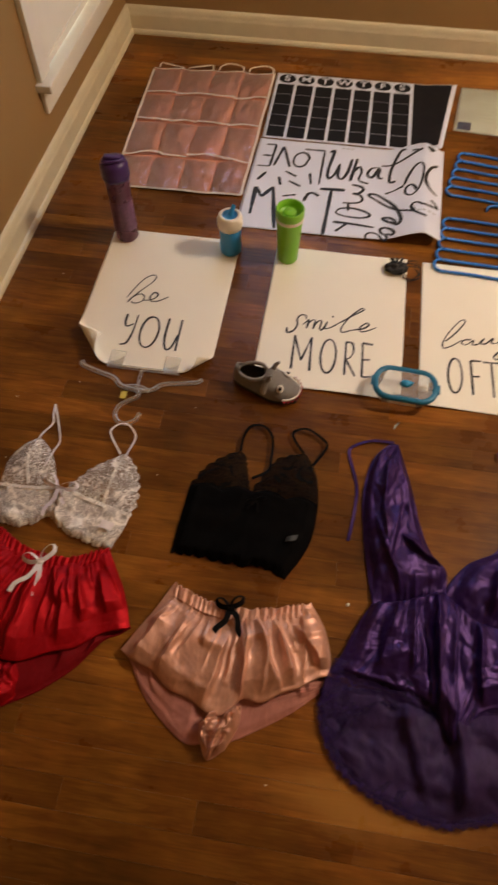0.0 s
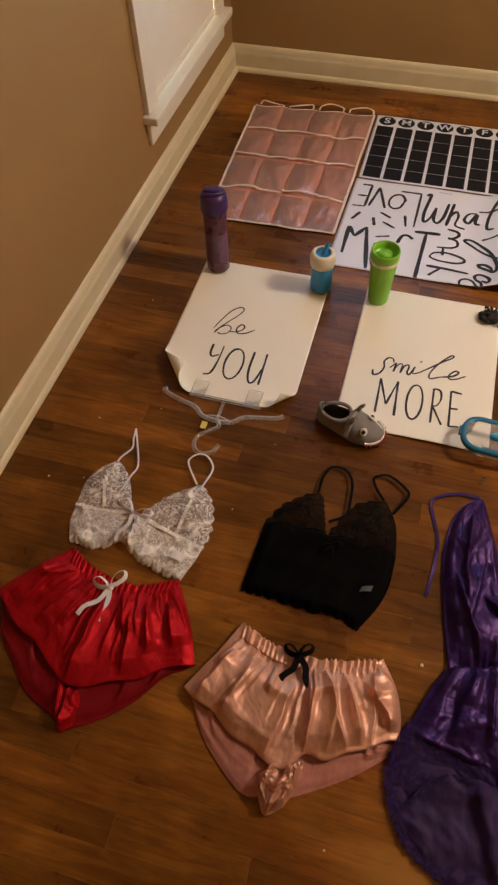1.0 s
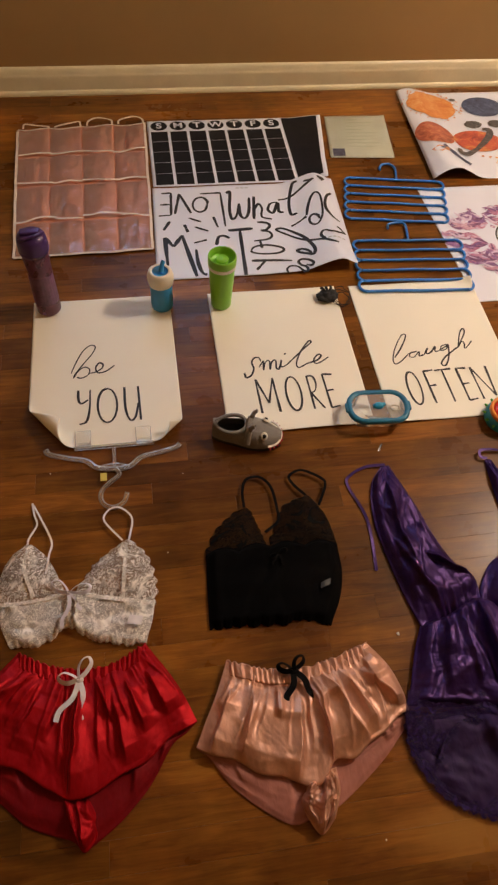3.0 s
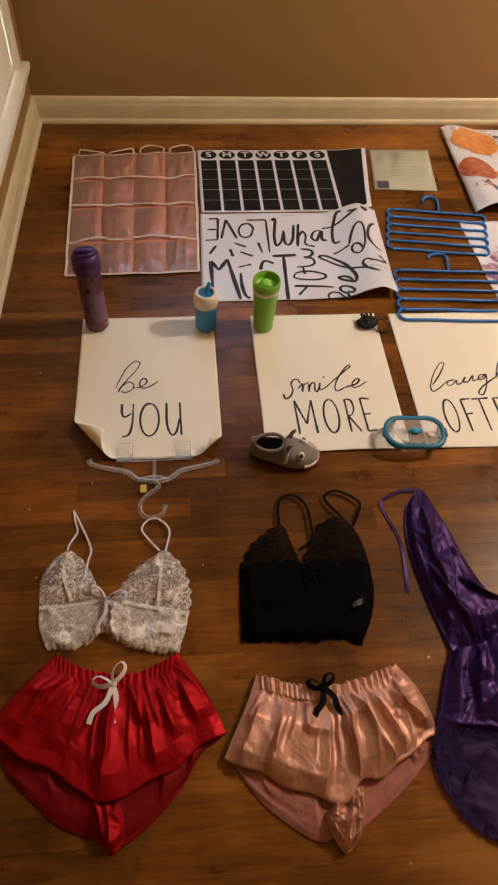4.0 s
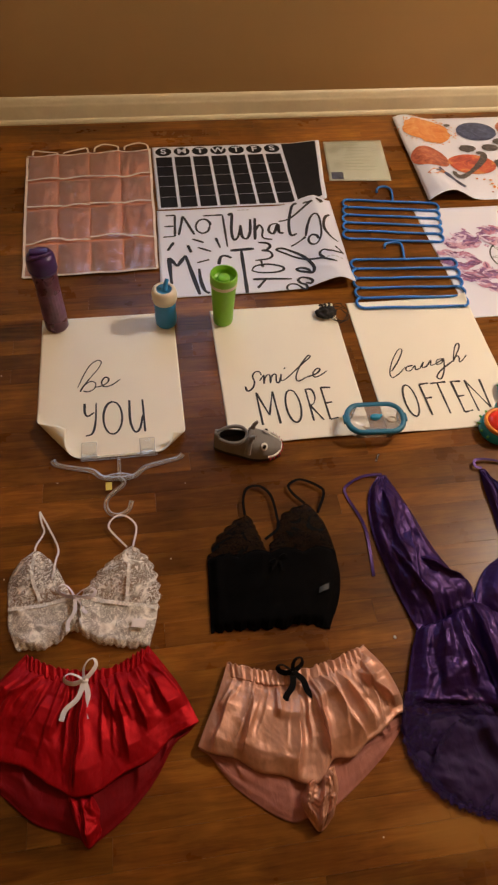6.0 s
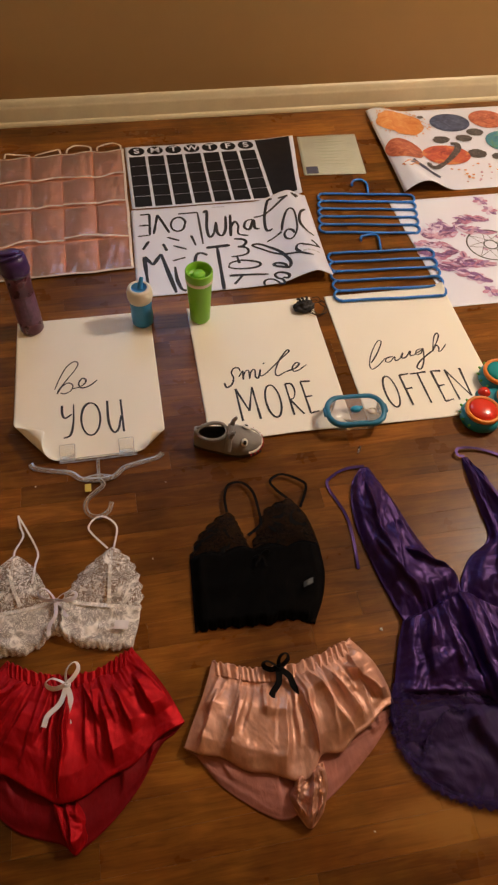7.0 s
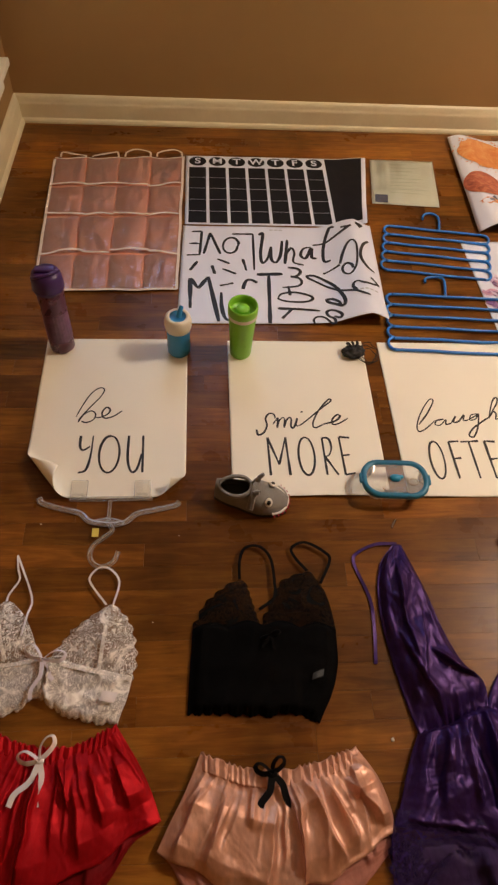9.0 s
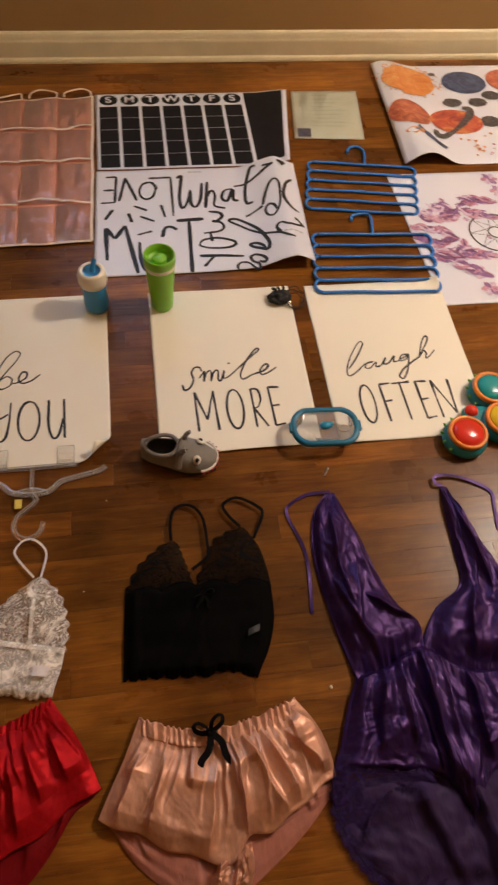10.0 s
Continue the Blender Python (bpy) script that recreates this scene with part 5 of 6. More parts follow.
for pts in ([(-0.052, 0.165, 0.012), (-0.050, 0.215, 0.012), (-0.034, 0.254, 0.012), (0.004, 0.258, 0.012), (0.032, 0.222, 0.012), (0.038, 0.150, 0.014), (0.034, 0.112, 0.014), (-0.006, 0.082, 0.014)],
            [(0.126, 0.185, 0.012), (0.098, 0.222, 0.012), (0.090, 0.252, 0.012), (0.128, 0.268, 0.012), (0.178, 0.238, 0.012), (0.188, 0.212, 0.012), (0.156, 0.148, 0.014)]):
    bm = bmesh.new()
    band(bm, spline(pts, 8), 0.0080, 0.0010, 0.2)
    part("strap", bm, BLACK_RIB, top, "black strap")
bow(top, 0.015, 0.010, 0.026, ((0.026, 0.008), (-0.022, -0.010)), ((-0.018, -0.030), (0.012, -0.034)), 0.006, BLACK_RIB, "small black bow")
bm = bmesh.new()
grid(bm, 10, 8, lambda u, v: (0.112 + 0.028 * u - 0.004 * v, -0.084 - 0.016 * v + 0.010 * u, 0.032 + 0.002 * math.sin(u * 4)))
part("care_label", bm, plain("grey_label_cloth", (0.016, 0.017, 0.018), 0.6, 0.95, 160.0), top, "small pale care label", smooth=True)

# ---- purple romper ----
rom = thing("satin_romper", 1.43, -2.55, 0.0, "shiny purple satin halter romper with lace hems, laid flat", "romper")
ro = (1.43, -2.55)
bod = lambda s, lines: (lambda u, v: 0.006 + 0.026 * rimfall(u, v, 0.16) * (0.7 + 0.3 * v) + creases(u, v, lines) * rimfall(u, v, 0.06) + (0.010 * soft_crumple(u * 0.8, v * 1.8, s, 3.6) + 0.0050 * soft_crumple(u * 0.6 + v, v * 1.2 - u * 0.4, s + 3, 8.0)) * rimfall(u, v, 0.05) + 0.009 * pleats(u, v, 8, s + 1) * ss(0.80, 0.98, v))
cloth("bodice_half", [(1.276, -2.100), (1.300, -2.100)], [(1.256, -2.590), (1.332, -2.572), (1.432, -2.535)], [(1.276, -2.100), (1.230, -2.164), (1.211, -2.282), (1.226, -2.434), (1.256, -2.590)], [(1.300, -2.100), (1.340, -2.230), (1.366, -2.340), (1.396, -2.419), (1.436, -2.466), (1.432, -2.535)], bod(1.1, [(0.45, 0.1, 0.30, 0.7, 0.012, 0.20), (0.75, 0.40, 0.25, 0.80, 0.010, -0.16), (0.60, 0.62, 0.95, 0.85, 0.012, 0.12), (0.2, 0.5, 0.35, 0.95, 0.012, 0.14)]), PURPLE, rom, *ro, 60, 110)
cloth("bodice_half", [(1.594, -2.112), (1.612, -2.112)], [(1.428, -2.535), (1.523, -2.600), (1.690, -2.606)], [(1.594, -2.112), (1.586, -2.190), (1.580, -2.290), (1.568, -2.384), (1.493, -2.435), (1.445, -2.495), (1.428, -2.535)], [(1.612, -2.112), (1.650, -2.250), (1.692, -2.380), (1.708, -2.500), (1.690, -2.606)], bod(4.2, [(0.5, 0.1, 0.55, 0.6, 0.012, 0.20), (0.20, 0.55, 0.45, 0.95, 0.014, 0.16), (0.75, 0.5, 0.65, 0.95, 0.010, -0.14)]), PURPLE, rom, *ro, 70, 110)
cloth("back_panel", [(1.172, -2.790), (1.440, -2.780), (1.730, -2.800)], [(1.196, -2.944), (1.256, -2.990), (1.331, -3.020), (1.433, -3.034), (1.534, -3.010), (1.640, -2.985), (1.740, -2.930)], [(1.172, -2.790), (1.156, -2.850), (1.196, -2.944)], [(1.730, -2.800), (1.760, -2.860), (1.740, -2.930)],
      lambda u, v: 0.010 + 0.006 * rimfall(u, v, 0.1) + (creases(u, v, [(0.30, 0.0, 0.38, 0.9, 0.010, 0.12), (0.50, 0.0, 0.50, 1.0, 0.016, 0.10), (0.72, 0.0, 0.66, 0.9, 0.010, -0.10)]) + 0.012 * soft_crumple(u * 1.6, v, 2, 4.0) + 0.005 * soft_crumple(u * 1.6, v * 0.7, 9, 11.0)) * rimfall(u, v, 0.08), PURPLE_BACK, rom, *ro, 80, 36, "duller violet inside of the legs")
cloth("skirt_front", [(1.256, -2.575), (1.332, -2.558), (1.430, -2.525), (1.523, -2.590), (1.690, -2.598)], [(1.166, -2.762), (1.235, -2.774), (1.305, -2.785), (1.390, -2.812), (1.450, -2.895), (1.510, -2.815), (1.620, -2.785), (1.785, -2.772)],
      [(1.256, -2.575), (1.221, -2.640), (1.190, -2.715), (1.166, -2.762)], [(1.690, -2.598), (1.735, -2.690), (1.785, -2.772)],
      lambda u, v: 0.012 + 0.022 * rimfall(u, v, 0.07) - 0.006 * math.exp(-((v - 0.01) / 0.03) ** 2) + (0.009 * (pleats(u, v * 0.7, 7.0, 7.7, 0.9) - 0.35) * ss(0.0, 0.1, v) + creases(u, v, [(0.14, 0.0, 0.13, 0.9, 0.008, 0.07), (0.23, 0.0, 0.26, 0.8, 0.014, -0.06), (0.34, 0.0, 0.37, 1.0, 0.016, 0.07), (0.44, 0.0, 0.46, 1.0, 0.014, -0.06), (0.60, 0.0, 0.61, 0.9, 0.013, 0.07), (0.75, 0.0, 0.78, 0.9, 0.012, -0.07)])) * ss(0, 0.05, u) * ss(0, 0.05, 1 - u) + (0.008 * soft_crumple(u * 1.3, v, 4, 4.4) + 0.0048 * soft_crumple(u * 1.3, v * 0.4, 5, 13.0)) * rimfall(u, v, 0.03) + 0.007 * pleats(u, v * 0.3, 22, 1) * math.exp(-v / 0.12), PURPLE, rom, *ro, 190, 90)
ripple = lambda u, v: 0.010 + 0.020 * (1 - v) ** 2 + 0.006 * rimfall(u, v, 0.1) + 0.004 * soft_crumple(u * 3, v * 1.5, 6, 5.0)
frill = lambda u, v: Vector((0, -0.006 * abs(math.sin(u * 44)) * ss(0.8, 1.0, v), 0))
cloth("lace_hem", [(1.172, -2.732), (1.235, -2.740), (1.305, -2.750), (1.390, -2.775), (1.450, -2.855)], [(1.204, -2.890), (1.232, -2.850), (1.285, -2.815), (1.345, -2.828), (1.376, -2.868), (1.418, -2.985)], [(1.172, -2.732), (1.150, -2.815), (1.172, -2.868), (1.204, -2.890)], [(1.450, -2.855), (1.450, -2.950), (1.418, -2.985)], ripple, PURPLE_LACE, rom, *ro, 110, 24, "purple eyelash lace", edge=frill)
cloth("lace_hem", [(1.450, -2.855), (1.510, -2.778), (1.620, -2.750), (1.778, -2.738)], [(1.470, -2.985), (1.520, -2.870), (1.570, -2.832), (1.660, -2.828), (1.750, -2.880)], [(1.450, -2.855), (1.450, -2.950), (1.470, -2.985)], [(1.778, -2.738), (1.792, -2.830), (1.750, -2.880)], ripple, PURPLE_LACE, rom, *ro, 110, 24, "purple eyelash lace", edge=frill)
# eyelash threads along the lace
bm = bmesh.new()
rl = random.Random(3)
edge_line = spline([(1.236, -2.62, 0), (1.178, -2.74, 0), (1.156, -2.850, 0), (1.196, -2.944, 0), (1.256, -2.990, 0), (1.331, -3.020, 0), (1.433, -3.034, 0), (1.534, -3.010, 0), (1.640, -2.985, 0), (1.740, -2.930, 0)], 14)[18:]
for i in range(len(edge_line) - 1):
    d = (edge_line[i + 1] - edge_line[i]).normalized()
    nrm = Vector((d.y, -d.x, 0))
    for q in range(6):
        p = edge_line[i].lerp(edge_line[i + 1], rl.random()) - nrm * 0.006
        e = p + (nrm + d * rl.uniform(-0.6, 0.6)) * rl.uniform(0.012, 0.026)
        t_ = d * 0.0011
        z0, z1 = 0.006, rl.uniform(0.002, 0.008)
        a, b, c = (bm.verts.new((v.x - ro[0], v.y - ro[1], z)) for v, z in ((p - t_, z0), (p + t_, z0), (e, z1)))
        bm.faces.new((a, b, c))
for leg in ([(1.204, -2.890), (1.232, -2.850), (1.285, -2.815), (1.345, -2.828), (1.376, -2.868), (1.418, -2.985)], [(1.470, -2.985), (1.520, -2.870), (1.570, -2.832), (1.660, -2.828), (1.750, -2.880)]):
    arc = spline([(a, b, 0) for a, b in leg], 20)
    for p0, p1 in zip(arc, arc[1:]):
        d = (p1 - p0).normalized()
        nrm = Vector((d.y, -d.x, 0))
        for q in range(4):
            p = p0.lerp(p1, rl.random()) - nrm * 0.004
            e = p + (nrm + d * rl.uniform(-0.7, 0.7)) * rl.uniform(0.008, 0.020)
            t_ = d * 0.0010
            a, b, c = (bm.verts.new((v.x - ro[0], v.y - ro[1], z)) for v, z in ((p - t_, 0.024), (p + t_, 0.024), (e, rl.uniform(0.018, 0.024))))
            bm.faces.new((a, b, c))
rows = []
strip = bmesh.new()
for i, p in enumerate(edge_line):
    d = (edge_line[min(i + 1, len(edge_line) - 1)] - edge_line[max(i - 1, 0)]).normalized()
    nrm = Vector((d.y, -d.x, 0))
    rows.append([strip.verts.new((p.x - ro[0] + nrm.x * w_, p.y - ro[1] + nrm.y * w_, 0.0125 + 0.002 * math.sin(i * 0.9 + w_ * 60) - 0.10 * max(0.0, w_))) for w_ in (-0.042, -0.028, -0.014, 0.0, 0.010 + 0.004 * math.sin(i * 1.7))])
for a, b in zip(rows, rows[1:]):
    for k in range(4):
        strip.faces.new((a[k], a[k + 1], b[k + 1], b[k]))
part("lace_edge", strip, PURPLE_LACE, rom, "scalloped purple lace edge", smooth=True)
tagged(part("lace_threads", bm, PURPLE_LACE, rom, "fine purple lace threads"), kind="stuff")
for pts in ([(-0.142, 0.452, 0.008), (-0.200, 0.452, 0.006), (-0.250, 0.430, 0.004), (-0.266, 0.400, 0.003), (-0.238, 0.300, 0.003), (-0.238, 0.220, 0.003), (-0.248, 0.132, 0.003)],
            [(0.172, 0.440, 0.008), (0.152, 0.446, 0.012), (0.160, 0.468, 0.014), (0.225, 0.462, 0.008), (0.300, 0.415, 0.004), (0.298, 0.365, 0.003), (0.288, 0.300, 0.003)]):
    bm = bmesh.new()
    band(bm, spline(pts, 8), 0.0085, 0.0012, 0.3)
    part("halter_tie", bm, PURPLE, rom, "narrow purple tie")

# ---- pocket organiser ----
PEACH = plain("peach_pocket_cloth", (0.70, 0.265, 0.140), 0.6, 0.10, 20.0, 0.2, 300.0)
CREAM = plain("cream_binding_tape", (0.74, 0.62, 0.50), 0.6, 0.1, 60.0, 0.3, 400.0)
POCKET = film("clear_pocket_film", 0.13, (1.0, 0.99, 0.99), 0.09, 1.6, 0.01, 0.9, 30.0)
org = thing("pocket_organiser", 0.43, -0.69, 0.0, "peach hanging pocket organiser with clear pockets, lying flat", "organiser")
oc = [Vector((0.160, -0.292, 0)), Vector((0.690, -0.268, 0)), Vector((0.676, -1.092, 0)), Vector((0.184, -1.105, 0))]
og = Vector((0.43, -0.69, 0))


def op(u, v, z=0.0):
    p = (oc[0] * (1 - u) + oc[1] * u) * (1 - v) + (oc[3] * (1 - u) + oc[2] * u) * v
    p = p - og
    return Vector((p.x + 0.004 * noise.noise((v * 6, u, 1)), p.y + 0.005 * noise.noise((u * 5, v, 2)), 0.002 + 0.003 * (1 + noise.noise((u * 4, v * 4, 6))) + z))


bm = bmesh.new()
grid(bm, 40, 50, op)
part("backing", bm, PEACH, org, "peach cloth backing", smooth=True)
rowv = (0.0, 0.245, 0.488, 0.762, 1.0)
for j in range(4):
    for i in range(4):
        a, b, c, d = i / 4 + 0.004, (i + 1) / 4 - 0.004, rowv[j] + 0.012, rowv[j + 1] - 0.002
        bm = bmesh.new()
        sd = i * 3.1 + j * 7.7
        grid(bm, 30, 30, lambda u, v: op(a + (b - a) * u, c + (d - c) * v, 0.0025 + 0.014 * math.sin(math.pi * u) ** 0.6 * math.sin(math.pi * min(1, 0.1 + 0.8 * v)) * (0.6 + 0.4 * noise.noise((u * 2, v * 2, sd))) + 0.0045 * noise.noise((u * 4, v * 4, sd)) + 0.0034 * crumple(u, v * 0.7 + u * 0.5, sd + 2, 4.6) * math.sin(math.pi * u) ** 0.5))
        part("pocket", bm, POCKET, org, "crinkled clear plastic pocket", smooth=True)
for j in range(1, 4):
    for h in (0, 1):
        bm = bmesh.new()
        band(bm, [op(h * 0.5 + 0.5 * k / 24, rowv[j] + 0.030 * noise.noise((h * 3 + k * 0.13, j * 2.3, 0.5)) + (0.010 if k >= 12 + j - h else 0.0) + (0.012, 0.0, -0.010)[j - 1] * h * (1 - k / 24), 0.013) for k in range(25)], 0.0085, 0.001, 0.2)
        part("pocket_binding", bm, CREAM, org)
for p0, p1 in (((0, 0.02), (0, 1)), ((1, 0), (1, 1)), ((0, 1), (1, 1))):
    bm = bmesh.new()
    band(bm, [op(p0[0] + (p1[0] - p0[0]) * k / 30, p0[1] + (p1[1] - p0[1]) * k / 30, 0.003) for k in range(31)], 0.010, 0.0015, 0.0)
    part("edge_binding", bm, CREAM, org)
for i in range(4):
    u0, u1 = 0.04 + 0.25 * i, 0.24 + 0.25 * i
    bm = bmesh.new()
    hgt = (0.030, 0.022, 0.036, 0.040)[i]
    band(bm, spline([op(u0, 0.0, 0.004), op(u0 + 0.012, 0, 0.006) + Vector((0, hgt * (1.0, 0.25, 0.8, 0.7)[i], 0)), op((u0 + u1) / 2 + (0.0, 0.05, -0.02, 0.02)[i], 0, 0.010) + Vector((0, hgt * (0.30, 1.0, 1.15, 1.1)[i], 0)), op(u1 - 0.012, 0, 0.006) + Vector((0, hgt * (0.15, 1.4, 0.8, 0.75)[i], 0)), op(u1, 0.0, 0.004)], 8), 0.008, 0.001, 0.3)
    part("hanging_loop", bm, CREAM, org, "cream cord loop")
    bm = bmesh.new()
    band(bm, spline([op(0.25 * i, 0.012, 0.006), op(0.25 * i + 0.08, 0.022, 0.006), op(0.25 * i + 0.17, 0.014, 0.006), op(0.25 * i + 0.25, 0.008, 0.006)], 6), 0.005, 0.001, 0.2)
    part("top_binding", bm, CREAM, org)

# ---- bottles ----
def drinkware(name, x, y, label, category, bits):
    th = thing(name, x, y, 0.0, label, category)
    th.location.z = 0.0035
    for nm, prof, mat, lab in bits:
        part(nm, lathe(bmesh.new(), prof, 44), mat, th, lab, smooth=True)
    return th


VIOLET = glassy("violet_tinted_plastic", (0.170, 0.058, 0.105), 0.25, 0.45, 1.4)
VIOLET_CAP = plain("violet_cap_plastic", (0.045, 0.012, 0.10), 0.4, 0.15, 60.0, 0.15, 200.0)
BLUE = plain("sky_blue_plastic", (0.03, 0.26, 0.55), 0.35, 0.08, 60.0, 0.1, 200.0)
IVORY = plain("ivory_plastic", (0.74, 0.68, 0.54), 0.4, 0.08, 60.0, 0.1, 200.0)
LIME = plain("lime_green_plastic", (0.20, 0.52, 0.025), 0.38, 0.06, 40.0, 0.1, 200.0)
bot = drinkware("water_bottle", 0.309, -1.366, "violet translucent sports bottle with a dark cap, standing on boards", "bottle", [
    ("body", [(0, 0), (0.034, 0), (0.039, 0.006), (0.0395, 0.04), (0.0390, 0.075), (0.0380, 0.105), (0.0380, 0.14), (0.0385, 0.17), (0.0405, 0.205), (0.0405, 0.222), (0.036, 0.230)], VIOLET, "violet see-through plastic"),
    ("cap", [(0.036, 0.222), (0.0440, 0.224), (0.0458, 0.231), (0.0460, 0.250), (0.0448, 0.266), (0.040, 0.278), (0.027, 0.285), (0, 0.287)], VIOLET_CAP, "dark violet screw cap")])
bot.scale.z, bot.location.x = 1.09, 0.314
part("spout_lid", box(bmesh.new(), -0.030, 0.030, -0.013, 0.013, 0.276, 0.294, 0.005), VIOLET_CAP, bot, "hinged violet spout lid", smooth=True)
part("cap_seam", lathe(bmesh.new(), [(0.0455, 0.2305), (0.0468, 0.2325), (0.0468, 0.2360), (0.0455, 0.2380)], 44), VIOLET_CAP, bot, smooth=True)
bm = bmesh.new()
tube(bm, spline([(-0.036, -0.020, 0.274), (-0.020, -0.030, 0.284), (0.010, -0.026, 0.290), (0.030, -0.008, 0.286), (0.036, 0.012, 0.276)], 7), 0.0048, 8)
part("carry_loop", bm, VIOLET_CAP, bot, "violet carry loop", smooth=True)
part("logo_patch", lathe(bmesh.new(), [(0.0400, 0.045), (0.0400, 0.058), (0.0394, 0.085), (0.0386, 0.13), (0.0386, 0.15)], 24), plain("pale_violet_print", (0.150, 0.066, 0.130), 0.4, 0.8, 45.0), bot, "faded pale print")

kid = drinkware("sippy_bottle", 0.690, -1.385, "small blue and ivory sippy bottle standing on a poster", "bottle", [
    ("body", [(0, 0), (0.031, 0), (0.036, 0.006), (0.0375, 0.03), (0.036, 0.055), (0.037, 0.085), (0.035, 0.095)], BLUE, "blue plastic body"),
    ("collar", [(0.035, 0.092), (0.040, 0.096), (0.043, 0.108), (0.043, 0.124), (0.039, 0.136), (0.034, 0.140), (0.029, 0.142), (0.026, 0.139)], IVORY, "ivory screw collar"),
    ("lid_well", [(0.027, 0.139), (0.024, 0.133), (0.0, 0.133)], BLUE, "blue lid")])
bm = bmesh.new()
tube(bm, spline([(0.002, 0.0, 0.135), (0.006, 0.006, 0.148), (0.010, 0.012, 0.158), (0.013, 0.017, 0.163)], 6), lambda t: 0.0085 - 0.002 * t, 12)
part("spout", bm, BLUE, kid, "blue drinking spout", smooth=True)
kid.scale.z = 1.11

cup = drinkware("tumbler", 0.890, -1.392, "lime green tumbler cup with white ring and open lid", "cup", [
    ("body", [(0, 0), (0.031, 0), (0.034, 0.005), (0.037, 0.06), (0.041, 0.120), (0.043, 0.160)], LIME, "lime green body"),
    ("ring", [(0.043, 0.158), (0.0455, 0.160), (0.0458, 0.170), (0.0445, 0.172)], IVORY, "pale ring"),
    ("lid", [(0.0445, 0.171), (0.0462, 0.174), (0.0465, 0.196), (0.0445, 0.201), (0.0415, 0.200), (0.039, 0.182), (0.037, 0.176), (0.0, 0.175)], LIME, "green lid with raised rim"),
    ("valve", [(0.021, 0.176), (0.021, 0.186), (0.018, 0.190), (0.0, 0.190)], LIME, "round green valve")])
cup.scale.z = 1.05

# ---- hangers ----
HANGER_BLUE = plain("blue_hanger_plastic", (0.022, 0.185, 0.60), 0.35, 0.08, 60.0, 0.1, 200.0)


def tier_hanger(x, y, rz, wide, gap, hook, z):
    th = thing("tiered_hanger", x, y, 0.0, "blue plastic six-bar trouser hanger lying across the floor", "hanger", "blue tiered hangers", rz)
    r = 0.0052
    for k in range(6):
        bm = bmesh.new()
        dx = -0.004 * k
        tube(bm, [(-wide / 2 + dx + (wide) * q / 10, -gap * k + 0.0012 * math.sin(q + k), z) for q in range(11)], r, 10)
        part("bar", bm, HANGER_BLUE, th, smooth=True)
        if k < 5:
            for s in (-1, 1):
                bm = bmesh.new()
                cx, cy = s * wide / 2 + dx - 0.002, -gap * (k + 0.5)
                tube(bm, [(cx + s * gap * 0.42 * math.cos(radians(90 - 180 * q / 12)), cy + gap / 2 * math.sin(radians(90 - 180 * q / 12)), z) for q in range(13)], r, 10)
                part("end_loop", bm, HANGER_BLUE, th, smooth=True)
    bm = bmesh.new()
    tube(bm, spline([(p[0], p[1], z + 0.001) for p in hook], 8), 0.0050, 10)
    part("hook", bm, HANGER_BLUE, th, "curved blue hook", smooth=True)
    return th


tier_hanger(1.685, -0.739, -8.0, 0.365, 0.0530, [(0.010, 0.0), (0.014, 0.07), (0.004, 0.098), (-0.018, 0.108), (-0.040, 0.098), (-0.050, 0.078), (-0.050, 0.064)], 0.0075)
tier_hanger(1.633, -1.120, -3.5, 0.375, 0.0545, [(0.004, 0.0), (0.012, 0.075), (0.006, 0.098), (-0.015, 0.104), (-0.045, 0.098), (-0.058, 0.088), (-0.060, 0.070)], 0.0095)

CLIPCLEAR = film("clear_clip_plastic", 0.05, (0.99, 0.99, 0.98), 0.3, 0.35, 0.0, 0.1)
FROST = film("frosted_clear_plastic", 0.15, (1.0, 0.99, 0.97), 0.3, 0.35, 0.0, 0.2)
hg = thing("clip_hanger", 0.51, -2.02, 0.0, "clear plastic clip hanger holding the poster edge", "hanger")
bm = bmesh.new()
tube(bm, spline([(-0.194, 0.079, 0.006), (-0.182, 0.062, 0.006), (-0.130, 0.044, 0.006), (-0.080, 0.030, 0.006), (-0.050, 0.004, 0.006), (0.0, -0.006, 0.006), (0.045, 0.0, 0.006), (0.075, 0.026, 0.006), (0.125, 0.038, 0.006), (0.176, 0.050, 0.006), (0.190, 0.062, 0.006)], 7), 0.0085, 8, flat=0.5)
tube(bm, spline([(-0.045, 0.0, 0.006), (0.0, 0.008, 0.006), (0.042, -0.004, 0.006)], 7), 0.0075, 8, flat=0.5)
part("shoulder_bar", bm, FROST, hg, smooth=True)
bm = bmesh.new()
tube(bm, spline([(0.002, -0.004, 0.006), (0.012, -0.026, 0.006), (-0.012, -0.048, 0.006), (-0.036, -0.072, 0.006), (-0.040, -0.100, 0.006), (-0.028, -0.122, 0.006), (-0.004, -0.130, 0.006), (0.022, -0.116, 0.006), (0.032, -0.088, 0.006)], 7), 0.0068, 8)
part("hook", bm, FROST, hg, "clear plastic hook", smooth=True)
part("clip_bar", box(bmesh.new(), -0.112, 0.116, 0.068, 0.080, 0.002, 0.010, 0.002), FROST, hg, smooth=True)
part("stem", box(bmesh.new(), -0.005, 0.005, 0.004, 0.068, 0.003, 0.009, 0.002), FROST, hg, smooth=True)
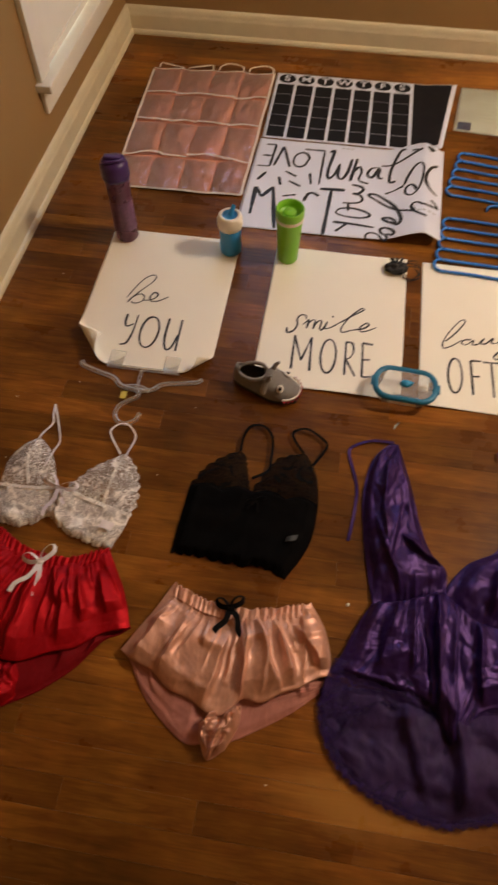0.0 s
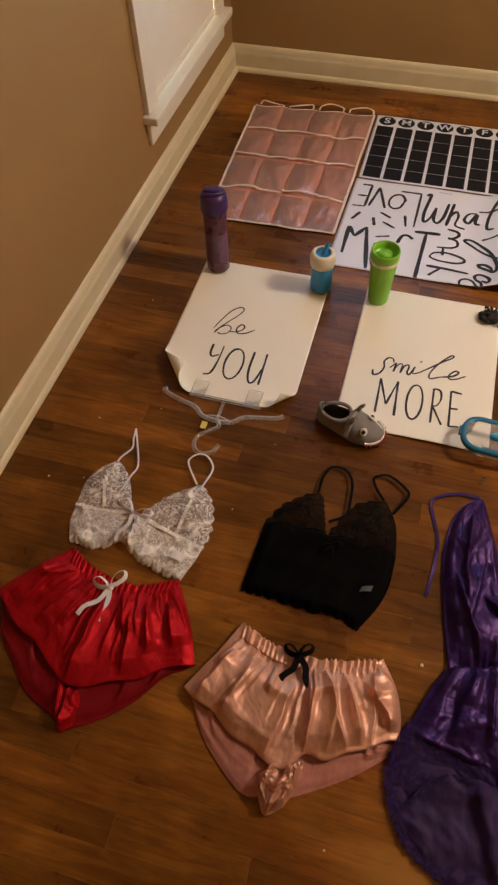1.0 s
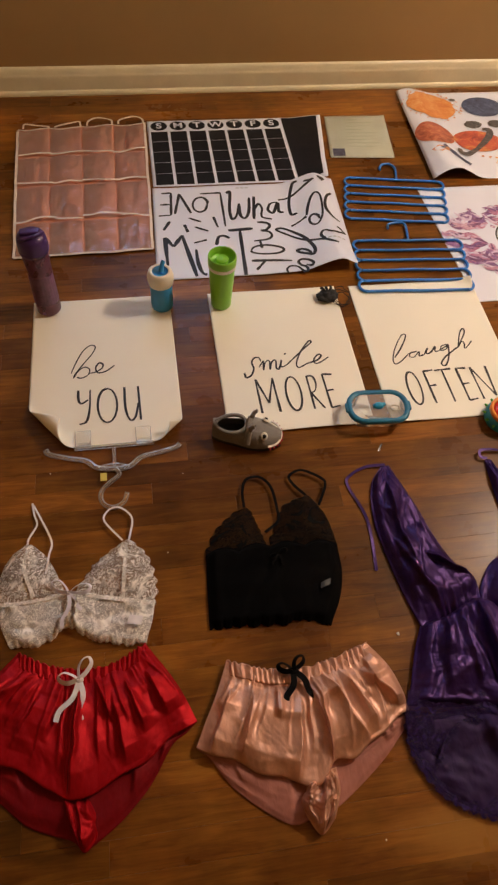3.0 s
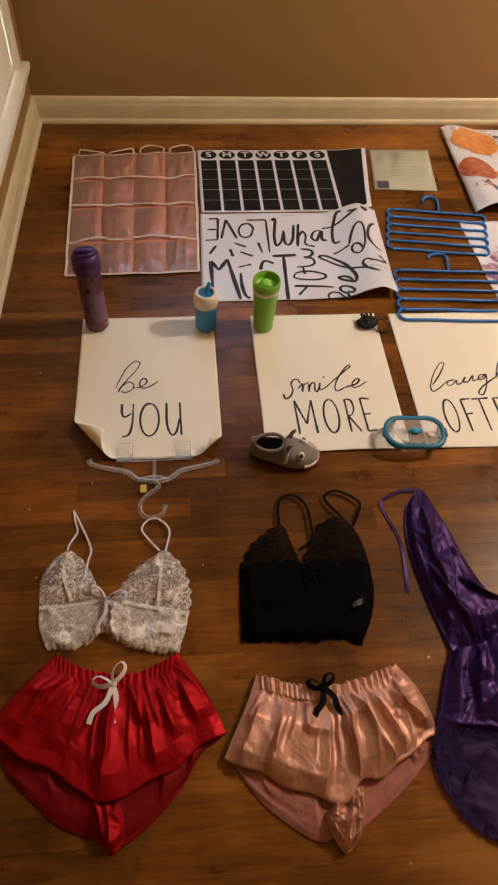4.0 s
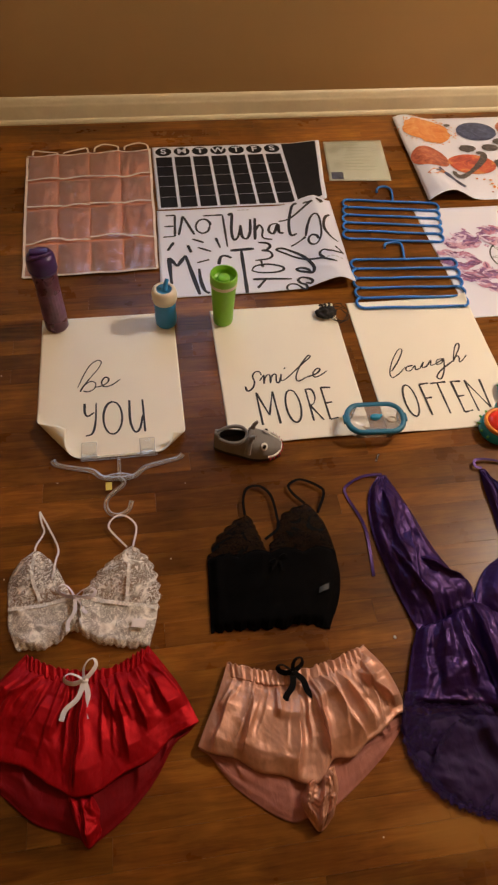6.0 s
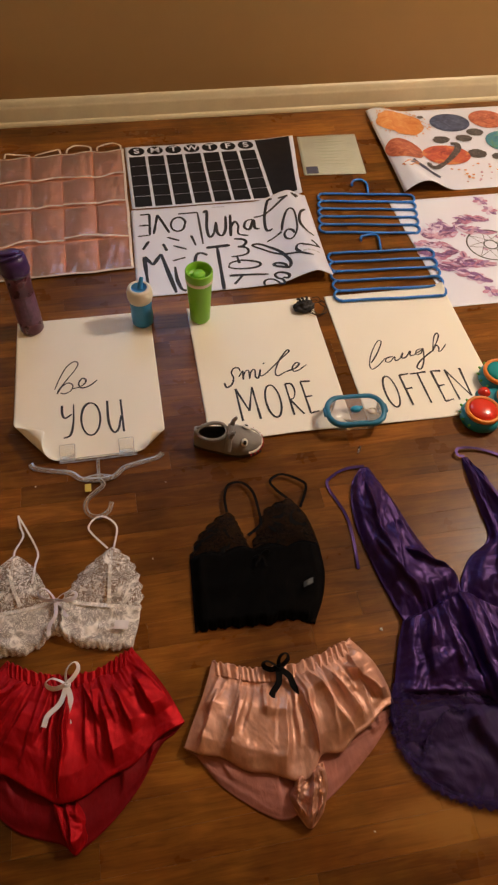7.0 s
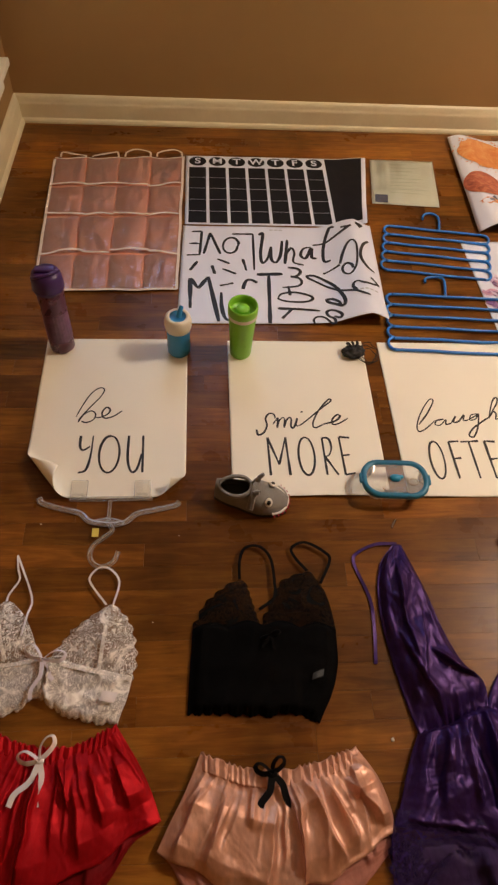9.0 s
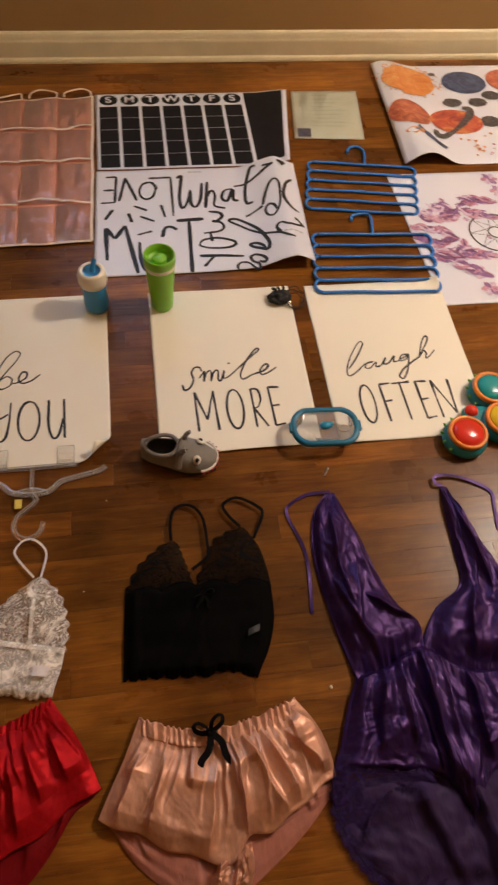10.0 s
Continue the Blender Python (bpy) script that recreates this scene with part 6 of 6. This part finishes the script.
for x0 in (-0.110, 0.064):
    clip = part("clip", box(bmesh.new(), x0, x0 + 0.046, 0.070, 0.132, 0.006, 0.013, 0.003), CLIPCLEAR, hg, "clear clip", smooth=True)
    part("clip_rib", box(bmesh.new(), x0 + 0.008, x0 + 0.038, 0.080, 0.086, 0.013, 0.016, 0.001), CLIPCLEAR, clip)
part("size_tag", box(bmesh.new(), -0.040, -0.022, -0.046, -0.020, 0.010, 0.0118, 0.0005), plain("yellow_tag", (0.66, 0.55, 0.10), 0.5), hg, "small yellow size tag")

# ---- slipper ----
GREYFELT = plain("grey_felt", (0.20, 0.185, 0.165), 0.95, 0.2, 60.0, 0.8, 260.0, depth=0.002, sheen=0.3)
DARKFELT = plain("dark_sole_rubber", (0.030, 0.028, 0.027), 0.8, 0.2, 60.0, 0.3)
LINING = plain("dark_lining", (0.070, 0.060, 0.050), 0.95, 0.3, 60.0, 0.8, 200.0)
TEETH = plain("white_felt", (0.74, 0.71, 0.64), 0.9, 0.06, 80.0)
MOUTH = plain("red_felt", (0.34, 0.02, 0.03), 0.9, 0.1, 80.0)
BLACKDOT = plain("black_bead", (0.008, 0.008, 0.008), 0.25)
sl = thing("slipper", 0.900, -1.952, 0.0, "grey felt shark slipper with eyes and teeth, on floorboards", "slipper", rz=-14)
sl.scale = (0.99, 1.24, 1.16)
SLL = 0.205


def sole_w(t):
    """Half width along the foot, heel to toe."""
    return 0.036 * (math.sin(math.pi * min(1, max(0, t * 0.90 + 0.06))) ** 0.42) * (0.86 + 0.26 * ss(0.3, 0.72, t))


bm = bmesh.new()
out = [(SLL * (k / 30 - 0.5), sole_w(k / 30)) for k in range(31)]
loop = out + [(x, -y) for x, y in out[::-1]]
lo = [bm.verts.new((x, y, 0.0)) for x, y in loop]
hi = [bm.verts.new((x * 1.01, y * 1.05, 0.012)) for x, y in loop]
bm.faces.new(lo[::-1])
bm.faces.new(hi)
for k in range(len(loop)):
    q = (k + 1) % len(loop)
    bm.faces.new((lo[k], lo[q], hi[q], hi[k]))
part("sole", bm, DARKFELT, sl, "dark rubber sole")


def upper(inner):
    bm = bmesh.new()
    rows_ = []
    k_ = 0.88 if inner else 1.0
    for i in range(33):
        t = i / 32
        w = sole_w(t) * 1.04 * k_
        top_z = (0.058 - 0.006 * math.sin(t * 3) if t < 0.52 else 0.062 - 0.030 * ss(0.52, 1.0, t)) * (0.97 if inner else 1)
        open_half = 0.74 * math.sqrt(max(0, 1 - ((t - 0.26) / 0.22) ** 2)) if abs(t - 0.26) < 0.22 else 0.0
        a0 = math.asin(min(1, open_half))
        row = []
        for side in (1, -1):
            arc = []
            for q in range(9):
                a = math.pi / 2 - a0 - (math.pi / 2 - a0) * q / 8
                arc.append((w * (abs(math.cos(a)) ** 0.75) * side, 0.010 + (top_z - 0.010) * max(0, math.sin(a)) ** 0.85))
            row.append(arc)
        x = SLL * (t - 0.5) * (0.97 if inner else 1)
        rows_.append([[bm.verts.new((x, y, z)) for y, z in arc] for arc in row])
    for a, b in zip(rows_, rows_[1:]):
        for s in (0, 1):
            for q in range(8):
                bm.faces.new((a[s][q], b[s][q], b[s][q + 1], a[s][q + 1]))
    bmesh.ops.remove_doubles(bm, verts=bm.verts[:], dist=0.0004)
    bmesh.ops.recalc_face_normals(bm, faces=bm.faces[:])
    return bm


part("upper", upper(False), GREYFELT, sl, "grey felt upper", smooth=True)
part("lining", upper(True), LINING, sl, "dark lining", smooth=True)
bm = bmesh.new()
tube(bm, [(SLL * (0.26 + 0.22 * math.cos(2 * math.pi * k / 40) - 0.5), 0.029 * math.sin(2 * math.pi * k / 40) * (0.9 + 0.15 * math.cos(2 * math.pi * k / 40)), 0.050 + 0.006 * math.cos(2 * math.pi * k / 40)) for k in range(40)], 0.0048, 8, True)
part("collar", bm, GREYFELT, sl, "padded grey collar", smooth=True)
bm = bmesh.new()
tube(bm, spline([(0.006, 0.040, 0.030), (0.008, 0.020, 0.058), (0.008, 0.0, 0.064), (0.006, -0.022, 0.056), (0.004, -0.040, 0.030)], 6), 0.010, 8, flat=0.4)
part("strap", bm, GREYFELT, sl, "grey strap")
for sy in (1, -1):
    bm = bmesh.new()
    tube(bm, spline([(0.010, sy * 0.016, 0.058), (0.014, sy * 0.020, 0.074), (0.024, sy * 0.024, 0.084)], 5), lambda t: 0.0085 * (1 - 0.5 * t), 8)
    part("fin", bm, GREYFELT, sl, smooth=True)
    eye = part("eye", lathe(bmesh.new(), [(0.0105, 0), (0.0105, 0.002), (0.008, 0.004), (0, 0.0045)], 18), TEETH, sl, "white felt eye", smooth=True)
    eye.matrix_basis = pose(0.052, sy * 0.0235, 0.0475, -sy * 38, 14, 0)
    part("pupil", lathe(bmesh.new(), [(0.0055, 0.004), (0.0050, 0.006), (0, 0.0066)], 14), BLACKDOT, eye, "black pupil", smooth=True)
bm = bmesh.new()
tube(bm, [(SLL * 0.5 * (0.56 + 0.445 * math.cos(radians(-78 + 156 * k / 24))), 0.0385 * math.sin(radians(-78 + 156 * k / 24)), 0.025) for k in range(25)], 0.0030, 8)
part("jaw_trim", bm, TEETH, sl, "pale felt jaw trim", smooth=True)
for k in range(11):
    a = radians(-70 + 140 * k / 10)
    bm = bmesh.new()
    c = Vector((SLL * 0.5 * (0.56 + 0.472 * math.cos(a)), 0.0410 * math.sin(a), 0.023))
    t_ = Vector((-math.sin(a), math.cos(a), 0)) * 0.0042
    o_ = Vector((math.cos(a), math.sin(a), 0)) * 0.005
    vs = [bm.verts.new(c - t_), bm.verts.new(c + t_), bm.verts.new(c + o_ * 0.8 - Vector((0, 0, 0.009))), bm.verts.new(c + o_ - Vector((0, 0, 0.001)))]
    for f in ((0, 1, 3), (0, 3, 2), (1, 2, 3), (0, 2, 1)):
        bm.faces.new([vs[q] for q in f])
    part("tooth", bm, MOUTH, sl, "red felt point")

# ---- lidded glass dish ----
def rrect(w, d, r, n=8):
    pts = []
    for cx, cy, a0 in ((w / 2 - r, d / 2 - r, 0), (-w / 2 + r, d / 2 - r, 90), (-w / 2 + r, -d / 2 + r, 180), (w / 2 - r, -d / 2 + r, 270)):
        for k in range(n + 1):
            a = radians(a0 + 90 * k / n)
            pts.append((cx + r * math.cos(a), cy + r * math.sin(a)))
    return pts


def rings_to_mesh(bm, rings_, cap_first=False, cap_last=False):
    V = [[bm.verts.new(p) for p in r] for r in rings_]
    n = len(V[0])
    for a, b in zip(V, V[1:]):
        for k in range(n):
            bm.faces.new((a[k], a[(k + 1) % n], b[(k + 1) % n], b[k]))
    if cap_first:
        bm.faces.new(V[0][::-1])
    if cap_last:
        bm.faces.new(V[-1])
    bmesh.ops.recalc_face_normals(bm, faces=bm.faces[:])
    return bm


TEAL = plain("teal_lid_plastic", (0.008, 0.150, 0.265), 0.35, 0.08, 60.0, 0.1, 200.0)
DISH = film("clear_dish_plastic", 0.04, (0.97, 0.98, 0.98), 0.06, 1.0, 0.0, 0.1)
LIDCLEAR = film("clear_lid_panel", 0.26, (0.99, 0.99, 0.99), 0.15, 0.6, 0.0, 0.1)
dish = thing("food_container", 1.305, -1.918, 0.003, "clear food container with teal lid rim, on poster edges", "container", rz=-3)
sq = lambda w, d, r, z: [(x, y, z) for x, y in rrect(w, d, r)]
part("tub", rings_to_mesh(bmesh.new(), [sq(0.150, 0.078, 0.032, 0.0), sq(0.156, 0.084, 0.034, 0.004), sq(0.172, 0.104, 0.042, 0.044)], True, False), DISH, dish, "clear tub", smooth=True)
part("lid_rim", rings_to_mesh(bmesh.new(), [sq(0.174, 0.106, 0.044, 0.040), sq(0.188, 0.120, 0.050, 0.040), sq(0.192, 0.124, 0.052, 0.046), sq(0.188, 0.120, 0.050, 0.054), sq(0.166, 0.098, 0.042, 0.055), sq(0.160, 0.092, 0.040, 0.050)]), TEAL, dish, "teal lid rim", smooth=True)
for s in (-1, 1):
    part("lid_tab", box(bmesh.new(), s * 0.092, s * 0.101, -0.016, 0.016, 0.042, 0.053, 0.003), TEAL, dish, "teal tab", smooth=True)
part("lid_panel", rings_to_mesh(bmesh.new(), [sq(0.162, 0.094, 0.040, 0.0500), sq(0.162, 0.094, 0.040, 0.0504)], False, True), LIDCLEAR, dish, "clear lid panel")
bm = bmesh.new()
lathe(bm, [(0, 0.051), (0.016, 0.051), (0.017, 0.054), (0.013, 0.060), (0, 0.061)], 20, 0.7)
vent = part("vent_knob", bm, plain("bright_blue_plastic", (0.01, 0.28, 0.50), 0.35), dish, "bright blue vent flap", smooth=True)
part("vent_tip", box(bmesh.new(), 0.004, 0.022, -0.002, 0.008, 0.052, 0.060, 0.003), bpy.data.materials["bright_blue_plastic"], vent, smooth=True)
bm = bmesh.new()
ring_pts = [(0.050 + 0.014 * math.cos(2 * math.pi * k / 24), -0.010 + 0.011 * math.sin(2 * math.pi * k / 24), 0.0525) for k in range(24)]
tube(bm, ring_pts, 0.002, 6, True)
part("lid_mark", bm, plain("grey_brown_mark", (0.50, 0.43, 0.33), 0.6), dish, "faint round moulding", smooth=True)

# ---- earphones in a pouch ----
ear = thing("earphone_pouch", 1.262, -1.400, 0.0035, "small black pouch with a tangled cord, on a poster corner", "earphones")
SOOT = plain("black_soft_cloth", (0.016, 0.015, 0.015), 0.8, 0.4, 60.0, 0.6, 150.0, depth=0.003)
bm = bmesh.new()
bmesh.ops.create_icosphere(bm, subdivisions=4, radius=1.0)
for v in bm.verts:
    n_ = 1 + 0.28 * noise.noise(v.co * 2.2) + 0.12 * noise.noise(v.co * 6)
    v.co = Vector((v.co.x * 0.036 * n_, v.co.y * 0.026 * n_, max(0.0, (v.co.z + 0.8) * 0.017 * n_)))
part("pouch", bm, SOOT, ear, "crumpled black pouch", smooth=True)
for k in range(3):
    bm = bmesh.new()
    tube(bm, spline([(-0.004 + 0.004 * k, 0.010, 0.024), (-0.014 + 0.014 * k, 0.020, 0.032), (-0.020 + 0.018 * k, 0.028 + 0.004 * k, 0.026)], 5), 0.0045, 6)
    part("gather", bm, SOOT, ear, smooth=True)
for k, (rx, ry, cx, cy) in enumerate(((0.034, 0.042, 0.050, 0.000), (0.026, 0.046, 0.055, 0.006), (0.030, 0.030, 0.046, -0.010))):
    bm = bmesh.new()
    tube(bm, [(cx + rx * math.cos(2 * math.pi * q / 30 + k) + 0.004 * math.sin(q), cy + ry * math.sin(2 * math.pi * q / 30 + k), 0.003 + 0.003 * k + 0.002 * math.sin(q * 0.8)) for q in range(30)], 0.0014, 6, True)
    part("cord", bm, SOOT, ear, "thin black cord loop", smooth=True)

# ---- pop toy ----
TOYTEAL = plain("toy_teal_plastic", (0.01, 0.26, 0.32), 0.35, 0.08, 60.0, 0.1, 200.0)
TOYORANGE = plain("toy_orange_plastic", (0.72, 0.22, 0.02), 0.35, 0.08, 60.0, 0.1, 200.0)
TOYRED = plain("toy_red_plastic", (0.66, 0.03, 0.015), 0.22, 0.06, 60.0, 0.05)
TOYYELLOW = plain("toy_yellow_plastic", (0.72, 0.50, 0.02), 0.22, 0.06, 60.0, 0.05)
TOYBLUE = plain("toy_blue_green_plastic", (0.01, 0.28, 0.30), 0.22, 0.06, 60.0, 0.05)
TOYGREEN = plain("toy_leaf_green", (0.12, 0.42, 0.06), 0.4, 0.08, 60.0, 0.1)
toy = thing("drum_toy", 1.775, -1.905, 0.003, "teal baby drum toy with red, yellow and blue pads", "toy")
pads = ((-0.070, -0.068, TOYRED, "red pad"), (0.052, -0.032, TOYYELLOW, "yellow pad"), (0.050, 0.078, TOYBLUE, "blue-green pad"))
for px, py, m_, lab in pads:
    lobe = part("lobe", lathe(bmesh.new(), [(0, 0), (0.058, 0), (0.063, 0.006), (0.064, 0.020), (0.058, 0.032), (0.052, 0.036), (0, 0.036)], 36, 1.0, px, py), TOYTEAL, toy, "teal base lobe", smooth=True)
    part("rim", lathe(bmesh.new(), [(0.052, 0.034), (0.056, 0.040), (0.056, 0.048), (0.052, 0.051), (0.046, 0.050), (0.044, 0.044)], 36, 1.0, px, py), TOYORANGE, lobe, "orange rim", smooth=True)
    part("pad", lathe(bmesh.new(), [(0.0455, 0.044), (0.044, 0.049), (0.034, 0.055), (0.018, 0.0585), (0, 0.0595)], 36, 1.0, px, py), m_, lobe, lab, smooth=True)
    for k in range(5):
        a = radians(110 + 26 * k)
        bm = bmesh.new()
        tube(bm, [(px + (0.058 + 0.013 * q / 3) * math.cos(a), py + (0.058 + 0.013 * q / 3) * math.sin(a), 0.020 + 0.004 * q / 3) for q in range(4)], lambda t: 0.0055 * (1 - 0.5 * t), 8)
        part("leaf_spike", bm, TOYGREEN, toy, smooth=True)
part("centre_stud", lathe(bmesh.new(), [(0, 0.0), (0.020, 0.0), (0.020, 0.030), (0.013, 0.040), (0, 0.042)], 20, 1.0, -0.028, 0.014), TOYRED, toy, "red centre stud", smooth=True)
part("bridge", box(bmesh.new(), -0.05, 0.055, -0.05, 0.03, 0.002, 0.028, 0.008), TOYTEAL, toy, "teal centre body", smooth=True)

# ---- crumbs and flecks ----
CRUMB = plain("pale_crumb", (0.70, 0.64, 0.54), 0.7, 0.1, 90.0)
rc = random.Random(8)
for x, y, r in ((1.195, -2.590, 0.0042), (0.33, -2.02, 0.002), (0.16, -2.10, 0.0022), (0.14, -1.58, 0.002), (0.10, -2.33, 0.003), (0.64, -2.30, 0.0018), (0.20, -2.31, 0.002), (1.05, -3.02, 0.002), (0.70, -2.06, 0.0015)):
    bm = bmesh.new()
    bmesh.ops.create_icosphere(bm, subdivisions=2, radius=r)
    for v in bm.verts:
        v.co *= 1 + 0.4 * noise.noise(v.co * 300)
        v.co.z *= 0.5
    c = part("crumb", bm, CRUMB, smooth=True)
    c.location = (x, y, r * 0.45)
    tagged(c, "tiny pale crumb lying on the floorboards", "crumb", "crumbs on the floor")
sh = part("plastic_shard", band(bmesh.new(), spline([(-0.012, -0.018, 0.001), (-0.004, 0.0, 0.004), (0.006, 0.014, 0.003), (0.012, 0.024, 0.001)], 5), 0.009), film("clear_shard", 0.05), smooth=True)
sh.location = (1.293, -2.035, 0.001)
sh.scale = (0.65, 0.65, 0.65)
tagged(sh, "small clear plastic scrap on the floorboards", "scrap")


# ---- floor strips ----
BOARD, SEAM = 0.066, 0.0002


def strip(length):
    """One strip with eased upper edges, its middle at the origin, its face on z = 0."""
    bm = bmesh.new()
    a, b, c = length / 2 - SEAM / 2, BOARD / 2 - SEAM / 2, 0.0002
    rings = [[bm.verts.new((sx * (a - i), sy * (b - i), z)) for sx, sy in ((-1, -1), (1, -1), (1, 1), (-1, 1))] for i, z in ((0, -0.015), (0, -c), (c, 0))]
    for lo, hi in zip(rings, rings[1:]):
        for k in range(4):
            bm.faces.new((lo[k], lo[(k + 1) % 4], hi[(k + 1) % 4], hi[k]))
    bm.faces.new(rings[-1])
    return bm


rng = random.Random(11)
strip_mesh = {}
rest = bmesh.new()
made = 0
for j in range(int(-LY / BOARD) + 2):
    y = 0.03 - BOARD * (j + 0.5)
    x = -0.13
    while x < LX:
        length = rng.choice((0.3, 0.42, 0.55, 0.74, 0.9, 1.15, 1.4))
        if x + length > LX:
            length = LX + 0.1 - x
        mid = x + length / 2
        if y > -3.45 and x < 2.3 and made < 300:
            if length not in strip_mesh:
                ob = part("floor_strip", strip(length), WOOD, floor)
                strip_mesh[length] = ob.data
            else:
                ob = new("floor_strip", strip_mesh[length])
                ob.parent = floor
            ob.location = (mid, y, rng.uniform(-0.0001, 0.0))
            made += 1
        else:
            s = strip(length)
            tmp = bpy.data.meshes.new("tmp")
            bmesh.ops.translate(s, verts=s.verts[:], vec=(mid, y, 0))
            s.to_mesh(tmp)
            rest.from_mesh(tmp)
            s.free()
            bpy.data.meshes.remove(tmp)
        x += length
tagged(part("floor_strips_far", rest, WOOD_REST, floor), kind="stuff")
